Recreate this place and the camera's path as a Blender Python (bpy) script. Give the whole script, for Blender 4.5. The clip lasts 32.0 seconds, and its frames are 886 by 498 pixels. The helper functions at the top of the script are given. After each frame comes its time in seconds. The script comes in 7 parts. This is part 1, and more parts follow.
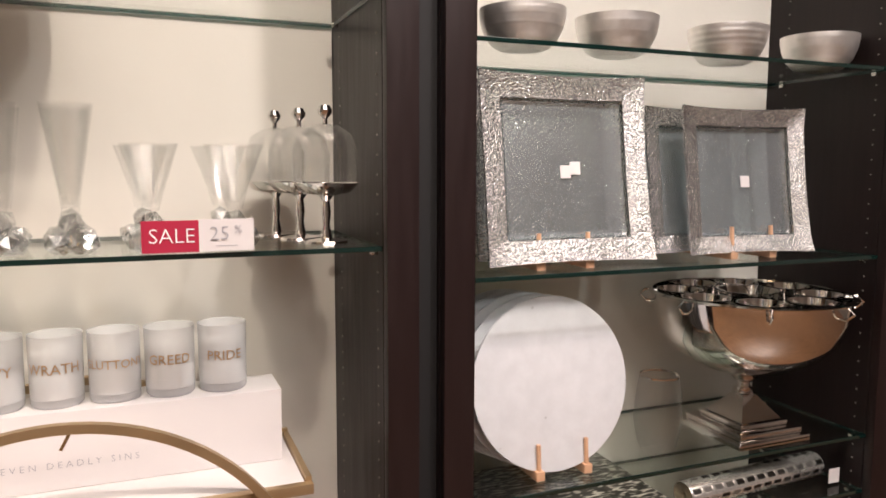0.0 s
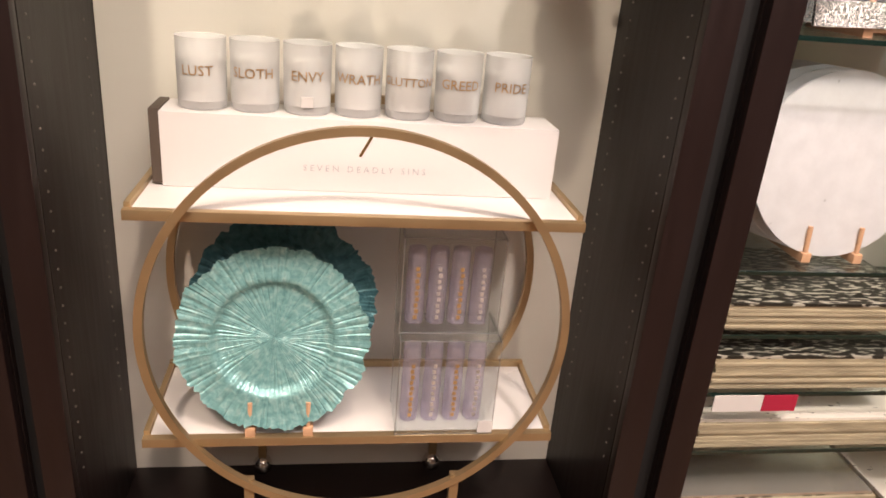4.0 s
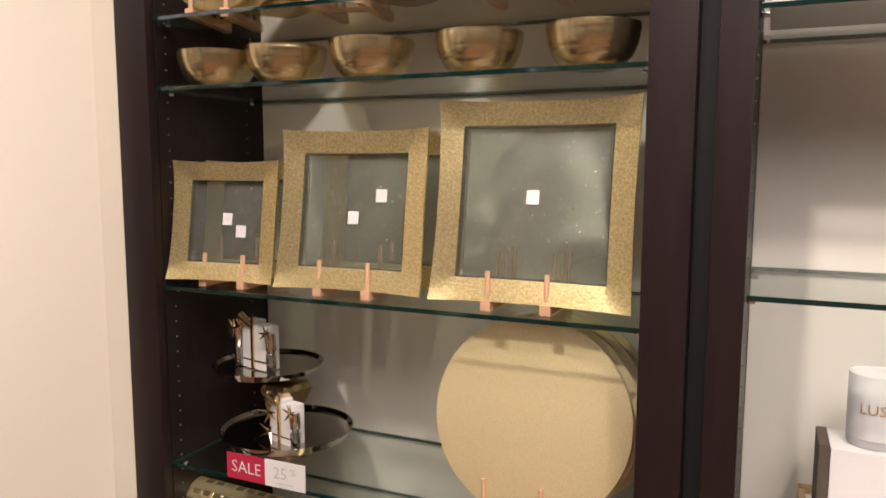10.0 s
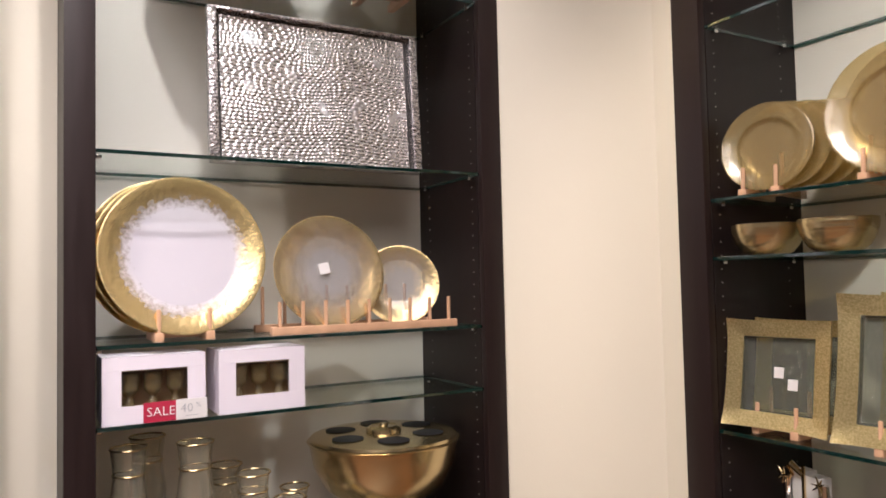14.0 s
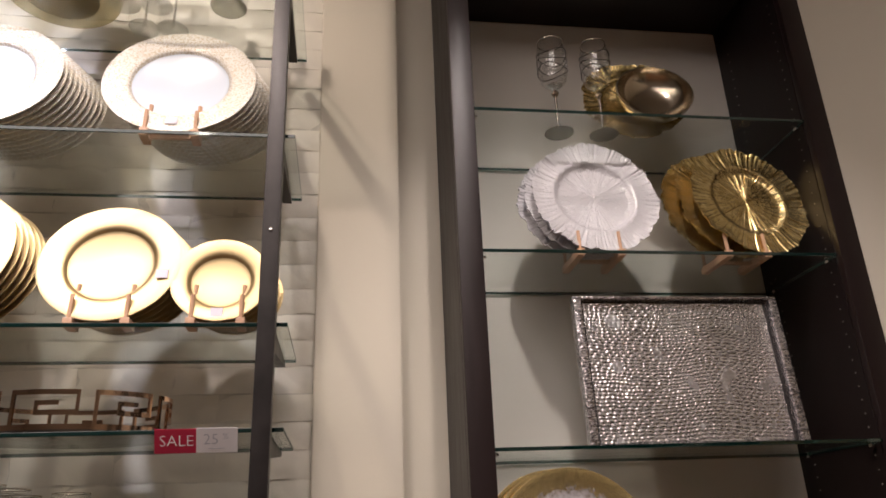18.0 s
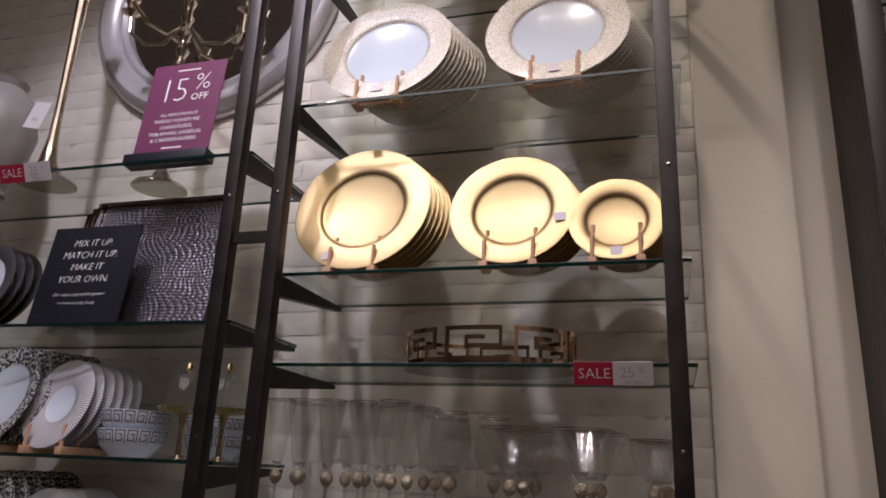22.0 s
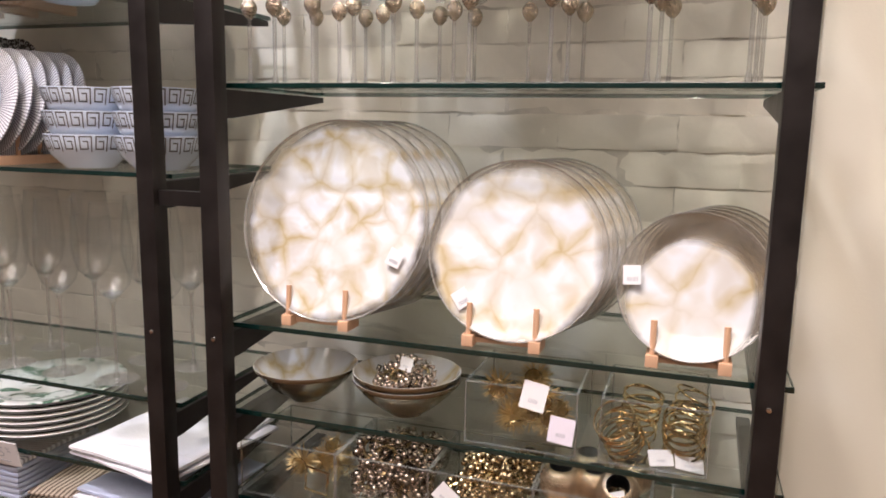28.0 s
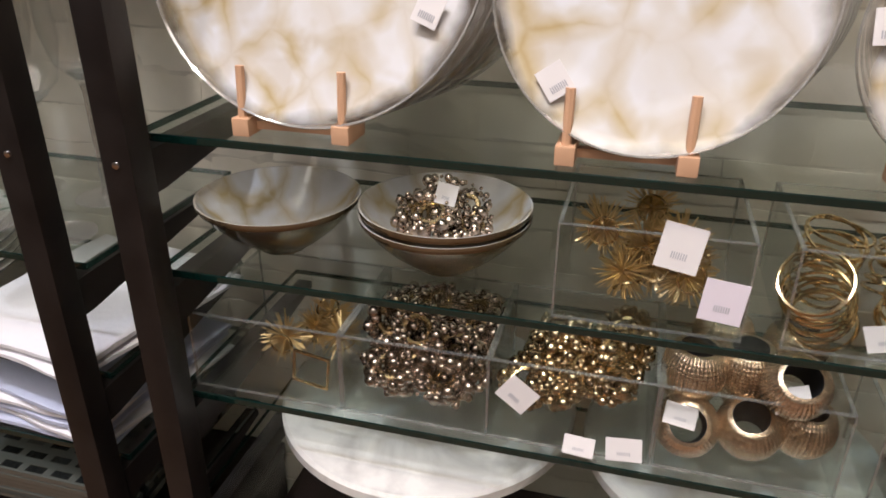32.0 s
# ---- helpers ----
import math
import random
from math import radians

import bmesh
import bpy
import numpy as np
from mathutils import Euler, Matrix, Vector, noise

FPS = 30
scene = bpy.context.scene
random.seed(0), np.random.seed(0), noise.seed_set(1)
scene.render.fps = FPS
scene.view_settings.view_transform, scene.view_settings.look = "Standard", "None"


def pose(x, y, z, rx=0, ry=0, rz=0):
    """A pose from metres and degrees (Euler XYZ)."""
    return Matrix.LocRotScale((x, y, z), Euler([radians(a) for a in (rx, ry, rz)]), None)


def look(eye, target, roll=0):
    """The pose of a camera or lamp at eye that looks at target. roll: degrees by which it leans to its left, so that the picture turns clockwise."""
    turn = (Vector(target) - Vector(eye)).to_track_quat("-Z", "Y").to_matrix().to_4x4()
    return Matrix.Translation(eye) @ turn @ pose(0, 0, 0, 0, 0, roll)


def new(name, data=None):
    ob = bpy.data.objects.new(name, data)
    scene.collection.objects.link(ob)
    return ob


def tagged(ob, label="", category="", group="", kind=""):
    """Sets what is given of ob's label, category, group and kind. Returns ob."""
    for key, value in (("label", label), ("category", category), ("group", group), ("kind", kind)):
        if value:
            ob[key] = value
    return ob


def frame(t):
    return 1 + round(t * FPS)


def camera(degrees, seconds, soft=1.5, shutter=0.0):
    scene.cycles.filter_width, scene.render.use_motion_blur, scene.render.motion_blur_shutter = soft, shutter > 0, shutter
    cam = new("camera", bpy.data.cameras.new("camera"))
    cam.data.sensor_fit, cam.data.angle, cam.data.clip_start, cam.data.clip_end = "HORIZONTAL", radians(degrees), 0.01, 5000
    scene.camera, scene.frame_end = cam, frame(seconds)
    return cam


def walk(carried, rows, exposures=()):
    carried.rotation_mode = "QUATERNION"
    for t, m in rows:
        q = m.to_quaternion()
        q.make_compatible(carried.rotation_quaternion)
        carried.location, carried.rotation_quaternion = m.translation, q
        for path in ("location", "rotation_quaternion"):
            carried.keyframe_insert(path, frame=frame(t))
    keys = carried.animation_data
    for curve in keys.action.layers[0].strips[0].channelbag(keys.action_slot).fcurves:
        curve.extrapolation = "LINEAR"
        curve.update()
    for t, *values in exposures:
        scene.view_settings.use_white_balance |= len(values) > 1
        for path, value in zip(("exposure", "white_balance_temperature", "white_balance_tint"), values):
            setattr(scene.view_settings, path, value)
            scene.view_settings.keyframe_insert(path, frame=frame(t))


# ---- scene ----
cam = camera(62.04, 32.0, 1.7)
ROWS = [
    (0.0, 0.0261, 0.0452, 1.4529, -21.71, -6.27, -0.19),
    (0.5, 0.0219, 0.0480, 1.4403, -20.48, -7.94, -0.10),
    (1.0, 0.0120, 0.0572, 1.4225, -19.13, -10.74, -1.03),
    (1.5, -0.0073, 0.0638, 1.4096, -16.65, -13.08, -1.77),
    (2.0, -0.0188, 0.0660, 1.3973, -14.36, -15.35, -2.20),
    (2.5, -0.0280, 0.0718, 1.3790, -12.56, -18.22, -3.00),
    (4.5, -0.2201, 0.0793, 1.3508, -4.94, -23.10, -4.66),
    (5.0, -0.2436, 0.0818, 1.3551, -1.07, -23.66, -4.20),
    (5.5, -0.2637, 0.0869, 1.3630, 3.01, -23.82, -3.47),
    (6.0, -0.2849, 0.0907, 1.3730, 6.96, -24.14, -3.84),
    (6.5, -0.3141, 0.0733, 1.3807, 11.91, -23.12, -3.65),
    (7.0, -0.3337, 0.0564, 1.3924, 14.71, -21.75, -2.58),
    (7.5, -0.3517, 0.0484, 1.4125, 17.28, -20.21, -2.23),
    (8.0, -0.3930, 0.0611, 1.4329, 20.09, -17.04, -1.84),
    (8.5, -0.4524, 0.0652, 1.4568, 20.62, -13.89, -1.24),
    (9.0, -0.4937, 0.0594, 1.4829, 21.56, -10.55, -0.65),
    (9.5, -0.5314, 0.0477, 1.4998, 22.73, -8.47, -0.44),
    (10.0, -0.5643, 0.0486, 1.5139, 24.00, -6.63, -0.11),
    (10.5, -0.5824, 0.0456, 1.5249, 25.93, -5.23, 0.28),
    (11.0, -0.5835, 0.0308, 1.5433, 28.56, -3.34, 0.59),
    (11.5, -0.5682, 0.0066, 1.5608, 32.07, -1.82, 0.52),
    (12.0, -0.5431, -0.0450, 1.5671, 38.80, -1.70, 0.24),
    (12.5, -0.5113, -0.0944, 1.5666, 44.48, -2.26, 0.12),
    (13.0, -0.4996, -0.1412, 1.5728, 50.61, -2.25, 0.35),
    (13.5, -0.4989, -0.1794, 1.5905, 55.85, -1.16, 0.80),
    (14.0, -0.5034, -0.2200, 1.6178, 60.50, 2.57, 1.26),
    (14.5, -0.5067, -0.2551, 1.6408, 62.73, 6.35, 1.55),
    (15.0, -0.5135, -0.2905, 1.6629, 63.74, 10.39, 1.73),
    (15.5, -0.5331, -0.3165, 1.6712, 64.95, 13.73, 2.33),
    (17.5, -0.5296, -0.3891, 1.7227, 78.05, 21.52, 3.68),
    (18.0, -0.5341, -0.4243, 1.7327, 82.47, 21.18, 2.15),
    (18.5, -0.5316, -0.4544, 1.7413, 86.71, 21.30, 1.20),
    (19.0, -0.5274, -0.4760, 1.7473, 90.66, 22.21, 0.61),
    (19.5, -0.5224, -0.4945, 1.7528, 93.12, 23.88, -0.34),
    (20.0, -0.5138, -0.5090, 1.7498, 94.31, 25.36, -0.86),
    (20.5, -0.5043, -0.5431, 1.7448, 97.07, 25.08, -1.53),
    (21.0, -0.5005, -0.5757, 1.7365, 101.04, 22.90, -1.98),
    (21.5, -0.5093, -0.5834, 1.7265, 104.70, 20.33, -2.74),
    (22.0, -0.5315, -0.5860, 1.7132, 106.34, 17.05, -2.47),
    (22.5, -0.5472, -0.5871, 1.7069, 106.42, 13.80, -3.09),
    (23.0, -0.5622, -0.5864, 1.6855, 106.84, 11.00, -3.09),
    (23.5, -0.5776, -0.5882, 1.6684, 107.03, 8.32, -2.88),
    (24.0, -0.5892, -0.5886, 1.6480, 106.35, 5.09, -2.28),
    (24.5, -0.6079, -0.5921, 1.6407, 105.76, 3.00, -1.59),
    (26.5, -0.7566, -0.6139, 1.5709, 105.93, -1.94, -0.89),
    (27.0, -0.8047, -0.6281, 1.5419, 107.22, -4.77, -0.98),
    (27.5, -0.8557, -0.6472, 1.5200, 108.51, -7.84, -1.03),
    (28.0, -0.9093, -0.6730, 1.5074, 108.80, -9.44, -1.02),
    (28.5, -0.9570, -0.6840, 1.4798, 108.83, -13.89, 0.06),
    (29.0, -1.0298, -0.7112, 1.4608, 110.31, -14.31, 1.01),
    (29.5, -1.1394, -0.7363, 1.4415, 108.59, -14.86, -0.51),
    (30.0, -1.2005, -0.7573, 1.4364, 108.32, -16.44, -1.21),
    (30.5, -1.2552, -0.8021, 1.4473, 105.95, -17.02, -0.84),
    (31.0, -1.3044, -0.8622, 1.4328, 104.49, -20.90, -0.70),
    (31.5, -1.3349, -0.8956, 1.4071, 103.07, -24.74, -0.75),
    (32.0, -1.3321, -0.9277, 1.3909, 105.10, -25.75, -0.36),
]
EXPOSURES = [(0, 0.34, 6100, 13), (5, 0.6, 6550, 13), (8, 0.75, 6550, 12), (9, 0.68, 6400, 10), (10, 0.46, 5950, 12), (12, 0.38, 5750, 11), (13.5, 0.46, 5720, 10), (15.5, -0.06, 5650, 11), (17.5, -0.36, 6000, 12), (19, -1.27, 6270, 15), (20.5, -1.39, 6070, 15), (22, -1.49, 5870, 16), (23, -1.42, 5820, 18), (24, -0.67, 5820, 17), (24.5, -0.52, 5770, 17), (26.5, 0.24, 5850, 13), (28, 0.34, 6030, 12), (29, 0.26, 5960, 11), (32, -0.07, 5980, 8)]
walk(cam, [(t, pose(x, y, z, 90 + pitch, roll, yaw)) for t, x, y, z, yaw, pitch, roll in ROWS], EXPOSURES)

# ---- world and lights ----
world = bpy.data.worlds.new("world")
scene.world = world
world.use_nodes = True
world.node_tree.nodes["Background"].inputs[0].default_value = (0.5, 0.45, 0.4, 1)
world.node_tree.nodes["Background"].inputs[1].default_value = 0.02


def spot(eye, target, watts, degrees=60, radius=0.05, color=(1.0, 0.86, 0.68), blend=0.6):
    data = bpy.data.lights.new("ceiling_spot_lamp", "SPOT")
    data.energy, data.spot_size, data.spot_blend = watts, radians(degrees), blend
    data.shadow_soft_size, data.color = radius, color
    ob = new("ceiling_spot_lamp", data)
    ob.matrix_world = look(eye, target)
    return ob


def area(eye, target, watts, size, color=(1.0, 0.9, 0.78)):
    data = bpy.data.lights.new("added_fill_lamp", "AREA")
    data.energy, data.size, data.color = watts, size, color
    ob = new("added_fill_lamp", data)
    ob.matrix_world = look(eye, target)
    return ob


WARM, NEUTRAL, COOL = (1.0, 0.81, 0.64), (1.0, 0.86, 0.76), (0.97, 0.90, 0.98)
spot((0.30, -0.45, 3.8), (-0.22, 1.35, 1.0), 148, 54, 0.10, WARM)
spot((1.1, -0.70, 3.8), (1.0, 1.35, 0.95), 200, 50, 0.10, NEUTRAL)
spot((-1.15, -0.85, 3.8), (-1.18, 1.3, 1.25), 220, 44, 0.08, WARM)
spot((-1.1, -0.02, 3.82), (-2.3, 0.30, 1.84), 136, 50, 0.035, NEUTRAL, 0.8)
spot((-1.15, -1.15, 3.85), (-2.12, -1.02, 2.4), 86, 94, 0.04, WARM)
spot((-0.75, -0.75, 3.85), (-2.1, -0.80, 1.2), 108, 52, 0.045, NEUTRAL)
spot((-0.9, -1.75, 3.85), (-2.2, -1.90, 2.00), 185, 74, 0.06, COOL, 0.5)
# wide-radius spot added only to brighten the pilaster, no known lamp there
spot((-0.7, -0.2, 3.85), (-2.3, -0.38, 1.8), 62, 44, 0.22, NEUTRAL)
spot((-1.25, -2.0, 3.85), (-2.32, -1.47, 1.95), 62, 40, 0.06, NEUTRAL, 0.7)
# soft overhead fill, added to lift the dark tones; no such panel is known
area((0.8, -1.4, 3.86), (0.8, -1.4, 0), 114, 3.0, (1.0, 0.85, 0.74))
scene.cycles.transparent_max_bounces = 32

# ---- materials ----


def mat(name, color=(0.8, 0.8, 0.8), rough=0.5, metal=0.0, bump=0.0, scale=40.0, vary=0.0, vary_scale=3.0, coat=0.0, detail=4.0, stretch=None, spec=0.5):
    """A principled surface with two scales of variation: broad mottling of the colour and fine relief."""
    m = bpy.data.materials.new(name)
    m.use_nodes = True
    nt = m.node_tree
    b = nt.nodes["Principled BSDF"]
    b.inputs["Base Color"].default_value = (*color, 1)
    b.inputs["Roughness"].default_value = rough
    b.inputs["Metallic"].default_value = metal
    b.inputs["Coat Weight"].default_value = coat
    b.inputs["Coat Roughness"].default_value = 0.05
    b.inputs["Specular IOR Level"].default_value = spec
    co = nt.nodes.new("ShaderNodeTexCoord")
    src = co.outputs["Object"]
    if stretch:
        mp = nt.nodes.new("ShaderNodeMapping")
        mp.inputs["Scale"].default_value = stretch
        nt.links.new(src, mp.inputs[0])
        src = mp.outputs[0]
    if vary:
        n = nt.nodes.new("ShaderNodeTexNoise")
        n.inputs["Scale"].default_value = vary_scale
        n.inputs["Detail"].default_value = 5
        r = nt.nodes.new("ShaderNodeValToRGB")
        r.color_ramp.elements[0].position, r.color_ramp.elements[1].position = 0.3, 0.7
        r.color_ramp.elements[0].color = (*[max(0, c * (1 - vary)) for c in color], 1)
        r.color_ramp.elements[1].color = (*[min(1, c * (1 + vary * 0.6)) for c in color], 1)
        nt.links.new(src, n.inputs["Vector"])
        nt.links.new(n.outputs["Fac"], r.inputs[0])
        nt.links.new(r.outputs[0], b.inputs["Base Color"])
        q = nt.nodes.new("ShaderNodeMapRange")
        q.inputs["To Min"].default_value, q.inputs["To Max"].default_value = max(0.02, rough * 0.75), min(1, rough * 1.3)
        nt.links.new(n.outputs["Fac"], q.inputs[0])
        nt.links.new(q.outputs[0], b.inputs["Roughness"])
    if bump:
        n2 = nt.nodes.new("ShaderNodeTexNoise")
        n2.inputs["Scale"].default_value = scale
        n2.inputs["Detail"].default_value = detail
        bp = nt.nodes.new("ShaderNodeBump")
        bp.inputs["Strength"].default_value = bump
        bp.inputs["Distance"].default_value = 0.004
        nt.links.new(src, n2.inputs["Vector"])
        nt.links.new(n2.outputs["Fac"], bp.inputs["Height"])
        nt.links.new(bp.outputs[0], b.inputs["Normal"])
    return m


def glassy(name, tint=(0.92, 0.97, 0.95), gloss=0.10, rough=0.02, bump=0.0, scale=60.0, body=0.0, body_color=(1, 1, 1), facing=0.35):
    """Thin clear glass: light passes, Fresnel drives the gloss alone; body adds a share of frosted white."""
    m = bpy.data.materials.new(name)
    m.use_nodes = True
    nt = m.node_tree
    nt.nodes.remove(nt.nodes["Principled BSDF"])
    out = nt.nodes["Material Output"]
    tr = nt.nodes.new("ShaderNodeBsdfTransparent")
    tr.inputs[0].default_value = (*tint, 1)
    gl = nt.nodes.new("ShaderNodeBsdfGlossy")
    gl.inputs["Roughness"].default_value = rough
    lw = nt.nodes.new("ShaderNodeLayerWeight")
    lw.inputs["Blend"].default_value = 0.5
    pw = nt.nodes.new("ShaderNodeMath")
    pw.operation, pw.inputs[1].default_value = "POWER", 2.6
    nt.links.new(lw.outputs["Facing"], pw.inputs[0])
    add = nt.nodes.new("ShaderNodeMath")
    add.operation, add.use_clamp = "MULTIPLY_ADD", True
    add.inputs[1].default_value, add.inputs[2].default_value = facing, gloss
    nt.links.new(pw.outputs[0], add.inputs[0])
    first = tr.outputs[0]
    if body:
        df = nt.nodes.new("ShaderNodeBsdfDiffuse")
        df.inputs[0].default_value = (*body_color, 1)
        mb = nt.nodes.new("ShaderNodeMixShader")
        mb.inputs[0].default_value = body
        nt.links.new(tr.outputs[0], mb.inputs[1])
        nt.links.new(df.outputs[0], mb.inputs[2])
        first = mb.outputs[0]
    mx = nt.nodes.new("ShaderNodeMixShader")
    nt.links.new(add.outputs[0], mx.inputs[0])
    nt.links.new(first, mx.inputs[1])
    nt.links.new(gl.outputs[0], mx.inputs[2])
    nt.links.new(mx.outputs[0], out.inputs[0])
    if bump:
        co = nt.nodes.new("ShaderNodeTexCoord")
        n2 = nt.nodes.new("ShaderNodeTexNoise")
        n2.inputs["Scale"].default_value = scale
        bp = nt.nodes.new("ShaderNodeBump")
        bp.inputs["Strength"].default_value, bp.inputs["Distance"].default_value = bump, 0.004
        nt.links.new(co.outputs["Object"], n2.inputs["Vector"])
        nt.links.new(n2.outputs["Fac"], bp.inputs["Height"])
        nt.links.new(bp.outputs[0], gl.inputs["Normal"])
        nt.links.new(bp.outputs[0], lw.inputs["Normal"])
    return m


def patterned(name, ramp, rough=0.3, metal=0.0, scale=6.0, distort=0.0, kind="noise", coat=0.0, bump=0.0, stretch=None, detail=3.0, turned=0):
    """A surface whose colour follows a noise or cell pattern through a ramp of (position, colour)."""
    m = bpy.data.materials.new(name)
    m.use_nodes = True
    nt = m.node_tree
    b = nt.nodes["Principled BSDF"]
    b.inputs["Roughness"].default_value, b.inputs["Metallic"].default_value = rough, metal
    b.inputs["Coat Weight"].default_value, b.inputs["Coat Roughness"].default_value = coat, 0.03
    co = nt.nodes.new("ShaderNodeTexCoord")
    src = co.outputs["Object"]
    if stretch or turned:
        mp = nt.nodes.new("ShaderNodeMapping")
        mp.inputs["Scale"].default_value = stretch or (1, 1, 1)
        mp.inputs["Rotation"].default_value = (radians(turned), 0, 0)
        nt.links.new(src, mp.inputs[0])
        src = mp.outputs[0]
    if kind == "noise":
        n = nt.nodes.new("ShaderNodeTexNoise")
        n.inputs["Scale"].default_value, n.inputs["Detail"].default_value, n.inputs["Distortion"].default_value = scale, detail, distort
        fac = n.outputs["Fac"]
    elif kind == "cells":
        n = nt.nodes.new("ShaderNodeTexVoronoi")
        n.feature = "SMOOTH_F1"
        n.inputs["Scale"].default_value = scale
        fac = n.outputs["Distance"]
    elif kind == "veins":
        w = nt.nodes.new("ShaderNodeTexNoise")
        w.inputs["Scale"].default_value, w.inputs["Detail"].default_value = scale * 0.8, 3
        av = nt.nodes.new("ShaderNodeVectorMath")
        av.operation = "MULTIPLY_ADD"
        av.inputs[1].default_value = (distort, distort, distort)
        nt.links.new(src, w.inputs["Vector"])
        nt.links.new(w.outputs["Color"], av.inputs[0])
        nt.links.new(src, av.inputs[2])
        src = av.outputs[0]
        n = nt.nodes.new("ShaderNodeTexVoronoi")
        n.feature = "DISTANCE_TO_EDGE"
        n.inputs["Scale"].default_value = scale
        cl = nt.nodes.new("ShaderNodeTexNoise")
        cl.inputs["Scale"].default_value, cl.inputs["Detail"].default_value = scale * 0.7, 4
        nt.links.new(co.outputs["Object"], cl.inputs["Vector"])
        mf = nt.nodes.new("ShaderNodeMath")
        mf.operation, mf.inputs[1].default_value = "MULTIPLY_ADD", 0.70
        nt.links.new(cl.outputs["Fac"], mf.inputs[0])
        nt.links.new(n.outputs["Distance"], mf.inputs[2])
        fac = mf.outputs[0]
    elif kind == "dash":
        n = nt.nodes.new("ShaderNodeTexBrick")
        n.inputs["Scale"].default_value = scale
        n.inputs["Brick Width"].default_value, n.inputs["Row Height"].default_value = 0.034, 0.020
        n.inputs["Mortar Size"].default_value, n.inputs["Mortar Smooth"].default_value = 0.0062, 0.4
        for sock, v in (("Color1", 0.0), ("Color2", 0.65), ("Mortar", 1.0)):
            n.inputs[sock].default_value = (v, v, v, 1)
        fac = n.outputs["Color"]
    elif kind == "rays":
        n = nt.nodes.new("ShaderNodeTexGradient")
        n.gradient_type = "RADIAL"
        mu = nt.nodes.new("ShaderNodeMath")
        mu.operation, mu.inputs[1].default_value = "MULTIPLY", 2 * math.pi * scale
        si = nt.nodes.new("ShaderNodeMath")
        si.operation = "SINE"
        ha = nt.nodes.new("ShaderNodeMath")
        ha.operation, ha.inputs[1].default_value, ha.inputs[2].default_value = "MULTIPLY_ADD", 0.5, 0.5
        nt.links.new(n.outputs["Fac"], mu.inputs[0])
        nt.links.new(mu.outputs[0], si.inputs[0])
        nt.links.new(si.outputs[0], ha.inputs[0])
        fac = ha.outputs[0]
    elif kind == "hammer":
        n = nt.nodes.new("ShaderNodeTexVoronoi")
        n.feature = "F1"
        n.inputs["Scale"].default_value = scale
        fac = n.outputs["Distance"]
    else:
        n = nt.nodes.new("ShaderNodeTexWave")
        n.inputs["Scale"].default_value, n.inputs["Distortion"].default_value, n.inputs["Detail"].default_value = scale, distort, detail
        fac = n.outputs["Fac"]
    nt.links.new(src, n.inputs["Vector"])
    r = nt.nodes.new("ShaderNodeValToRGB")
    el = r.color_ramp.elements
    while len(el) < len(ramp):
        el.new(0.5)
    for e, (p, c) in zip(el, ramp):
        e.position, e.color = p, (*c, 1)
    nt.links.new(fac, r.inputs[0])
    nt.links.new(r.outputs[0], b.inputs["Base Color"])
    if bump:
        bp = nt.nodes.new("ShaderNodeBump")
        bp.inputs["Strength"].default_value, bp.inputs["Distance"].default_value = bump, 0.004
        nt.links.new(fac, bp.inputs["Height"])
        nt.links.new(bp.outputs[0], b.inputs["Normal"])
    return m



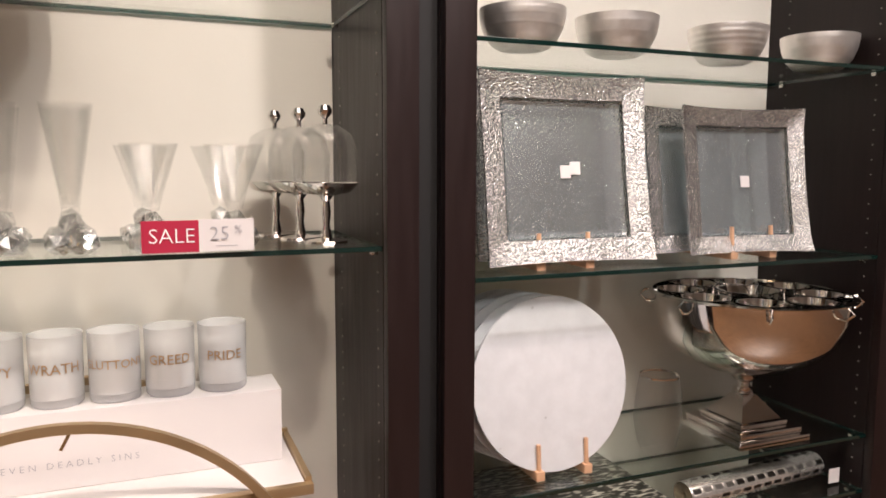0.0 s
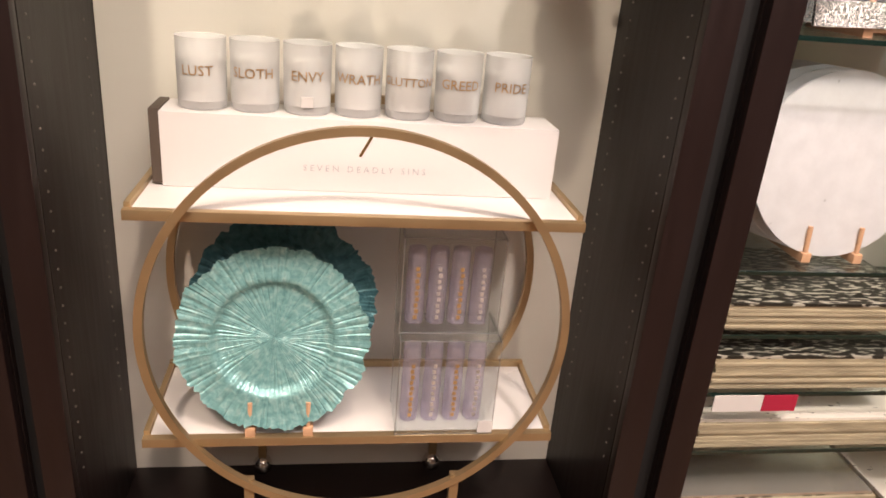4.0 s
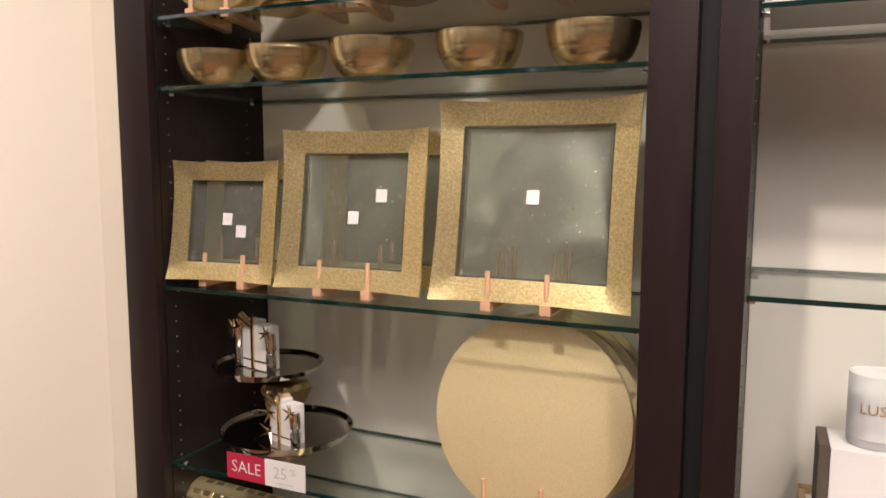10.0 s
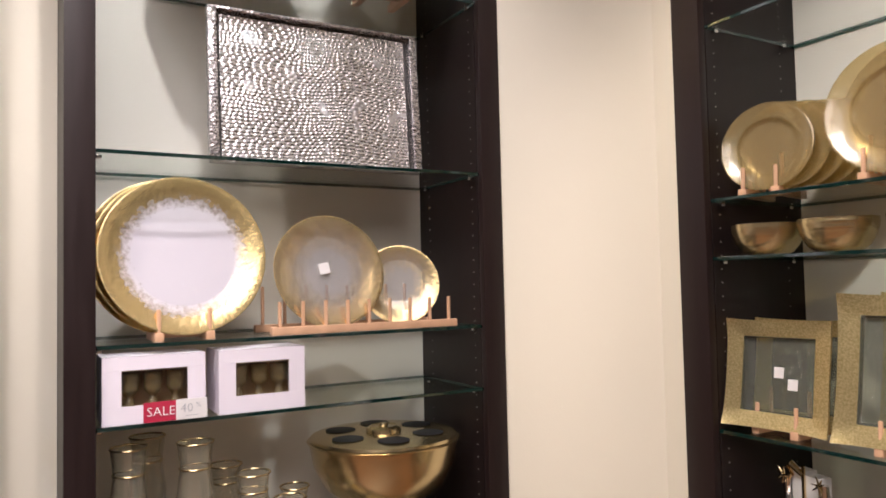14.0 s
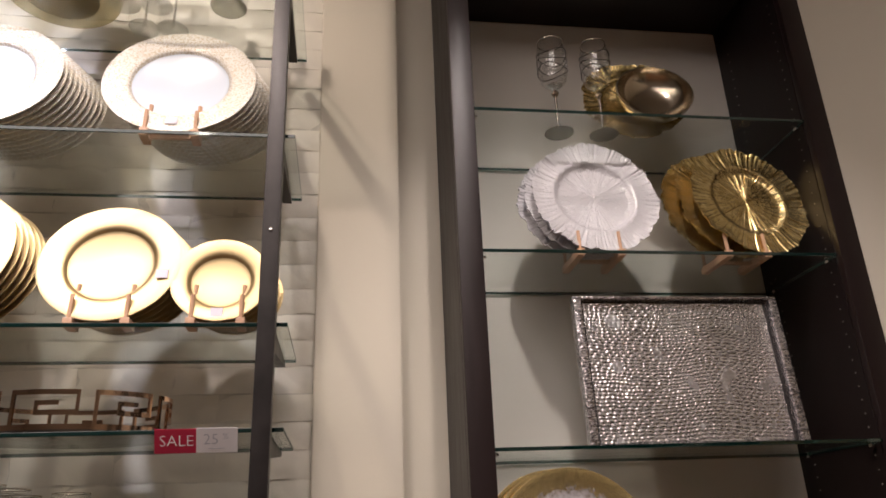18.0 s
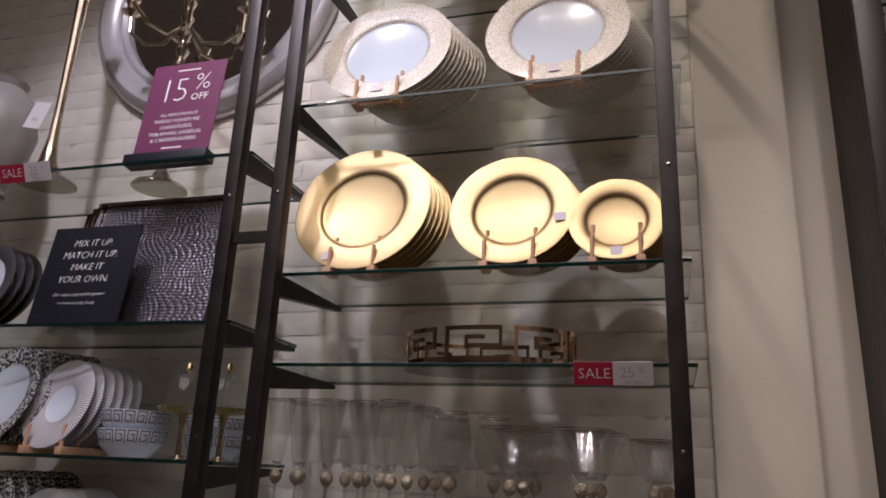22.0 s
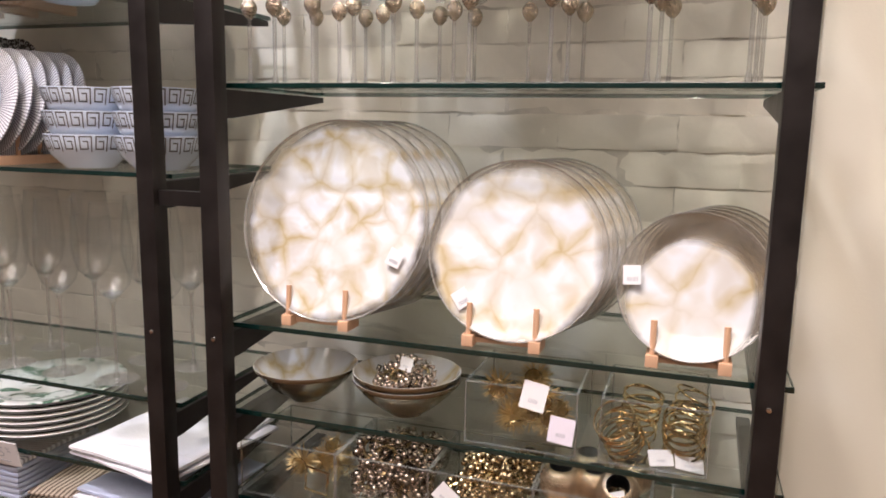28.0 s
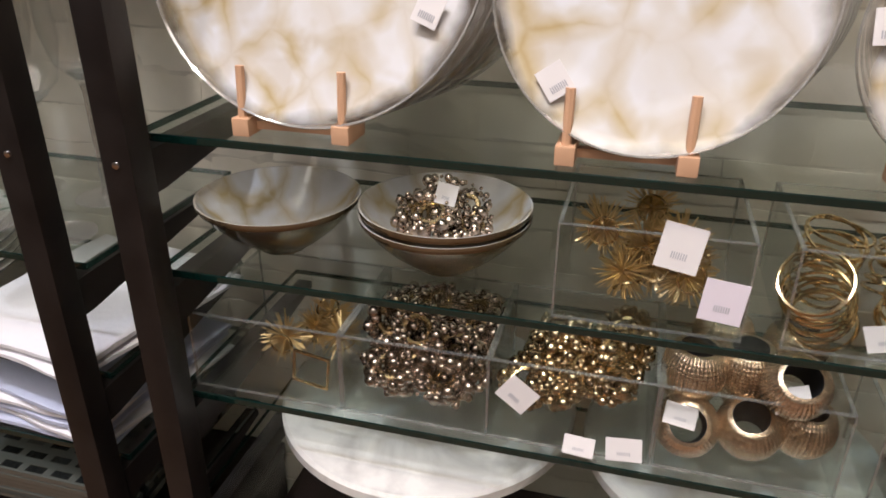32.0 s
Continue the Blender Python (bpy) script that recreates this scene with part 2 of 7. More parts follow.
def goldfade(name, r_in, r_out, clear, gold=(0.86, 0.66, 0.32), ragged=0.05):
    """Gold leaf that thins out in flecks from the rim towards a plain centre."""
    m = bpy.data.materials.new(name)
    m.use_nodes = True
    nt = m.node_tree
    b = nt.nodes["Principled BSDF"]
    b.inputs["Base Color"].default_value, b.inputs["Metallic"].default_value, b.inputs["Roughness"].default_value = (*gold, 1), 0.9, 0.22
    co = nt.nodes.new("ShaderNodeTexCoord")
    fl = nt.nodes.new("ShaderNodeVectorMath")
    fl.operation, fl.inputs[1].default_value = "MULTIPLY", (1, 1, 0)
    ln = nt.nodes.new("ShaderNodeVectorMath")
    ln.operation = "LENGTH"
    nz = nt.nodes.new("ShaderNodeTexNoise")
    nz.inputs["Scale"].default_value, nz.inputs["Detail"].default_value = 95, 6
    ad = nt.nodes.new("ShaderNodeMath")
    ad.operation, ad.inputs[1].default_value = "MULTIPLY_ADD", ragged
    mr = nt.nodes.new("ShaderNodeMapRange")
    mr.inputs["From Min"].default_value, mr.inputs["From Max"].default_value = r_in + ragged / 2, r_out + ragged / 2
    bp = nt.nodes.new("ShaderNodeBump")
    bp.inputs["Strength"].default_value, bp.inputs["Distance"].default_value = 0.35, 0.003
    nt.links.new(co.outputs["Object"], fl.inputs[0])
    nt.links.new(fl.outputs[0], ln.inputs[0])
    nt.links.new(co.outputs["Object"], nz.inputs["Vector"])
    nt.links.new(nz.outputs["Fac"], ad.inputs[0])
    nt.links.new(ln.outputs["Value"], ad.inputs[2])
    nt.links.new(ad.outputs[0], mr.inputs[0])
    nt.links.new(nz.outputs["Fac"], bp.inputs["Height"])
    nt.links.new(bp.outputs[0], b.inputs["Normal"])
    mx = nt.nodes.new("ShaderNodeMixShader")
    nt.links.new(mr.outputs[0], mx.inputs[0])
    nt.links.new(b.outputs[0], mx.inputs[2])
    if clear:
        tr = nt.nodes.new("ShaderNodeBsdfTransparent")
        tr.inputs[0].default_value = (0.93, 0.92, 0.92, 1)
        gl = nt.nodes.new("ShaderNodeBsdfGlossy")
        gl.inputs["Roughness"].default_value = 0.04
        df = nt.nodes.new("ShaderNodeBsdfDiffuse")
        df.inputs[0].default_value = (0.80, 0.77, 0.80, 1)
        m1 = nt.nodes.new("ShaderNodeMixShader")
        m1.inputs[0].default_value = 0.22
        m2 = nt.nodes.new("ShaderNodeMixShader")
        m2.inputs[0].default_value = 0.14
        nt.links.new(tr.outputs[0], m1.inputs[1])
        nt.links.new(df.outputs[0], m1.inputs[2])
        nt.links.new(m1.outputs[0], m2.inputs[1])
        nt.links.new(gl.outputs[0], m2.inputs[2])
        nt.links.new(m2.outputs[0], mx.inputs[1])
    else:
        p = nt.nodes.new("ShaderNodeBsdfPrincipled")
        p.inputs["Base Color"].default_value, p.inputs["Roughness"].default_value = (0.54, 0.51, 0.57, 1), 0.20
        p.inputs["Coat Weight"].default_value, p.inputs["Coat Roughness"].default_value = 0.7, 0.12
        nt.links.new(p.outputs[0], mx.inputs[1])
    nt.links.new(mx.outputs[0], nt.nodes["Material Output"].inputs[0])
    return m


def agate(name, radius, cell, shift, start):
    """Opaque white stone cells with amber veins, which ends in a clear smoky glass border."""
    m = bpy.data.materials.new(name)
    m.use_nodes = True
    nt = m.node_tree
    b = nt.nodes["Principled BSDF"]
    b.inputs["Roughness"].default_value, b.inputs["Coat Weight"].default_value, b.inputs["Coat Roughness"].default_value = 0.16, 1.0, 0.03
    co = nt.nodes.new("ShaderNodeTexCoord")
    src = co.outputs["Object"]

    def noise_of(scale, detail):
        n = nt.nodes.new("ShaderNodeTexNoise")
        n.inputs["Scale"].default_value, n.inputs["Detail"].default_value = scale, detail
        nt.links.new(src, n.inputs["Vector"])
        return n

    def ramp_of(fac, stops):
        r = nt.nodes.new("ShaderNodeValToRGB")
        el = r.color_ramp.elements
        while len(el) < len(stops):
            el.new(0.5)
        for e, (p, c) in zip(el, stops):
            e.position, e.color = p, (*c, 1)
        nt.links.new(fac, r.inputs[0])
        return r.outputs[0]
    warp = nt.nodes.new("ShaderNodeVectorMath")
    warp.operation, warp.inputs[1].default_value = "MULTIPLY_ADD", (0.055, 0.055, 0.0)
    nt.links.new(noise_of(9, 3).outputs["Color"], warp.inputs[0])
    nt.links.new(src, warp.inputs[2])
    fine = nt.nodes.new("ShaderNodeVectorMath")
    fine.operation, fine.inputs[1].default_value = "MULTIPLY_ADD", (0.020, 0.020, 0.0)
    nt.links.new(noise_of(28, 3).outputs["Color"], fine.inputs[0])
    nt.links.new(warp.outputs[0], fine.inputs[2])
    vo = nt.nodes.new("ShaderNodeTexVoronoi")
    vo.voronoi_dimensions, vo.feature = "2D", "DISTANCE_TO_EDGE"
    vo.inputs["Scale"].default_value = 1 / cell
    nt.links.new(fine.outputs[0], vo.inputs["Vector"])
    cells = ramp_of(vo.outputs["Distance"], [(0.0, (0.46, 0.36, 0.19)), (0.05, (0.54, 0.46, 0.32)), (0.16, (0.62, 0.59, 0.54)), (0.25, (0.70, 0.71, 0.75))])
    fade = ramp_of(noise_of(7, 4).outputs["Fac"], [(0.46, (0.0, 0.0, 0.0)), (0.72, (1.0, 1.0, 1.0))])
    mix = nt.nodes.new("ShaderNodeMix")
    mix.data_type = "RGBA"
    nt.links.new(fade, mix.inputs[0])
    nt.links.new(cells, mix.inputs[6])
    mix.inputs[7].default_value = (0.59, 0.545, 0.47, 1)
    cloud = noise_of(0.95 / cell, 2)
    cloud.inputs["Distortion"].default_value = 0.7
    blotch = ramp_of(cloud.outputs["Fac"], [(0.36, (0.43, 0.335, 0.18)), (0.43, (0.54, 0.48, 0.38)), (0.48, (0.63, 0.615, 0.60)), (0.54, (0.70, 0.71, 0.75))])
    soft = nt.nodes.new("ShaderNodeMix")
    soft.data_type = "RGBA"
    soft.inputs[0].default_value = 0.40
    nt.links.new(mix.outputs[2], soft.inputs[6])
    nt.links.new(blotch, soft.inputs[7])
    nt.links.new(soft.outputs[2], b.inputs["Base Color"])
    sub = nt.nodes.new("ShaderNodeVectorMath")
    sub.operation, sub.inputs[1].default_value = "SUBTRACT", (shift[0], shift[1], 0)
    flat = nt.nodes.new("ShaderNodeVectorMath")
    flat.operation, flat.inputs[1].default_value = "MULTIPLY", (1, 1, 0)
    ln = nt.nodes.new("ShaderNodeVectorMath")
    ln.operation = "LENGTH"
    nt.links.new(src, sub.inputs[0])
    nt.links.new(sub.outputs[0], flat.inputs[0])
    nt.links.new(flat.outputs[0], ln.inputs[0])
    ragged = nt.nodes.new("ShaderNodeMath")
    ragged.operation, ragged.inputs[1].default_value = "MULTIPLY_ADD", 0.26 * radius
    nt.links.new(noise_of(15, 4).outputs["Fac"], ragged.inputs[0])
    nt.links.new(ln.outputs["Value"], ragged.inputs[2])
    mr = nt.nodes.new("ShaderNodeMapRange")
    mr.inputs["From Min"].default_value, mr.inputs["From Max"].default_value = start * radius + 0.10 * radius, start * radius + 0.20 * radius
    nt.links.new(ragged.outputs[0], mr.inputs[0])
    tr = nt.nodes.new("ShaderNodeBsdfTransparent")
    tr.inputs[0].default_value = (0.88, 0.845, 0.79, 1)
    gl = nt.nodes.new("ShaderNodeBsdfGlossy")
    gl.inputs["Roughness"].default_value = 0.04
    df = nt.nodes.new("ShaderNodeBsdfDiffuse")
    nt.links.new(ramp_of(noise_of(22, 6).outputs["Fac"], [(0.38, (0.22, 0.18, 0.14)), (0.62, (0.70, 0.66, 0.60))]), df.inputs[0])
    m1 = nt.nodes.new("ShaderNodeMixShader")
    m1.inputs[0].default_value = 0.15
    m2 = nt.nodes.new("ShaderNodeMixShader")
    m2.inputs[0].default_value = 0.16
    mx = nt.nodes.new("ShaderNodeMixShader")
    nt.links.new(tr.outputs[0], m1.inputs[1])
    nt.links.new(df.outputs[0], m1.inputs[2])
    nt.links.new(m1.outputs[0], m2.inputs[1])
    nt.links.new(gl.outputs[0], m2.inputs[2])
    nt.links.new(mr.outputs[0], mx.inputs[0])
    nt.links.new(b.outputs[0], mx.inputs[1])
    nt.links.new(m2.outputs[0], mx.inputs[2])
    nt.links.new(mx.outputs[0], nt.nodes["Material Output"].inputs[0])
    return m


ESPRESSO = mat("espresso_wood", (0.0165, 0.0090, 0.0090), 0.40, bump=0.05, scale=30, vary=0.16, vary_scale=6, stretch=(12, 12, 1), spec=0.32)
ESPRESSO_IN = mat("espresso_panel", (0.0135, 0.0082, 0.0080), 0.40, bump=0.05, scale=30, vary=0.3, vary_scale=5, stretch=(1, 12, 1), spec=0.30)
# near-black that paints the shade inside gaps, recesses and holes
RECESS_SHADE = mat("painted_recess_shade", (0.006, 0.006, 0.007), 0.7)
CREAM = mat("cream_wall_paint", (0.685, 0.63, 0.522), 0.6, bump=0.06, scale=180, vary=0.03, vary_scale=1.2)
BACKPANEL = mat("white_back_panel", (0.77, 0.73, 0.67), 0.45, bump=0.03, scale=90, vary=0.05, vary_scale=2.0)
CEILING = mat("ceiling_paint", (0.42, 0.40, 0.38), 0.8, bump=0.05, vary=0.1)
FLOORWOOD = mat("floor_wood", (0.25, 0.135, 0.07), 0.32, bump=0.05, vary=0.4, vary_scale=4, stretch=(1, 10, 1))
FARWALL = mat("far_wall_paint", (0.34, 0.31, 0.28), 0.7, vary=0.15)
BRICK = mat("white_painted_brick", (0.74, 0.70, 0.61), 0.34, bump=0.75, scale=13, vary=0.12, vary_scale=7, detail=10)
MORTAR = mat("painted_mortar", (0.66, 0.62, 0.54), 0.5, bump=0.9, scale=40, vary=0.35, vary_scale=9)
BRONZE = mat("dark_bronze_steel", (0.028, 0.023, 0.022), 0.40, metal=0.5, bump=0.05, scale=80, vary=0.35, vary_scale=20)
SHELFGLASS = glassy("shelf_glass", (0.955, 0.98, 0.968), 0.035, 0.012, facing=0.34)
SHELFEDGE = glassy("shelf_glass_edge", (0.02, 0.10, 0.085), 0.12, 0.05, body=0.25, body_color=(0.012, 0.07, 0.06))
CLEAR = glassy("clear_glass", (0.99, 0.992, 0.99), 0.05, 0.05, body=0.004, facing=0.24)
VASEGLASS = glassy("thick_vase_glass", (0.95, 0.945, 0.91), 0.10, 0.02, bump=0.3, scale=40, body=0.06, body_color=(0.9, 0.85, 0.72), facing=0.55)
CRYSTAL = glassy("cut_crystal", (0.93, 0.94, 0.935), 0.26, 0.01, body=0.02, facing=0.5)
ACRYLIC = glassy("clear_acrylic", (0.96, 0.97, 0.97), 0.03, 0.02, facing=0.3)
ACRYLICEDGE = glassy("acrylic_edge", (0.86, 0.88, 0.88), 0.20, 0.1, body=0.10, body_color=(0.8, 0.82, 0.82))
RIMGLASS = glassy("bright_glass_rim", (0.86, 0.85, 0.82), 0.30, 0.08, body=0.30, body_color=(0.86, 0.84, 0.80), facing=0.4)
SMOKEGLASS = glassy("seeded_glass", (0.72, 0.75, 0.68), 0.12, 0.07, bump=0.6, scale=210, body=0.09, body_color=(0.48, 0.49, 0.43), facing=0.30)
SILVERGLASS = glassy("pale_seeded_glass", (0.76, 0.80, 0.81), 0.17, 0.10, bump=0.45, scale=230, body=0.14, body_color=(0.66, 0.71, 0.75), facing=0.36)
WELLGLASS = glassy("slumped_glass_wall", (0.55, 0.60, 0.57), 0.34, 0.05, bump=1.0, scale=45, body=0.10, body_color=(0.50, 0.48, 0.40), facing=0.4)
PEWTERDARK = mat("dark_pewter", (0.24, 0.205, 0.17), 0.22, 0.95, vary=0.2, vary_scale=30)
CARTONEND = mat("brown_carton_shaded_end", (0.085, 0.062, 0.048), 0.7, vary=0.15)
FROST = glassy("frosted_glass", (0.98, 0.98, 0.98), 0.02, 0.35, body=0.44, body_color=(0.88, 0.88, 0.89), facing=0.03)
FROSTBASE = glassy("frosted_glass_base", (0.93, 0.94, 0.94), 0.06, 0.15, body=0.50, body_color=(0.80, 0.80, 0.81), facing=0.12)
WAX = mat("white_candle_wax", (0.88, 0.88, 0.87), 0.45, vary=0.03)
GOLD = mat("polished_gold", (0.80, 0.64, 0.38), 0.14, 1.0, vary=0.08, vary_scale=8)
BRASS = mat("brushed_brass", (0.66, 0.52, 0.29), 0.22, 0.97, bump=0.03, scale=120, vary=0.12, vary_scale=14)
CARTGOLD = mat("satin_gold_paint", (0.50, 0.365, 0.21), 0.36, 0.75, bump=0.03, scale=90, vary=0.10, vary_scale=10)
GOLDLEAF = patterned("gold_leaf", [(0.35, (0.62, 0.49, 0.22)), (0.65, (0.84, 0.70, 0.38))], 0.28, 0.88, scale=240, bump=0.17, detail=4)
GOLDFOIL = patterned("gold_hide_texture", [(0.2, (0.76, 0.61, 0.33)), (0.8, (0.93, 0.80, 0.50))], 0.40, 0.55, scale=700, kind="cells", bump=0.16)
GOLDPLATE = mat("gold_lustre", (0.56, 0.43, 0.23), 0.46, 0.90, vary=0.08, vary_scale=9, bump=0.05, scale=14)
COPPERY = mat("rose_gold_metal", (0.80, 0.55, 0.38), 0.12, 1.0, vary=0.08)
SILVER = mat("polished_silver", (0.80, 0.77, 0.74), 0.08, 1.0, vary=0.05, vary_scale=6)
SILVERLEAF = patterned("silver_leaf", [(0.40, (0.34, 0.335, 0.33)), (0.60, (0.78, 0.77, 0.76))], 0.24, 0.92, scale=260, bump=0.75, detail=3)
HAMMERED = patterned("embossed_silver", [(0.0, (0.66, 0.62, 0.63)), (0.45, (0.73, 0.69, 0.70)), (0.8, (0.29, 0.27, 0.28))], 0.25, 0.9, scale=138, kind="hammer", bump=0.5, stretch=(0.7, 1.25, 1))
WHITEGLAZE = mat("white_porcelain", (0.82, 0.80, 0.77), 0.12, coat=0.6)
BLUEWHITE = mat("cool_white_porcelain", (0.72, 0.79, 0.90), 0.22, coat=0.25)
WHITESPARK = mat("white_glitter_lacquer", (0.75, 0.77, 0.81), 0.30, 0.2, bump=0.18, scale=700, vary=0.06, vary_scale=30)
CHARCOAL = mat("charcoal_edge", (0.10, 0.10, 0.10), 0.4, 0.3)
PEARLRIM = patterned("gold_flecked_rim", [(0.36, (0.66, 0.57, 0.42)), (0.54, (0.86, 0.83, 0.77))], 0.28, 0.06, scale=210, coat=0.25, bump=0.7)
TEAL = patterned("teal_lacquer", [(0.25, (0.11, 0.27, 0.28)), (0.5, (0.20, 0.41, 0.42)), (0.75, (0.36, 0.56, 0.55))], 0.34, 0.25, scale=90, distort=0.6, coat=0.15, bump=0.45, detail=8)
DEEPTEAL = patterned("deep_teal_lacquer", [(0.25, (0.022, 0.085, 0.115)), (0.8, (0.12, 0.29, 0.33))], 0.30, 0.3, scale=60, distort=0.6, coat=0.2, bump=0.8, detail=8)
REEFWHITE = mat("pearl_white_lacquer", (0.60, 0.585, 0.61), 0.28, 0.08, bump=0.9, scale=85, coat=0.25, detail=8)
REEFGOLD = patterned("antique_gold_lacquer", [(0.3, (0.50, 0.365, 0.13)), (0.7, (0.88, 0.71, 0.36))], 0.25, 0.92, scale=60, bump=0.5, detail=7)
CROCSILVER = mat("embossed_silver_leaf", (0.80, 0.77, 0.78), 0.25, 0.92, vary=0.12, vary_scale=14, bump=0.08, scale=160)
CROCPEWTER = mat("embossed_pewter", (0.25, 0.235, 0.28), 0.32, 0.8, vary=0.15, vary_scale=14, bump=0.08, scale=160)
CREASE_SHADE = mat("painted_crease_shade", (0.05, 0.045, 0.045), 0.5, 0.4)
HOLECOLOUR = mat("drilled_hole_rim", (0.16, 0.14, 0.125), 0.45)
ONYXBOWL = mat("gold_brown_glaze", (0.20, 0.145, 0.085), 0.17, 0.6, vary=0.4, vary_scale=12, coat=0.5)
MARBLE = patterned("white_marble", [(0.40, (0.80, 0.79, 0.77)), (0.62, (0.55, 0.54, 0.53)), (0.72, (0.80, 0.79, 0.77))], 0.18, scale=5, distort=2.5, coat=0.3, detail=6)
PEGWOOD = mat("pale_beech", (0.60, 0.36, 0.22), 0.5, bump=0.1, scale=60, vary=0.15, vary_scale=20, stretch=(1, 1, 0.2))
CARD = mat("white_card", (0.70, 0.67, 0.67), 0.6, bump=0.02, scale=100, vary=0.03)
LILACCARD = mat("pale_lilac_card", (0.74, 0.68, 0.76), 0.6, vary=0.03)
TRAYWHITE = mat("white_stone_shelf", (0.70, 0.67, 0.66), 0.3, vary=0.04, vary_scale=3)
REDTAG = mat("crimson_card", (0.42, 0.018, 0.055), 0.5, vary=0.05)
PURPLE = mat("plum_card", (0.16, 0.030, 0.10), 0.5, vary=0.05)
NAVYCARD = mat("black_navy_card", (0.012, 0.014, 0.022), 0.4, vary=0.1)
INKBLACK = mat("black_ink", (0.02, 0.02, 0.02), 0.6)
GREYINK = mat("grey_ink", (0.36, 0.36, 0.40), 0.6)
GOLDINK = mat("gold_ink", (0.42, 0.25, 0.12), 0.35, 0.4)
WHITEINK = mat("white_ink", (0.85, 0.85, 0.85), 0.6)
BROWNMAT = mat("tan_leatherette", (0.34, 0.22, 0.12), 0.5, bump=0.15, scale=60, vary=0.12)
DARKMAT = mat("dark_croc_leatherette", (0.05, 0.035, 0.018), 0.28, 0.2, bump=0.5, scale=45, vary=0.3, vary_scale=20)
GOLDEDGE = patterned("gold_layered_edges", [(0.35, (0.42, 0.28, 0.11)), (0.65, (0.82, 0.62, 0.30))], 0.3, 0.7, scale=22, kind="wave", stretch=(0, 0, 8), distort=0.6)
COWHIDE = patterned("gold_and_white_hide", [(0.50, (0.24, 0.18, 0.06)), (0.53, (0.76, 0.72, 0.65))], 0.4, 0.1, scale=12, distort=0.3, detail=12)
SPECKLE = patterned("speckled_hide", [(0.30, (0.05, 0.045, 0.04)), (0.36, (0.74, 0.70, 0.64))], 0.45, scale=60, detail=3, stretch=(0.6, 1.6, 1))
DASHED = patterned("woven_black_silver", [(0.53, (0.034, 0.032, 0.026)), (0.60, (0.60, 0.58, 0.50))], 0.32, 0.3, scale=70, bump=0.2, stretch=(0.55, 1.9, 1), detail=1)
SILVERDASH = patterned("silver_cutwork", [(0.3, (0.05, 0.045, 0.04)), (0.75, (0.80, 0.78, 0.74))], 0.20, 0.8, scale=1.1, kind="dash", bump=0.4, turned=90)
CREAMEDGE = mat("layered_paper_edges", (0.42, 0.36, 0.25), 0.6, vary=0.35, vary_scale=9, stretch=(1, 1, 14))
LINEN = mat("white_linen", (0.76, 0.75, 0.79), 0.8, bump=0.3, scale=90, vary=0.06)
BLUELINEN = mat("pale_blue_linen", (0.52, 0.56, 0.72), 0.8, bump=0.3, scale=90, vary=0.10)
STRIPELINEN = patterned("brown_striped_linen", [(0.30, (0.12, 0.085, 0.06)), (0.55, (0.46, 0.38, 0.30))], 0.8, scale=28, kind="wave", distort=1.0, bump=0.2)
BURLAP = mat("brown_linen", (0.27, 0.185, 0.095), 0.85, bump=0.4, scale=120, vary=0.25, vary_scale=20)
MIRROR = mat("mirror_glass", (0.85, 0.86, 0.86), 0.01, 1.0)
MIRRORTRAY = mat("dark_mirror_glass", (0.45, 0.41, 0.38), 0.05, 1.0, vary=0.1)
BLACKWHITE = patterned("black_and_white_weave", [(0.48, (0.02, 0.02, 0.02)), (0.56, (0.72, 0.72, 0.72))], 0.3, scale=150, detail=1, coat=0.4)
GREYRAY = patterned("grey_ray_print", [(0.30, (0.34, 0.33, 0.36)), (0.62, (0.78, 0.77, 0.81))], 0.2, scale=104, kind="rays", coat=0.5)
PALMPLATE = patterned("green_leaf_print", [(0.52, (0.80, 0.81, 0.80)), (0.58, (0.10, 0.20, 0.14))], 0.15, scale=16, distort=1.5, coat=0.5)
URCHINGOLD = mat("satin_gold_spike", (0.76, 0.58, 0.30), 0.32, 0.85, vary=0.25, vary_scale=60)
BEAD = mat("gold_bead", (0.64, 0.51, 0.33), 0.18, 1.0, vary=0.6, vary_scale=110)
BEADSILVER = mat("pewter_bead", (0.60, 0.51, 0.44), 0.16, 1.0, vary=0.75, vary_scale=120)
CHAMPAGNE = mat("champagne_bead_crust", (0.70, 0.56, 0.41), 0.22, 0.92, bump=0.2, scale=620, vary=0.25, vary_scale=190)
LEDWHITE = mat("glitter_candle_sleeve", (0.75, 0.66, 0.62), 0.3, 0.3, bump=0.6, scale=160, vary=0.2, vary_scale=40)
CARAMEL = mat("caramel_print", (0.62, 0.36, 0.14), 0.4, 0.3)
AMBERGLASS = glassy("gold_tinted_glass", (0.90, 0.85, 0.70), 0.09, 0.11, bump=0.12, scale=55, facing=0.3, body=0.24, body_color=(0.48, 0.385, 0.215))
GOLDGLASS = glassy("gold_washed_glass", (0.88, 0.81, 0.60), 0.09, 0.16, bump=0.14, scale=60, body=0.31, body_color=(0.43, 0.335, 0.165), facing=0.3)
OPAL = glassy("opal_sleeve_glass", (0.93, 0.90, 0.98), 0.14, 0.08, bump=1.0, scale=160, body=0.17, body_color=(0.84, 0.76, 0.92), facing=0.25)
GOLDCUT = patterned("gold_cutwork", [(0.3, (0.34, 0.25, 0.11)), (0.75, (0.84, 0.70, 0.40))], 0.30, 0.75, scale=1.2, kind="dash", bump=0.5, turned=90)
CORALWHITE = patterned("silvered_white_shell", [(0.35, (0.34, 0.31, 0.26)), (0.6, (0.82, 0.79, 0.74))], 0.22, 0.35, scale=55, bump=0.5, detail=6)
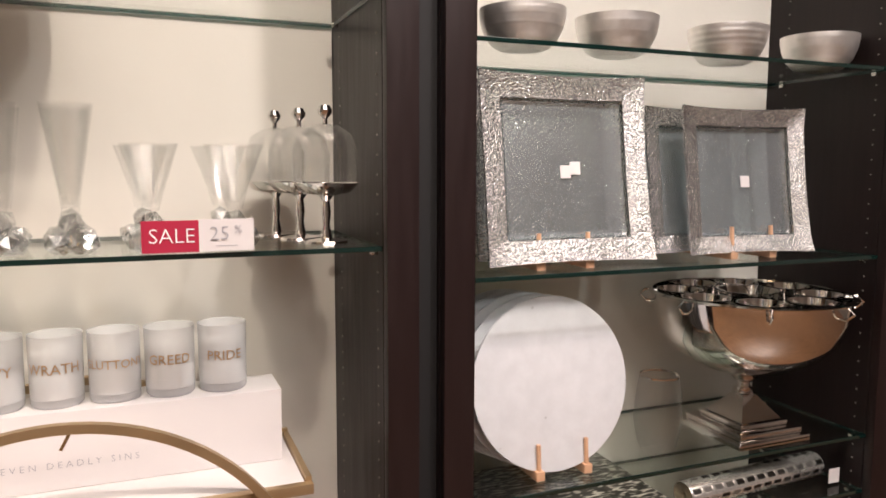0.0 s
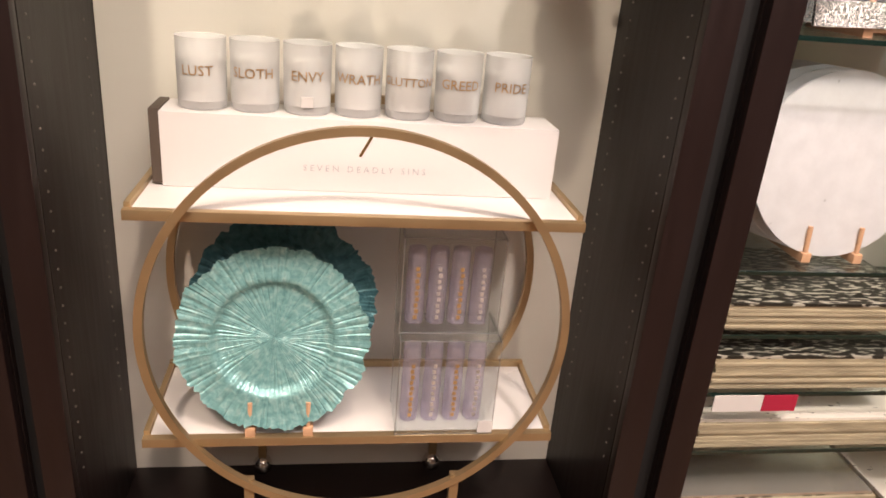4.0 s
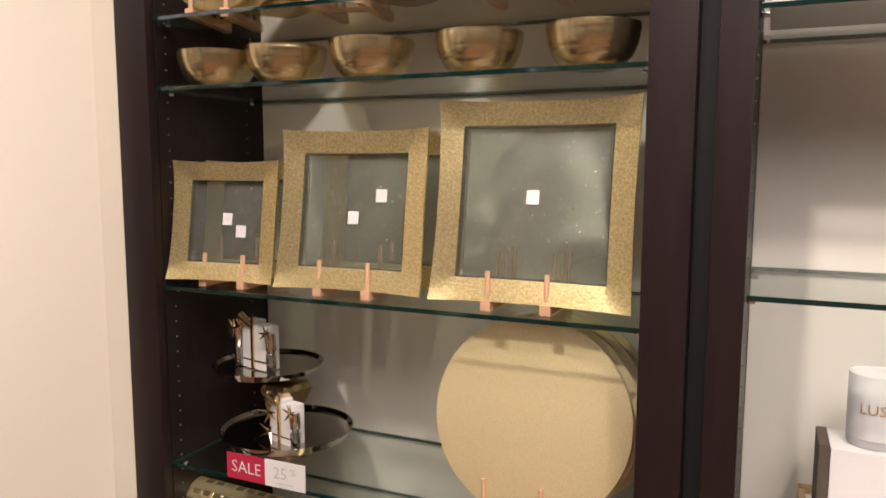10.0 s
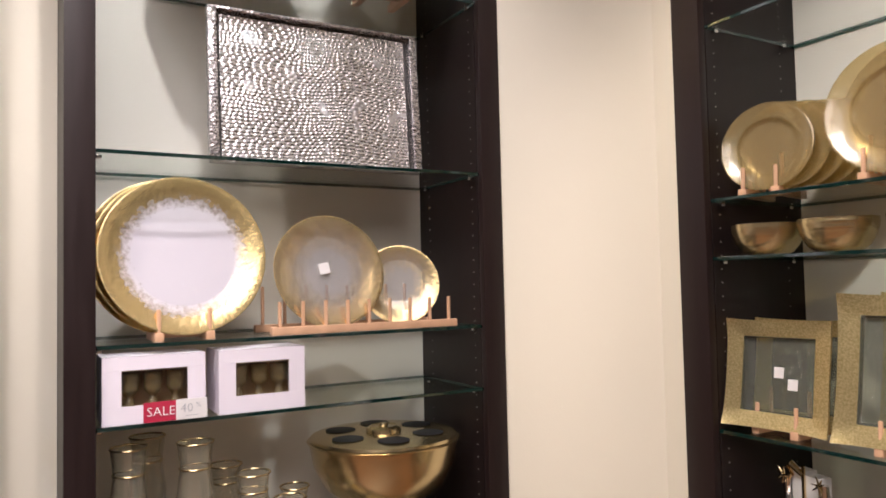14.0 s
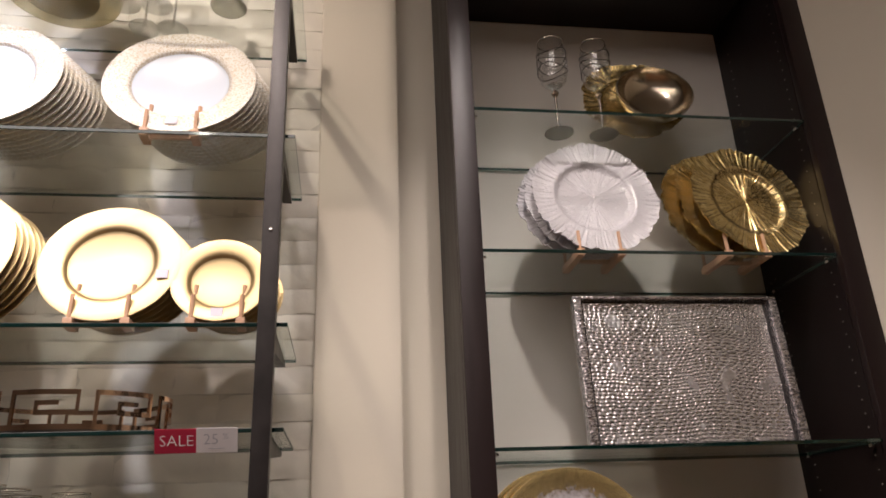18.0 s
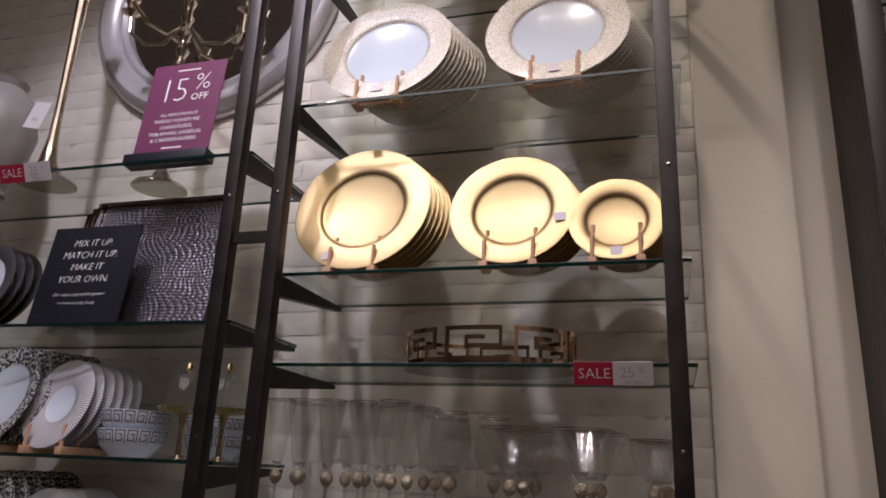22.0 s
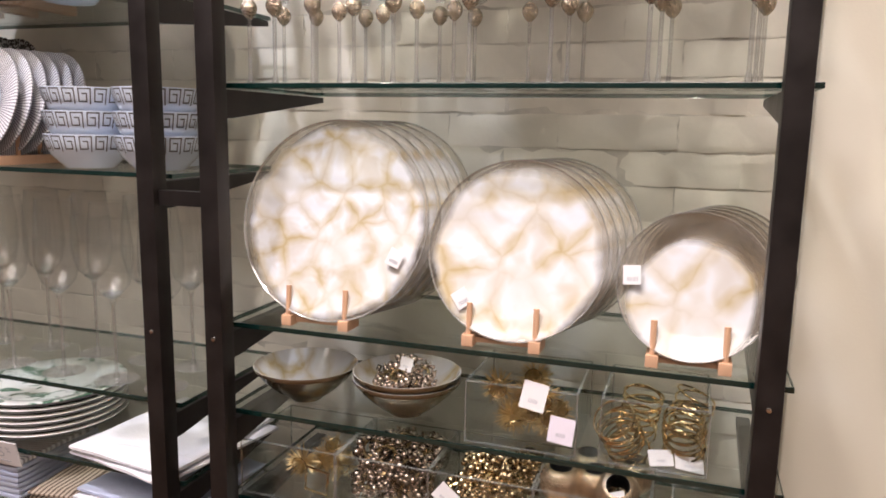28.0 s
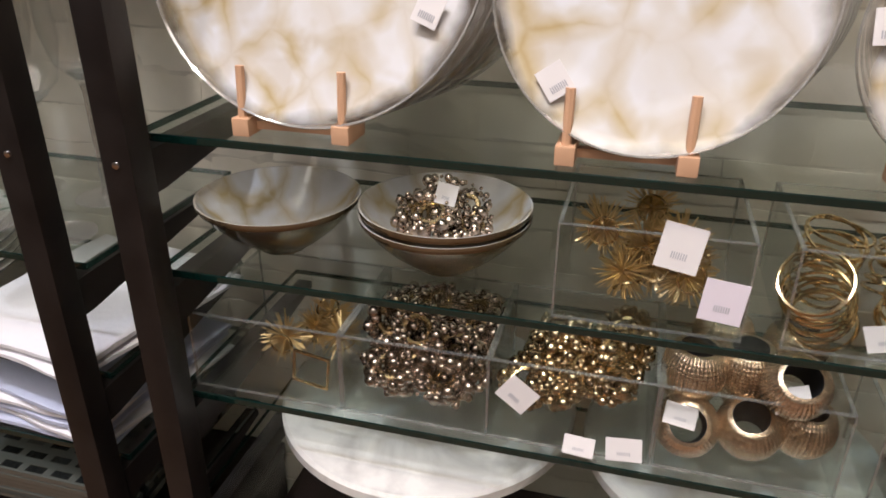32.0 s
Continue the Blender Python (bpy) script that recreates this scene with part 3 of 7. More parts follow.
KNOB = patterned("pewter_gold_filigree", [(0.15, (0.16, 0.12, 0.08)), (0.5, (0.58, 0.49, 0.37)), (0.8, (0.88, 0.81, 0.69))], 0.22, 0.92, scale=420, kind="cells", bump=0.7)
STEMGLASS = glassy("solid_stem_glass", (0.92, 0.92, 0.91), 0.20, 0.06, body=0.05, facing=0.45)
BOWLBRASS = mat("polished_brass_bowl", (0.66, 0.53, 0.30), 0.24, 0.96, vary=0.22, vary_scale=22, bump=0.08, scale=70)
PEWTERGOLD = mat("pewter_gold_metal", (0.58, 0.50, 0.38), 0.20, 1.0, vary=0.15, vary_scale=12)
STONEWARE = mat("grey_stoneware", (0.30, 0.28, 0.26), 0.35, vary=0.2, vary_scale=8, bump=0.1)
FADECHARGER = goldfade("gold_leaf_fading_to_white", 0.112, 0.140, False)
FADEGLASS = goldfade("gold_leaf_fading_to_glass", 0.050, 0.145, True, ragged=0.06)
FADESMALL = goldfade("gold_leaf_fading_to_small_glass", 0.035, 0.105, True, ragged=0.06)
OLIVEGLASS = glassy("olive_glass", (0.80, 0.78, 0.50), 0.16, 0.05, body=0.35, body_color=(0.34, 0.30, 0.08))
SMOKYAMBER = glassy("smoky_amber_crystal", (0.55, 0.42, 0.28), 0.22, 0.05, body=0.30, body_color=(0.10, 0.06, 0.03), facing=0.5)
FRAMEWHITE = mat("silvered_white_frame", (0.74, 0.72, 0.73), 0.22, 0.45, vary=0.12, vary_scale=9, coat=0.3)
LAMPGLOW = bpy.data.materials.new("lit_lamp_glass")
LAMPGLOW.use_nodes = True
LAMPGLOW.node_tree.nodes["Principled BSDF"].inputs["Emission Color"].default_value = (1.0, 0.88, 0.72, 1)
LAMPGLOW.node_tree.nodes["Principled BSDF"].inputs["Emission Strength"].default_value = 75
BOWLSILVER = mat("satin_silver_bowl", (0.86, 0.84, 0.81), 0.40, 0.88, vary=0.12, vary_scale=30, bump=0.06, scale=70)
BLACKTILE = patterned("black_glass_mosaic", [(0.35, (0.012, 0.014, 0.014)), (0.75, (0.10, 0.11, 0.10))], 0.08, 0.2, scale=0.8, kind="dash", coat=0.8, bump=-0.3)
MEANDERINK = mat("soft_black_print", (0.10, 0.095, 0.10), 0.4)

# ---- building helpers ----


def box(bm, x0, y0, z0, x1, y1, z1, bevel=0.0):
    r = bmesh.ops.create_cube(bm, size=1, matrix=Matrix.LocRotScale(((x0 + x1) / 2, (y0 + y1) / 2, (z0 + z1) / 2), None, (abs(x1 - x0), abs(y1 - y0), abs(z1 - z0))))
    if bevel:
        edges = {e for v in r["verts"] for e in v.link_edges}
        bmesh.ops.bevel(bm, geom=list(edges), offset=bevel, segments=2, profile=0.6, affect="EDGES")
    return bm


def boxm(*dims, bevel=0.0):
    return box(bmesh.new(), *dims, bevel=bevel)


def lathe(profile, seg=48, wobble=None):
    """A turned body round z from (radius, height) pairs."""
    bm = bmesh.new()
    rings = []
    for r, z in profile:
        if r < 1e-5:
            rings.append([bm.verts.new((0, 0, z))])
            continue
        ring = []
        for i in range(seg):
            a = 2 * math.pi * i / seg
            k, dz = wobble(a, r) if wobble else (1, 0)
            ring.append(bm.verts.new((r * k * math.cos(a), r * k * math.sin(a), z + dz)))
        rings.append(ring)
    for a, b in zip(rings, rings[1:]):
        if len(a) == 1 and len(b) == 1:
            continue
        for i in range(seg):
            j = (i + 1) % seg
            if len(a) == 1:
                bm.faces.new((a[0], b[i], b[j]))
            elif len(b) == 1:
                bm.faces.new((a[i], b[0], a[j]))
            else:
                bm.faces.new((a[i], b[i], b[j], a[j]))
    bmesh.ops.recalc_face_normals(bm, faces=bm.faces)
    return bm


def tube(points, radius, seg=8, closed=False):
    """A round bar along a line of points."""
    bm = bmesh.new()
    pts = [Vector(p) for p in points]
    n = len(pts)
    rings = []
    for i, p in enumerate(pts):
        a, b = (pts[i - 1], pts[(i + 1) % n]) if closed else (pts[max(0, i - 1)], pts[min(n - 1, i + 1)])
        d = (b - a).normalized()
        side = d.cross(Vector((0, 0, 1)) if abs(d.z) < 0.9 else Vector((0, 1, 0))).normalized()
        up = side.cross(d)
        rr = radius[i] if isinstance(radius, (list, tuple)) else radius
        rings.append([bm.verts.new(p + rr * (math.cos(2 * math.pi * k / seg) * side + math.sin(2 * math.pi * k / seg) * up)) for k in range(seg)])
    for i in range(n if closed else n - 1):
        a, b = rings[i], rings[(i + 1) % n]
        for k in range(seg):
            bm.faces.new((a[k], a[(k + 1) % seg], b[(k + 1) % seg], b[k]))
    if not closed:
        bm.faces.new(rings[0])
        bm.faces.new(rings[-1])
    bmesh.ops.recalc_face_normals(bm, faces=bm.faces)
    return bm


def hoop(r_in, r_out, depth, seg=96):
    """A flat-banded ring in the x-z plane, depth along y."""
    bm = bmesh.new()
    rings = []
    for i in range(seg):
        c, s = math.cos(2 * math.pi * i / seg), math.sin(2 * math.pi * i / seg)
        rings.append([bm.verts.new((r * c, y, r * s)) for r, y in ((r_in, 0), (r_out, 0), (r_out, depth), (r_in, depth))])
    for i in range(seg):
        a, b = rings[i], rings[(i + 1) % seg]
        for k in range(4):
            bm.faces.new((a[k], a[(k + 1) % 4], b[(k + 1) % 4], b[k]))
    bmesh.ops.recalc_face_normals(bm, faces=bm.faces)
    return bm


def join(*bms):
    out = bmesh.new()
    for b in bms:
        me = bpy.data.meshes.new("tmp")
        b.to_mesh(me)
        out.from_mesh(me)
        bpy.data.meshes.remove(me)
        b.free()
    return out


def moved(bm, m):
    bmesh.ops.transform(bm, matrix=m, verts=bm.verts)
    return bm


def text_bm(words, size, align="CENTER", spread=1.0, lines=1.05, thin=0.0):
    cu = bpy.data.curves.new("letters", "FONT")
    cu.body, cu.size, cu.align_x, cu.align_y = words, size, align, "CENTER"
    cu.space_character, cu.space_line, cu.resolution_u = spread, lines, 2
    cu.offset = -thin * size
    ob = new("letters", cu)
    dg = bpy.context.evaluated_depsgraph_get()
    me = ob.evaluated_get(dg).to_mesh()
    bm = bmesh.new()
    bm.from_mesh(me)
    bpy.data.objects.remove(ob)
    bpy.data.curves.remove(cu)
    return bm


def part(name, bm, material, parent, label="", smooth=True, m=None, auto=0.6):
    """Links a bmesh as one mesh object under a thing or part."""
    me = bpy.data.meshes.new(name)
    bm.to_mesh(me)
    bm.free()
    mats = material if isinstance(material, (list, tuple)) else [material]
    for k in mats:
        me.materials.append(k)
    if smooth:
        for p in me.polygons:
            p.use_smooth = True
        me.set_sharp_from_angle(angle=auto)
    ob = new(name, me)
    if parent is not None:
        ob.parent = parent
    if m is not None:
        ob.matrix_basis = m
    if label:
        ob["label"] = label
    return ob


def thing(name, label, category, m, group="", kind=""):
    ob = new(name)
    ob.empty_display_size = 0.05
    ob.matrix_basis = m
    return tagged(ob, label, category, group, kind)


def structure(name, bm, material, label="", smooth=False):
    ob = part(name, bm, material, None, smooth=smooth)
    return tagged(ob, label, "", "", "structure")


def at(wall, u, d, z, rx=0, ry=0, turn=0):
    """A pose on a wall: u along it to the right, d into the shelf from its front, z up."""
    if wall == "A":
        return pose(u, 1.15 + d, z, rx, ry, turn)
    return pose({"B": -2.1, "M": -1.9}[wall] - d, u, z, rx, ry, 90 + turn)


def leaning(wall, u, d, z, r, tilt=12, turn=0):
    """The pose of a plate's centre that stands on its edge at depth d and leans back."""
    a = radians(tilt)
    return at(wall, u, d + r * math.sin(a), z + r * math.cos(a), 90 - tilt, 0, turn)


# ---- the large structure ----
structure("floor", boxm(-2.5, -6, -0.1, 5, 2.2, 0), FLOORWOOD, "brown wooden shop floor")
structure("ceiling", boxm(-2.6, -6, 3.9, 5, 2.2, 4.0), CEILING, "grey painted shop ceiling")
structure("wall_north", boxm(-1.83, 1.53, 2.66, 5, 1.75, 3.9), CREAM, "cream painted wall behind and above the cabinets")
structure("wall_north_bulkhead", boxm(-1.83, 1.17, 2.637, 5, 1.53, 3.9), CREAM, "cream painted bulkhead above the cabinets")
structure("wall_north_back", boxm(-1.83, 1.53, 0, 5, 1.75, 2.66), CREAM, "cream painted wall behind the cabinets")
bm = bmesh.new()
foot = [(-2.105, 0.868), (-1.83, 1.152), (-1.766, 1.152), (-1.766, 1.53), (-2.62, 1.53), (-2.62, 0.868)]
lo = [bm.verts.new((x, y, 0)) for x, y in foot]
hi = [bm.verts.new((x, y, 3.9)) for x, y in foot]
bm.faces.new(lo)
bm.faces.new(hi)
for i in range(len(foot)):
    bm.faces.new((lo[i], lo[(i + 1) % 6], hi[(i + 1) % 6], hi[i]))
bmesh.ops.recalc_face_normals(bm, faces=bm.faces)
structure("wall_corner", bm, CREAM, "cream painted slanted corner wall between the cabinets")
structure("wall_pilaster", boxm(-2.62, -0.488, 0, -2.30, -0.276, 3.9, bevel=0.004), CREAM, "cream painted pilaster beside the brick wall")
structure("wall_recess", boxm(-2.62, -0.276, 0, -2.385, -0.158, 3.9), CREAM, "cream painted strip of wall beside the cabinet")
structure("wall_west_top", boxm(-2.62, -0.158, 3.312, -2.14, 0.868, 3.9), CREAM, "cream painted wall above the tall cabinet")
structure("wall_west_back", boxm(-2.72, -0.158, 0, -2.62, 1.53, 3.9), CREAM, "cream painted wall behind the tall cabinet")
structure("wall_south", boxm(-2.6, -6.1, 0, 5, -6, 3.9), FARWALL, "plain far shop wall")
structure("wall_east", boxm(5, -6, 0, 5.1, 2.2, 3.9), FARWALL, "plain far shop wall")

# painted brick wall: courses of single bricks before a mortar bed
brick_wall = structure("wall_brick", boxm(-2.62, -6, 0, -2.3225, -0.488, 3.9), MORTAR, "white painted brick wall behind the metal shelves")


def brick_mesh(i, w):
    """One hand-made brick: a lumpy front with ragged, softly broken edges."""
    rng = random.Random(i)
    b = bmesh.new()
    nx, nz = 8, 4
    grid = []
    for a in range(nx + 1):
        col = []
        for k in range(nz + 1):
            y, z = (a / nx - 0.5) * w, (k / nz - 0.5) * 0.0620
            rim = a in (0, nx) or k in (0, nz)
            y += rng.uniform(-0.0020, 0.0020)
            z += 0.0030 * noise.noise(Vector((a * 0.55, i * 7.1, k * 0.3))) + rng.uniform(-0.0012, 0.0012)
            x = 0.0030 + 0.0030 * noise.noise(Vector((y * 19, z * 19, i * 3.7))) - (rng.uniform(0.0008, 0.0030) if rim else 0.0)
            col.append(b.verts.new((x, y, z)))
        grid.append(col)
    for a in range(nx):
        for k in range(nz):
            b.faces.new((grid[a][k], grid[a + 1][k], grid[a + 1][k + 1], grid[a][k + 1]))
    edge = [e for e in b.edges if e.is_boundary]
    ext = bmesh.ops.extrude_edge_only(b, edges=edge)
    for v in ext["geom"]:
        if isinstance(v, bmesh.types.BMVert):
            v.co.x = -0.006
    bmesh.ops.recalc_face_normals(b, faces=b.faces)
    me = bpy.data.meshes.new("brick")
    b.to_mesh(me)
    b.free()
    me.materials.append(BRICK)
    for p in me.polygons:
        p.use_smooth = True
    me.set_sharp_from_angle(angle=0.6)
    return me


BRICKS = [brick_mesh(i, 0.2166) for i in range(14)]
HALVES = [brick_mesh(20 + i, 0.105) for i in range(4)]


# ---- shelving ----
def slab(w, d, t=0.008):
    """A glass slab from x 0..w, y 0..d, z -t..0: faces clear, edges green."""
    b = bmesh.new()
    box(b, 0, 0.0024, -t, w, d, 0, bevel=0.0008)
    for f in b.faces:
        f.material_index = 0 if abs(f.normal.z) > 0.9 else 1
    return b


def glass_shelf(wall, u0, u1, d0, d1, z, label, group, clips=True):
    ob = thing("glass_shelf", label, "shelf", at(wall, u0, d0, z), group)
    w, d = u1 - u0, d1 - d0
    part("pane", slab(w, d), [SHELFGLASS, SHELFEDGE], ob, smooth=False)
    part("front_edge", boxm(0, 0, -0.008, w, 0.0023, 0, bevel=0.0009), SHELFEDGE, ob, "polished green front edge", smooth=False)
    if clips:
        for x in (0.006, w - 0.006):
            for y in (0.03, d - 0.05):
                part("shelf_clip", boxm(x - 0.006, y - 0.006, -0.016, x + 0.006, y + 0.006, -0.0085, bevel=0.0015), SILVER, ob, "small steel shelf clip")
    return ob


def cabinet(wall, u0, u1, lf, rf, top, back_d, label, base=0.2):
    """An open display cabinet between inner sides u0 and u1, with its outer stiles lf and rf."""
    c = thing("display_cabinet", label, "cabinet", at(wall, 0, 0, 0), "dark wooden display cabinets")
    part("left_panel", boxm(lf, 0.024, 0, u0, back_d + 0.02, top, bevel=0.001), ESPRESSO_IN, c, smooth=False)
    part("right_panel", boxm(u1, 0.024, 0, rf, back_d + 0.02, top, bevel=0.001), ESPRESSO_IN, c, smooth=False)
    part("left_stile", boxm(lf, 0, 0, u0, 0.022, top, bevel=0.002), ESPRESSO, c)
    part("right_stile", boxm(u1, 0, 0, rf, 0.022, top, bevel=0.002), ESPRESSO, c)
    part("top_rail", boxm(u0 + 0.001, 0.001, top - 0.058, u1 - 0.001, 0.022, top, bevel=0.002), ESPRESSO, c)
    part("top_panel", boxm(u0 + 0.001, 0.024, top - 0.04, u1 - 0.001, back_d, top - 0.002), ESPRESSO_IN, c, smooth=False)
    part("back_panel", boxm(u0 + 0.001, back_d, base, u1 - 0.001, back_d + 0.018, top - 0.042), BACKPANEL, c, "white back panel", smooth=False)
    part("base", boxm(u0 + 0.001, 0.03, 0, u1 - 0.001, back_d + 0.017, base, bevel=0.002), ESPRESSO_IN, c)
    pins = bmesh.new()
    for u, s in ((u0, 1), (u1, -1)):
        for d in (0.05, back_d - 0.06):
            z = base + 0.25
            while z < top - 0.15:
                bmesh.ops.create_cone(pins, cap_ends=True, segments=6, radius1=0.0019, radius2=0.0019, depth=0.002, matrix=pose(u + s * 0.001, d, z, 0, 90, 0))
                z += 0.032
    part("pin_holes", pins, HOLECOLOUR, c, "rows of tiny shelf pin holes", smooth=False)["kind"] = "stuff"
    return c


BACK = 0.355
cabinet("A", -1.685, -0.735, -1.766, -0.668, 2.634, BACK, "dark brown wooden display cabinet of gilded tableware")
cabinet("A", -0.592, 0.372, -0.640, 0.426, 2.634, BACK, "dark brown wooden display cabinet holding a bar cart")
cabinet("A", 0.525, 1.490, 0.470, 1.560, 2.634, BACK, "dark brown wooden display cabinet of silver tableware")
cabinet("B", -0.100, 0.806, -0.157, 0.866, 3.31, 0.345, "tall dark brown wooden display cabinet of gold and silver ware", base=0.4)
# solid dark blocks stand for the shade in the cabinet gaps
structure("gap_shade_1", boxm(-0.667, 1.185, 0, -0.641, 1.5, 2.63), RECESS_SHADE, "dark block painting the shade between two cabinets")
structure("gap_shade_2", boxm(0.427, 1.185, 0, 0.469, 1.5, 2.63), RECESS_SHADE, "dark block painting the shade between two cabinets")
for z in (2.208, 1.797, 1.662, 1.266, 0.893, 0.755, 0.642, 0.465):
    glass_shelf("A", -1.683, -0.737, 0.018, BACK - 0.006, z, "clear glass shelf with a green edge in the cabinet", "glass shelves of the gilded cabinet")
for z in (2.13, 1.732, 1.328):
    glass_shelf("A", -0.590, 0.370, 0.018, BACK - 0.006, z, "clear glass shelf with a green edge above the cart", "glass shelves over the cart")
for z in (2.06, 1.668, 1.268, 0.868, 0.740, 0.615, 0.480):
    glass_shelf("A", 0.532, 1.488, 0.018, BACK - 0.006, z, "clear glass shelf with a green edge in the cabinet", "glass shelves of the silver cabinet")
for z in (2.738, 2.353, 1.900, 1.506, 1.345, 0.985):
    glass_shelf("B", -0.098, 0.804, 0.012, 0.338, z, "clear glass shelf with a green edge in the tall cabinet", "glass shelves of the tall cabinet")


def arm_bm(length, s):
    """A steel bracket that tapers towards the wall."""
    b = bmesh.new()
    prof = [(0, 0), (length, 0), (length, -0.010), (0.02, -0.045), (0, -0.045)]
    lo = [b.verts.new((-s / 2, y, z)) for y, z in prof]
    hi = [b.verts.new((s / 2, y, z)) for y, z in prof]
    b.faces.new(lo)
    b.faces.new(hi)
    n = len(prof)
    for i in range(n):
        b.faces.new((lo[i], lo[(i + 1) % n], hi[(i + 1) % n], hi[i]))
    bmesh.ops.recalc_face_normals(b, faces=b.faces)
    return b


def metal_rack(posts, levels, label, rungs=()):
    """Steel uprights with tapered brackets at every glass shelf."""
    c = thing("metal_shelf_rack", label, "shelf rack", at("M", 0, 0, 0), "black steel shelf racks")
    for u in posts:
        p = part("post", boxm(u - 0.0165, -0.015, 0, u + 0.0165, 0.018, 3.6, bevel=0.002), BRONZE, c)
        for z in levels:
            part("bracket", moved(arm_bm(0.33, 0.022), pose(u, 0.018, z - 0.0105)), BRONZE, c, smooth=False)
        for z in (2.297, 1.767, 1.160):
            part("bolt", lathe([(0, 0.0025), (0.0035, 0.0015), (0.004, 0)], 10), SILVER, p, "small steel bolt head", m=pose(u, -0.0155, z, 90))
    return c


# unseen plinths, added to keep the space below the racks dark
for u0, u1 in ((-1.43, -0.50), (-3.2, -1.50)):
    pl = thing("added_plinth", "unseen dark brown plinth added to darken below a glass rack", "plinth", at("M", (u0 + u1) / 2, 0.03, 0), "dark plinths under the racks")
    w = (u1 - u0) / 2
    part("carcass", boxm(-w, 0.02, 0.06, w, 0.38, 0.43, bevel=0.002), ESPRESSO_IN, pl)
    part("top_board", boxm(-w - 0.004, 0.0, 0.4305, w + 0.004, 0.384, 0.455, bevel=0.003), ESPRESSO, pl)
    part("toe_kick", boxm(-w + 0.02, 0.06, 0, w - 0.02, 0.37, 0.0595), RECESS_SHADE, pl, smooth=False)
MSH = (2.961, 2.541, 2.126, 1.927, 1.570, 1.175, 1.022, 0.862, 0.690)
NSH = (2.432, 2.022, 1.720, 1.420, 1.014, 0.865, 0.738, 0.590)
metal_rack((-1.392, -0.562), MSH, "dark bronze steel shelf rack fixed before the brick wall")
rack2 = metal_rack((-2.75, -1.514), NSH, "dark bronze steel shelf rack beside another rack")
for z in (0.58, 1.385, 2.20, 3.0):
    part("link_bar", boxm(-1.4975, -0.004, z - 0.012, -1.4085, 0.012, z + 0.012), BRONZE, rack2, smooth=False)
for z in MSH:
    glass_shelf("M", -1.412, -0.527, 0.04, 0.36, z, "clear glass shelf with a green edge on steel brackets", "glass shelves of the steel rack", clips=False)
for z in NSH:
    glass_shelf("M", -2.80, -1.505, 0.04, 0.36, z, "clear glass shelf with a green edge on steel brackets", "glass shelves of the second steel rack", clips=False)


# ---- kinds of things ----
def plate_rack(wall, u, d, z, deep=0.10, width=0.104, prong=0.055, slots=1, label="pale beech plate stand on a glass shelf", turn=0):
    """Two wooden rails with upright pegs, which hold plates on edge."""
    t = thing("plate_stand", label, "plate stand", at(wall, u, d, z, 0, 0, turn), "wooden plate stands")
    for s in (-1, 1):
        x = s * width / 2
        part("rail", boxm(x - 0.009, 0, 0, x + 0.009, deep, 0.018, bevel=0.0015), PEGWOOD, t)
        for k in range(slots + 1):
            y = 0.008 + k * (deep - 0.016) / max(1, slots)
            h = prong if k == 0 else prong + 0.03
            part("peg", tube([(x, y, 0.017), (x, y + 0.004, h + 0.012)], 0.0045, 8), PEGWOOD, t)
    part("cross_bar", boxm(-width / 2, deep * 0.5 - 0.005, 0.004, width / 2, deep * 0.5 + 0.005, 0.012), PEGWOOD, t)
    return t


def plate(name, label, m, profile, material, group, well=None, well_mat=None, seg=64, category="plate"):
    t = thing(name, label, category, m, group)
    part("rim", lathe(profile, seg), material, t)
    if well:
        part("well", lathe(well, seg), well_mat or material, t)
    return t


def flat_rim(r, w):
    """A broad, nearly flat rim round a well with a steep wall."""
    return [(w, 0.0005), (w + 0.004, 0.007), (w + 0.009, 0.0105), (w + 0.016, 0.0115), (r - 0.004, 0.0165), (r, 0.0155), (r - 0.002, 0.011), (w + 0.008, 0.002), (w - 0.01, -0.005), (0, -0.005)]


def rim_profile(r, w, lift):
    """The ring of a plate: well radius w, rim lifted to r."""
    return [(w, 0.001), (w + 0.012, lift * 0.55), (r - 0.004, lift), (r, lift - 0.001), (r - 0.002, lift - 0.005), (w + 0.008, lift * 0.3 - 0.004), (w - 0.01, -0.005), (0, -0.005)]


def washed_rim(r, w):
    """A gently dished rim that drops in a short steep step into the well."""
    return [(w, 0.004), (w + 0.002, 0.0085), (w + 0.0045, 0.0110), (w + 0.008, 0.0112), (r * 0.9, 0.0150), (r - 0.003, 0.0185), (r, 0.0175), (r - 0.002, 0.0140), (w + 0.008, 0.0065), (w - 0.004, -0.003), (0, -0.004)]


def well_profile(w):
    return [(0, 0.0005), (w - 0.006, 0.0), (w + 0.001, 0.0035)]


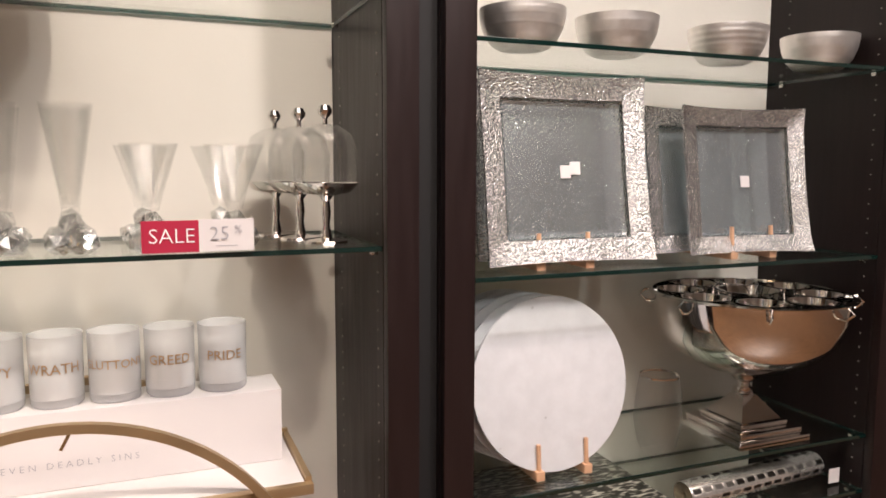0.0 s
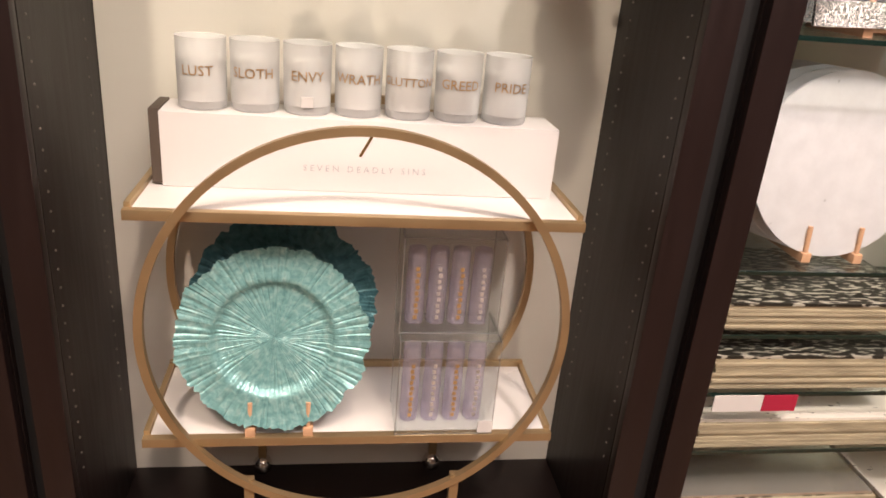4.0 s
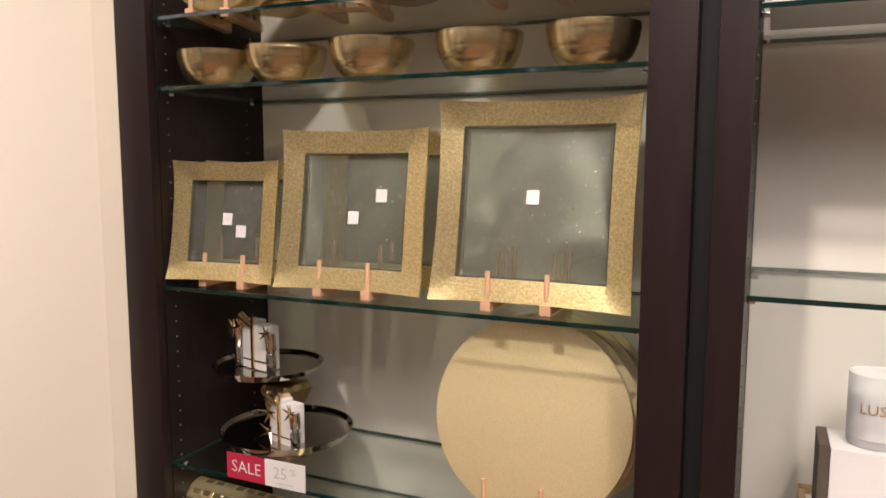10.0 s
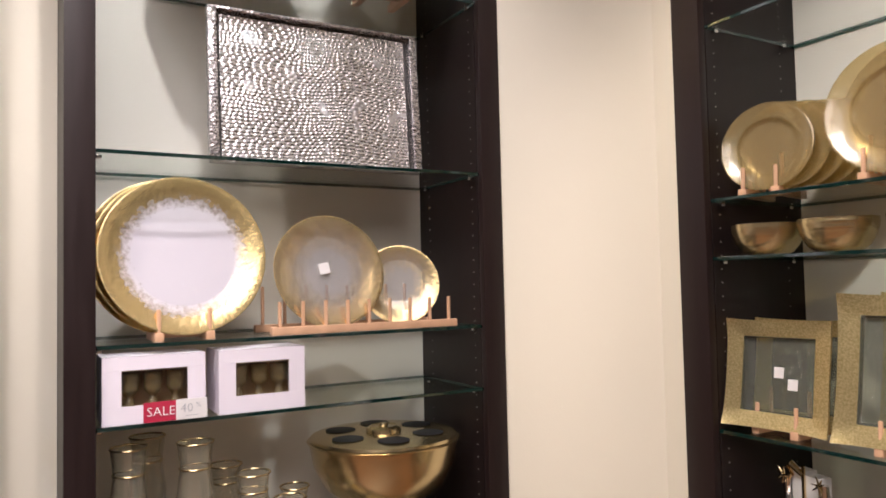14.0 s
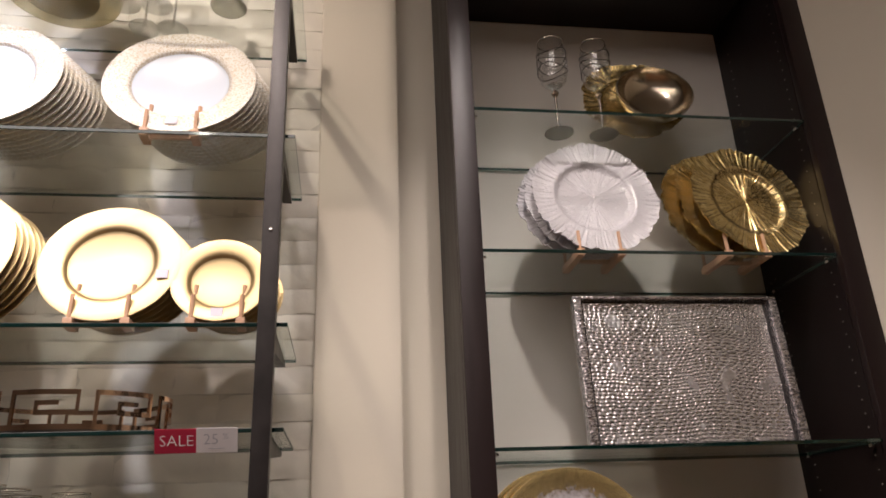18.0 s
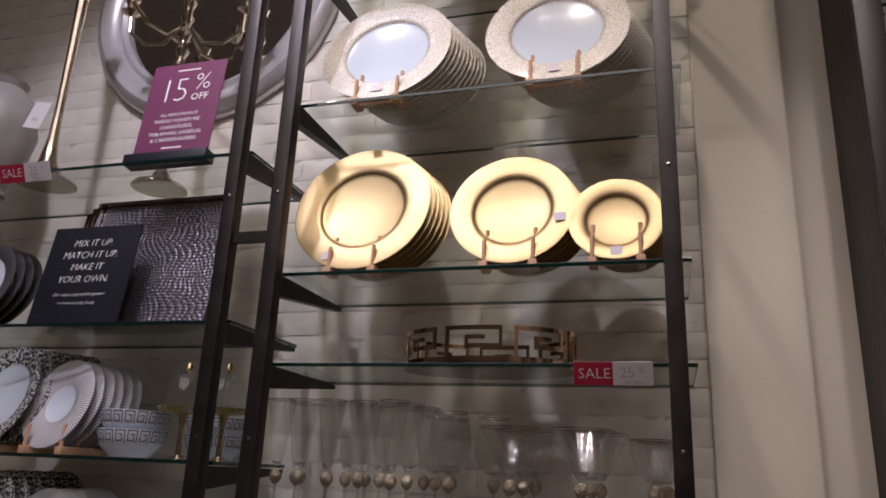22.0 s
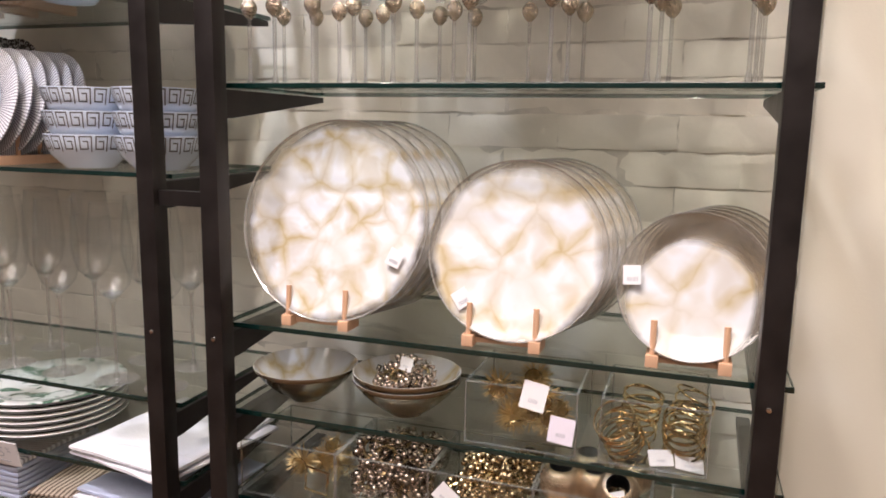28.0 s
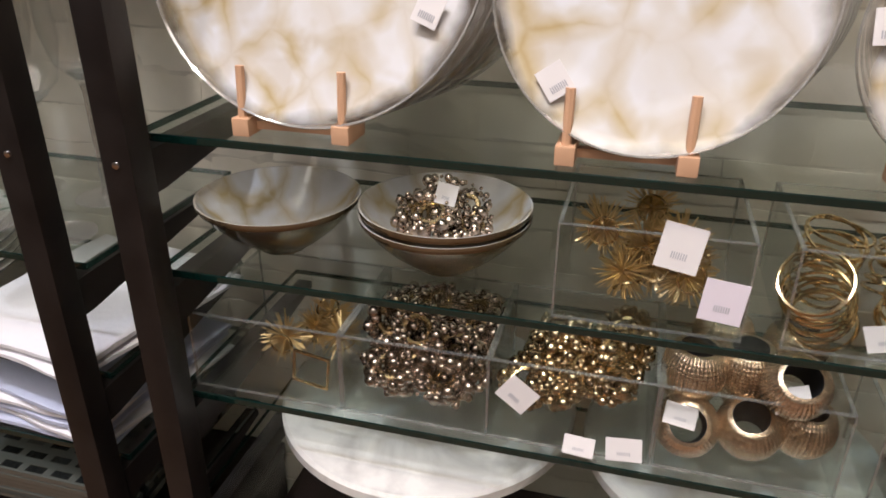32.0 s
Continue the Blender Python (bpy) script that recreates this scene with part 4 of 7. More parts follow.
def ruffled(r, seed, seg=720, scallop=0.030, relief=1.0):
    """A reef-like plate: fine uneven ribs, a stepped disc and a ragged ruffled rim."""
    def n1(a, k, q=0.0):
        return noise.noise(Vector((k * math.cos(a), k * math.sin(a), seed * 3.3 + q)))

    def edge(a):
        return 1 + scallop * (1.3 * n1(a, 3.2) + 1.2 * n1(a, 8.0, 5) - 1.3 * max(0.0, n1(a, 17.0, 9)) + 0.5 * n1(a, 30, 2))
    bm = bmesh.new()
    prof = [(0.02, 0.0, 0.2), (0.16, 0.0, 0.55), (0.34, 0.0, 0.9), (0.52, 0.0005, 1.0), (0.585, 0.002, 0.8), (0.615, 0.0085, 0.5), (0.65, 0.013, 0.5), (0.69, 0.0125, 0.8), (0.78, 0.0125, 1.1), (0.88, 0.014, 1.3), (0.96, 0.0165, 1.5), (1.0, 0.0185, 1.3), (0.995, 0.0135, 0.5), (0.7, 0.004, 0.0), (0.5, -0.006, 0.0)]
    rings = []
    for q, z, amp in prof:
        ring = []
        for i in range(seg):
            a = 2 * math.pi * i / seg
            k = q * (1 + (edge(a) - 1) * max(0, (q - 0.6) / 0.4))
            cut = max(0.0, math.cos(66 * a + 4.5 * n1(a, 9, 3) + 1.2 * n1(a, 5, q * 2))) ** 3
            rib = relief * amp * (0.0014 * n1(a, 17, q * 0.9) + 0.0010 * n1(a, 38, q * 1.5) - 0.0030 * cut * (0.55 + 0.9 * n1(a, 14, 6)))
            wave = 0.0045 * n1(a, 2.6, 7) * max(0, (q - 0.65) / 0.35)
            ring.append(bm.verts.new((r * k * math.cos(a), r * k * math.sin(a), z + rib + wave)))
        rings.append(ring)
    c0, c1 = bm.verts.new((0, 0, 0)), bm.verts.new((0, 0, -0.006))
    for i in range(seg):
        j = (i + 1) % seg
        bm.faces.new((c0, rings[0][i], rings[0][j]))
        bm.faces.new((c1, rings[-1][j], rings[-1][i]))
        for a, b in zip(rings, rings[1:]):
            bm.faces.new((a[i], b[i], b[j], a[j]))
    bmesh.ops.recalc_face_normals(bm, faces=bm.faces)
    return bm


def square_plate(wall, u, d, z, size, label, group, rim_mat, tilt=10, turn=0, stickers=(), rim=0.15, inner=SMOKEGLASS):
    """A slumped square glass plate: a broad leafed rim, a step down and a flat seeded glass well."""
    t = thing("square_plate", label, "plate", leaning(wall, u, d, z, size / 2, tilt, turn), group)
    h = size / 2
    e = 2 * rim
    half = [1.0, 1.0 - e * 0.30, 1.0 - e * 0.65, 1.0 - e, 1.0 - e - 0.022, 1.0 - e - 0.06, 0.40, 0.15]
    lines = [-q for q in half] + [q for q in reversed(half)]
    n = len(lines) - 1

    def pos(i, j):
        x, y = lines[i], lines[j]
        m = max(abs(x), abs(y))
        pinch = 1 - 0.028 * (1 - min(abs(x), abs(y)) ** 2) * max(0, (m - 0.5) * 2)
        if m > 1 - e - 0.001:
            lift = 0.0135 + 0.008 * (m - (1 - e)) / e + 0.008 * (abs(x) * abs(y)) ** 4
        else:
            lift = 0.0135 * max(0.0, (m - (1 - e - 0.06)) / 0.06) ** 1.6
        return (x * h * pinch, y * h * pinch, lift)
    for nm, keep, mt in (("leafed_rim", lambda i, j: min(i, j, n - 1 - i, n - 1 - j) < 3, rim_mat), ("well_wall", lambda i, j: min(i, j, n - 1 - i, n - 1 - j) == 3, WELLGLASS), ("glass_centre", lambda i, j: min(i, j, n - 1 - i, n - 1 - j) > 3, inner)):
        bm = bmesh.new()
        vs = {}
        for i in range(n):
            for j in range(n):
                if keep(i, j):
                    f = []
                    for a, b in ((i, j), (i + 1, j), (i + 1, j + 1), (i, j + 1)):
                        if (a, b) not in vs:
                            vs[a, b] = bm.verts.new(pos(a, b))
                        f.append(vs[a, b])
                    bm.faces.new(f)
        ext = bmesh.ops.extrude_face_region(bm, geom=list(bm.faces))
        bmesh.ops.translate(bm, vec=(0, 0, -0.006 if nm == "leafed_rim" else -0.004), verts=[v for v in ext["geom"] if isinstance(v, bmesh.types.BMVert)])
        bmesh.ops.recalc_face_normals(bm, faces=bm.faces)
        part(nm, bm, mt, t, auto=0.5)
    rng = random.Random(int(abs(u) * 1000))
    seeds = bmesh.new()
    q = (1 - e - 0.10) * h
    for k in range(70):
        bmesh.ops.create_icosphere(seeds, subdivisions=1, radius=rng.choice((0.0006, 0.0008, 0.0010, 0.0016)), matrix=pose(rng.uniform(-q, q), rng.uniform(-q, q) * rng.uniform(0.4, 1.0) + 0.1 * q, 0.0003))
    part("bubbles", seeds, RIMGLASS, t, "tiny air bubbles in the glass")["kind"] = "stuff"
    for sx, sy in stickers:
        part("price_sticker", boxm(sx * h - 0.011, sy * h - 0.012, 0.0010, sx * h + 0.011, sy * h + 0.012, 0.0018), CARD, t, "small white price sticker", smooth=False)
    return t


def croc_panel(w, h, seed, step=0.0019):
    """A sheet embossed like crocodile hide: wavy rows of small pillows, larger in the middle."""
    nx, ny = int(w / step), int(h / step)
    verts, faces = [], []
    for j in range(ny + 1):
        for i in range(nx + 1):
            x, y = (i / nx - 0.5) * w, (j / ny - 0.5) * h
            wx = x + 0.016 * noise.noise(Vector((x * 7, y * 7, seed))) + 0.0035 * noise.noise(Vector((x * 48, y * 48, seed + 4)))
            wy = y + 0.020 * noise.noise(Vector((x * 6, y * 5, seed + 9))) + 0.0025 * noise.noise(Vector((x * 52, y * 52, seed + 2)))
            big = 0.5 + 0.5 * math.cos(min(1.0, abs(x) / (0.32 * w)) * math.pi)
            row = math.floor(wy / 0.0086)
            fy = wy / 0.0086 - row
            wide = 0.0105 + 0.0042 * math.sin(row * 12.9) + 0.004 * (1 - big)
            q = wx / wide + 0.37 * row
            fx = q - math.floor(q)
            pillow = (1 - abs(2 * fx - 1) ** 3) * (1 - abs(2 * fy - 1) ** 3)
            tall = 0.75 + 0.5 * noise.noise(Vector((math.floor(q) * 3.1, row * 5.7, seed)))
            verts.append((x, y, 0.003 + 0.0030 * tall * pillow))
    for j in range(ny):
        for i in range(nx):
            k = j * (nx + 1) + i
            faces.append((k, k + 1, k + nx + 2, k + nx + 1))
    bm = bmesh.new()
    vs = [bm.verts.new(v) for v in verts]
    for f in faces:
        bm.faces.new([vs[k] for k in f])
    return bm


def bowl_profile(r, h, foot=0.4, t=0.004):
    pts = []
    for i in range(9):
        a = i / 8 * math.pi / 2
        pts.append((r * (foot + (1 - foot) * math.sin(a)) if i else r * foot, h * (1 - math.cos(a))))
    inner = [(max(0.0, x - t), z + t if z < h * 0.9 else z) for x, z in reversed(pts)]
    return [(0, 0), (r * foot - 0.004, 0)] + pts + inner + [(0, t)]


def sale_tag(wall, u, d, z, label, off="25%", w=0.155, h=0.046, turn=0, tip=0):
    """A crimson and white price card clipped on a shelf edge; z is its lower edge."""
    t = thing("sale_sign", label, "sign", at(wall, u, d, z, tip, 0, turn), "crimson sale signs")
    part("red_card", boxm(-w / 2, -0.001, 0, 0.0, 0.001, h), REDTAG, t, smooth=False)
    part("white_card", boxm(0.0, -0.0015, 0, w / 2, 0.001, h + 0.001), CARD, t, smooth=False)
    part("lettering", moved(text_bm("SALE", h * 0.66, thin=0.012), pose(-w / 4 + 0.002, -0.0025, h * 0.5, 90)), WHITEINK, t, "white letters", smooth=False)
    part("number", moved(text_bm(off[:-1], h * 0.64, thin=0.015), pose(w / 4 - 0.010, -0.0028, h * 0.55, 90)), GREYINK, t, "grey figures", smooth=False)
    part("percent_sign", moved(text_bm("%", h * 0.36, thin=0.006), pose(w / 4 + w * 0.105, -0.0028, h * 0.68, 90)), GREYINK, t, "small grey percent sign", smooth=False)
    part("small_print", boxm(w / 4 - w * 0.10, -0.0022, h * 0.165, w / 4 + w * 0.10, -0.0016, h * 0.185), GREYINK, t, smooth=False)
    return t


def stem_glass(name, label, m, bowl, stem_h, foot_r, group, knob=None, knob_mat=None, glass=CLEAR, category="glass", foot_mat=None, rim_mat=None):
    """bowl: (radius, height) pairs from the stem's top upwards."""
    t = thing(name, label, category, m, group)
    part("foot", lathe([(0.004, 0.006), (foot_r * 0.5, 0.003), (foot_r, 0.0014), (foot_r - 0.001, 0.0002), (0, 0.0002)], 28), foot_mat or STEMGLASS, t)
    part("stem", lathe([(0.0060, 0.004), (0.0034, 0.02), (0.0034, stem_h - 0.01), (0.006, stem_h)], 12), foot_mat or STEMGLASS, t)
    up = [(r, stem_h + z) for r, z in bowl]
    inner = [(max(0.001, r - 0.0012), z + 0.003 * (i == 0)) for i, (r, z) in enumerate(up)][::-1]
    part("bowl", lathe([(0.002, stem_h)] + up + inner, 32), glass, t)
    r0, r1 = up[0][0], up[1][0]
    part("bowl_base", lathe([(0, stem_h + 0.005), (r0 * 0.8, stem_h + 0.006), (r0 + (r1 - r0) * 0.45, stem_h + (up[1][1] - stem_h) * 0.55), (r0, stem_h + 0.014), (0, stem_h + 0.010)], 20), CRYSTAL, t, "thick glass at the bowl's base")
    r, z = up[-1]
    part("rim_band", lathe([(r + 0.0004, z - 0.0010), (r + 0.0005, z + 0.0004), (r - 0.0016, z + 0.0004), (r - 0.0016, z - 0.0010)], 32), rim_mat or PEWTERGOLD, t, "thin gilded rim")
    if knob:
        kr, kh = knob
        part("knob", lathe([(0.0035, stem_h - kh), (kr * 0.45, stem_h - kh * 0.93), (kr * 0.80, stem_h - kh * 0.75), (kr * 0.97, stem_h - kh * 0.55), (kr, stem_h - kh * 0.42), (kr * 0.92, stem_h - kh * 0.26), (kr * 0.62, stem_h - kh * 0.10), (0.006, stem_h)], 22, lambda a, r: (1 + 0.07 * math.sin(9 * a), 0)), knob_mat or KNOB, t, "filigree pewter gold knob")
    return t


def curved_text(words, size, radius):
    bm = text_bm(words, size)
    for v in bm.verts:
        a = v.co.x / radius
        v.co = Vector((radius * math.sin(a), -radius * math.cos(a), v.co.y))
    return bm

# ---- cabinet of the cart ----
cart = thing("bar_cart", "satin gold hoop bar cart with two white shelves", "bar cart", pose(-0.115, 1.205, 0.2))
for y, nm in ((0.0, "front_hoop"), (0.262, "back_hoop")):
    part(nm, hoop(0.361, 0.3755, 0.014), CARTGOLD, cart, "satin gold metal hoop", m=pose(0, y, 0.506))
for z, nm in ((0.730, "upper_shelf"), (0.294, "lower_shelf")):
    sh = part(nm, boxm(-0.3685, 0.028, z - 0.012, 0.3665, 0.255, z, bevel=0.002), TRAYWHITE, cart, "white stone shelf")
    for dims in ((-0.380, 0.010, -0.017, 0.378, 0.026, 0.0005), (-0.380, 0.257, -0.020, 0.378, 0.268, 0.012), (-0.380, 0.027, -0.020, -0.3695, 0.256, 0.008), (0.3675, 0.027, -0.020, 0.378, 0.256, 0.008)):
        part("edge_rail", moved(boxm(*dims, bevel=0.001), pose(0, 0, z)), CARTGOLD, sh, "satin gold edge rail")
for x in (-0.195, 0.195):
    for y in (0.006, 0.268):
        leg = part("leg", boxm(x - 0.009, y, 0.045, x + 0.009, y + 0.014, 0.203 if y < 0.1 else 0.205, bevel=0.001), CARTGOLD, cart)
        cs = part("caster", lathe([(0, 0), (0.010, 0.001), (0.019, 0.010), (0.022, 0.022), (0.019, 0.034), (0.010, 0.043), (0.006, 0.046), (0, 0.046)], 20), SILVER, cart, "polished steel ball caster", m=pose(x, y + 0.007, 0))

bx = thing("gift_box", "long white cardboard gift box on the cart's upper shelf", "box", pose(-0.1125, 1.34, 0.9305))
part("carton", boxm(-0.345, 0, 0, 0.345, 0.105, 0.130, bevel=0.002), CARD, bx)
# solid block: its dark brown includes the shade inside the open end
part("open_flap", boxm(-0.362, 0.004, 0.004, -0.3455, 0.10, 0.133, bevel=0.001), CARTONEND, bx, "brown carton end with the shade of its opening painted in")
part("ribbon_mark", moved(boxm(-0.0025, 0, -0.021, 0.0025, 0.001, 0.021), pose(0.0, -0.0012, 0.085, 0, 28, 0)), BRASS, bx, "slanting bronze mark", smooth=False)
part("lettering", moved(text_bm("SEVEN DEADLY SINS", 0.016, spread=1.55, thin=0.013), pose(0, -0.0008, 0.042, 90)), GREYINK, bx, "thin grey letters", smooth=False)
for i, w in enumerate(("LUST", "SLOTH", "ENVY", "WRATH", "GLUTTONY", "GREED", "PRIDE")):
    cnd = thing("candle", "white wax candle in a frosted glass tumbler marked " + w.lower(), "candle", pose(-0.393 + i * 0.0885, 1.392, 1.061, 0, 0, (i * 37) % 5 - 2), "seven lettered candles on the gift box")
    part("tumbler", lathe([(0.0396, 0.0148), (0.0408, 0.015), (0.0415, 0.117), (0.0418, 0.119), (0.0400, 0.118), (0.0396, 0.0155)], 40), FROST, cnd, "frosted glass tumbler")
    part("glass_base", lathe([(0, 0), (0.037, 0), (0.0402, 0.004), (0.0406, 0.0146), (0, 0.0146)], 40), FROSTBASE, cnd, "thick clear glass base")
    part("wax", lathe([(0, 0.0155), (0.0372, 0.0155), (0.0385, 0.084), (0.036, 0.086), (0, 0.085)], 32), WAX, cnd, "white wax")
    part("lettering", moved(curved_text(w, 0.024 if len(w) < 7 else 0.021, 0.0424), pose(0, 0, 0.066)), GOLDINK, cnd, "gold letters", smooth=False)
    if w == "ENVY":
        part("price_sticker", boxm(-0.010, -0.0432, 0.015, 0.010, -0.0418, 0.033), CARD, cnd, "small white price sticker", smooth=False)


def reef(name, label, m, r, material, seed, group, relief=1.0):
    t = part(name, ruffled(r, seed, relief=relief, scallop=0.036), material, None, m=m, auto=1.2)
    return tagged(t, label, "plate", group)


reef("charger_plate", "teal reef-shaped charger plate with a ruffled edge on the cart", leaning("A", -0.266, 0.083, 0.507, 0.172, 10), 0.171, TEAL, 3, "teal reef charger plates", 0.75)
reef("charger_plate", "deep teal reef-shaped charger plate behind a lighter one", leaning("A", -0.252, 0.165, 0.535, 0.178, 8), 0.172, DEEPTEAL, 5, "teal reef charger plates", 0.8)
plate_rack("A", -0.255, 0.068, 0.4945, 0.13)


def clear_box(name, label, m, w, d, h, group, lid=False, t=0.003):
    """A clear acrylic box with five thin walls and bright edges."""
    c = thing(name, label, "box", m, group)
    part("base", boxm(-w / 2, 0, 0, w / 2, d, t), ACRYLIC, c, smooth=False)
    part("front_wall", boxm(-w / 2, 0, t + 0.0003, w / 2, t, h), ACRYLIC, c, smooth=False)
    part("back_wall", boxm(-w / 2, d - t, t + 0.0003, w / 2, d, h), ACRYLIC, c, smooth=False)
    part("side_wall", boxm(-w / 2, t + 0.0003, t + 0.0003, -w / 2 + t, d - t - 0.0003, h), ACRYLIC, c, smooth=False)
    part("side_wall", boxm(w / 2 - t, t + 0.0003, t + 0.0003, w / 2, d - t - 0.0003, h), ACRYLIC, c, smooth=False)
    e = 0.0011
    rim = join(boxm(-w / 2, -e, h, w / 2, t, h + e), boxm(-w / 2, d - t, h, w / 2, d + e, h + e), boxm(-w / 2 - e, 0, h, -w / 2 + t, d, h + e), boxm(w / 2 - t, 0, h, w / 2 + e, d, h + e),
               *[boxm(x - e, y - e, 0, x + e, y + e, h) for x in (-w / 2, w / 2) for y in (0, d)], boxm(-w / 2, -e, 0, w / 2, e, 2 * e))
    part("polished_edges", rim, ACRYLICEDGE, c, "bright polished edges", smooth=False)
    if lid:
        part("lid", boxm(-w / 2 - 0.002, -0.002, h + 0.003, w / 2 + 0.002, d + 0.002, h + 0.007), ACRYLIC, c, smooth=False)
    return c


for (u, d, z, w, dp, h) in ((0.050, 0.068, 0.4945, 0.185, 0.11, 0.200), (0.045, 0.085, 0.7025, 0.180, 0.09, 0.185)):
    cb = clear_box("candle_box", "clear acrylic box of glittering sleeve candles stacked on the cart", at("A", u, d, z), w, dp, h, "clear boxes of candles", lid=True)
    for k in range(4):
        x = -w / 2 + 0.03 + k * (w - 0.06) / 3
        part("candle_sleeve", lathe([(0, 0.004), (0.017, 0.004), (0.018, 0.03), (0.0168, 0.05), (0.018, 0.085), (0.0165, 0.11), (0.0175, h - 0.045), (0.015, h - 0.035), (0, h - 0.037)], 18, lambda a, r: (1 + 0.07 * math.sin(5 * a) + 0.05 * math.sin(11 * a), 0)), OPAL, cb, "pale glass sleeve", m=pose(x, dp / 2, 0))
        marks = [boxm(x - 0.0035 + 0.0015 * (i % 2), dp / 2 - 0.0200, 0.016 + i * 0.012, x + 0.0030 + 0.0015 * (i % 2), dp / 2 - 0.0192, 0.0235 + i * 0.012) for i in range(int((h - 0.075) / 0.012))]
        part("printed_strip", join(*marks), CARAMEL if k % 2 == 0 else LEDWHITE, cb, "gilt printed strip", smooth=False)
tg = tagged(part("price_label", boxm(-0.014, 0, 0, 0.014, 0.0008, 0.026), CARD, None, smooth=False, m=at("A", 0.128, 0.064, 0.50)), "small white price label on the acrylic box", "label")



def crystal_glass(u, d, z, h, r, label, flute=False):
    t = thing("crystal_glass", label, "glass", at("A", u, d, z), "crystal-footed glasses")
    rng = random.Random(int(u * 1000))
    for k in range(7):
        b = bmesh.new()
        bmesh.ops.create_icosphere(b, subdivisions=1, radius=0.0185)
        a = 2 * math.pi * k / 6
        part("crystal_ball", b, CRYSTAL, t, smooth=False, m=pose(0.021 * math.cos(a) if k < 6 else 0, 0.021 * math.sin(a) if k < 6 else 0, 0.016 if k < 6 else 0.042, rng.uniform(0, 90), rng.uniform(0, 90)))
    s = 0.06
    part("bowl", lathe([(0, s), (0.012, s), (0.016 if flute else 0.02, s + 0.03), (r, h), (r - 0.0014, h), (0.0145 if flute else 0.0185, s + 0.031), (0.008, s + 0.012), (0, s + 0.010)], 28), CLEAR, t, "clear glass bowl")

    return t


for u, h, r, fl in ((-0.262, 0.22, 0.032, True), (-0.172, 0.215, 0.030, True), (-0.080, 0.215, 0.036, True), (0.028, 0.160, 0.042, False), (0.150, 0.160, 0.046, False)):
    for d in (0.085, 0.20):
        crystal_glass(u - 0.012 * (d > 0.1), d, 1.328, h, r, "tall crystal flute on a cut crystal foot" if fl else "V-shaped crystal tumbler on a cut crystal foot", fl)


def cloche(u, d, z, label, m_metal=SILVER, s=1.0):
    t = thing("cloche_stand", label, "cloche", at("A", u, d, z), "footed glass domes")
    part("foot", lathe([(0, 0), (0.036, 0), (0.034, 0.004), (0.010, 0.008), (0.0055, 0.03), (0.008, 0.05), (0.006, 0.07), (0.012, 0.078)], 28), m_metal, t)
    part("dish", lathe([(0.010, 0.078), (0.040, 0.084), (0.056, 0.100), (0.054, 0.100), (0.040, 0.088), (0, 0.084)], 32), m_metal, t)
    part("dome", lathe([(0.052, 0.101), (0.053, 0.15), (0.044, 0.18), (0.022, 0.194), (0.006, 0.197), (0.022, 0.192), (0.043, 0.178), (0.0515, 0.15), (0.0505, 0.101)], 32), CLEAR, t, "clear glass dome")
    part("finial", lathe([(0.004, 0.196), (0.004, 0.205), (0.011, 0.213), (0.012, 0.219), (0.008, 0.227), (0, 0.229)], 18), m_metal, t, "polished round finial")
    return t


cloche(0.300, 0.110, 1.328, "silver footed stand with a glass dome")
cloche(0.272, 0.190, 1.328, "silver footed stand with a glass dome")
cloche(0.243, 0.270, 1.328, "silver footed stand with a glass dome")
sale_tag("A", 0.091, 0.012, 1.331, "crimson and white 25% sale card on a shelf edge")
tagged(part("gift_box", boxm(-0.34, 0, 0, 0.14, 0.2, 0.11, bevel=0.003), CARD, None, m=at("A", -0.24, 0.06, 1.732)), "white cardboard box on the upper glass shelf", "box")

# ---- cabinet of silver ware ----
def ribbed_bowl(r, h, seed):
    """A hand-turned bowl with fine uneven ribs round its upper wall."""
    rb = random.Random(seed)
    outer = [(r * (0.42 + 0.58 * math.sin(i / 36 * math.pi / 2)) + (rb.uniform(-0.0007, 0.0007) if i > 12 and i % 2 else 0), h * (1 - math.cos(i / 36 * math.pi / 2))) for i in range(37)]
    return lathe([(0, 0), (r * 0.40, 0)] + outer + [(x - 0.004, z + (0.004 if z < h * 0.77 else 0)) for x, z in outer[::-3]] + [(0, 0.006)], 56)


for u in (0.676, 0.882, 1.155, 1.412):
    b = part("serving_bowl", ribbed_bowl(0.080, 0.074, int(u * 1000)), BOWLSILVER, None, m=at("A", u, 0.135, 1.668))
    tagged(b, "ribbed satin silver bowl on a glass shelf", "bowl", "ribbed silver bowls")
square_plate("A", 0.748, 0.072, 1.276, 0.352, "square seeded glass plate with a broad silver leaf rim", "silver square plates", SILVERLEAF, 9, 0, ((0.02, -0.02), (0.14, 0.02)), rim=0.125, inner=SILVERGLASS)
for k in range(3):
    square_plate("A", 1.185 - 0.055 * k, 0.085 + 0.05 * k, 1.276, 0.305, "square seeded glass plate with a silver leaf rim", "silver square plates", SILVERLEAF, 9, -4, ((0.05, 0.0),) if k == 0 else (), rim=0.12, inner=SILVERGLASS)
for k in range(2):
    square_plate("A", 0.760 + 0.02 * k, 0.15 + 0.05 * k, 1.276, 0.345, "square glass plate with a silver rim stacked behind another", "silver square plates", SILVERLEAF, 9)
plate_rack("A", 0.735, 0.060, 1.268, 0.16)
plate_rack("A", 1.19, 0.068, 1.268, 0.16)
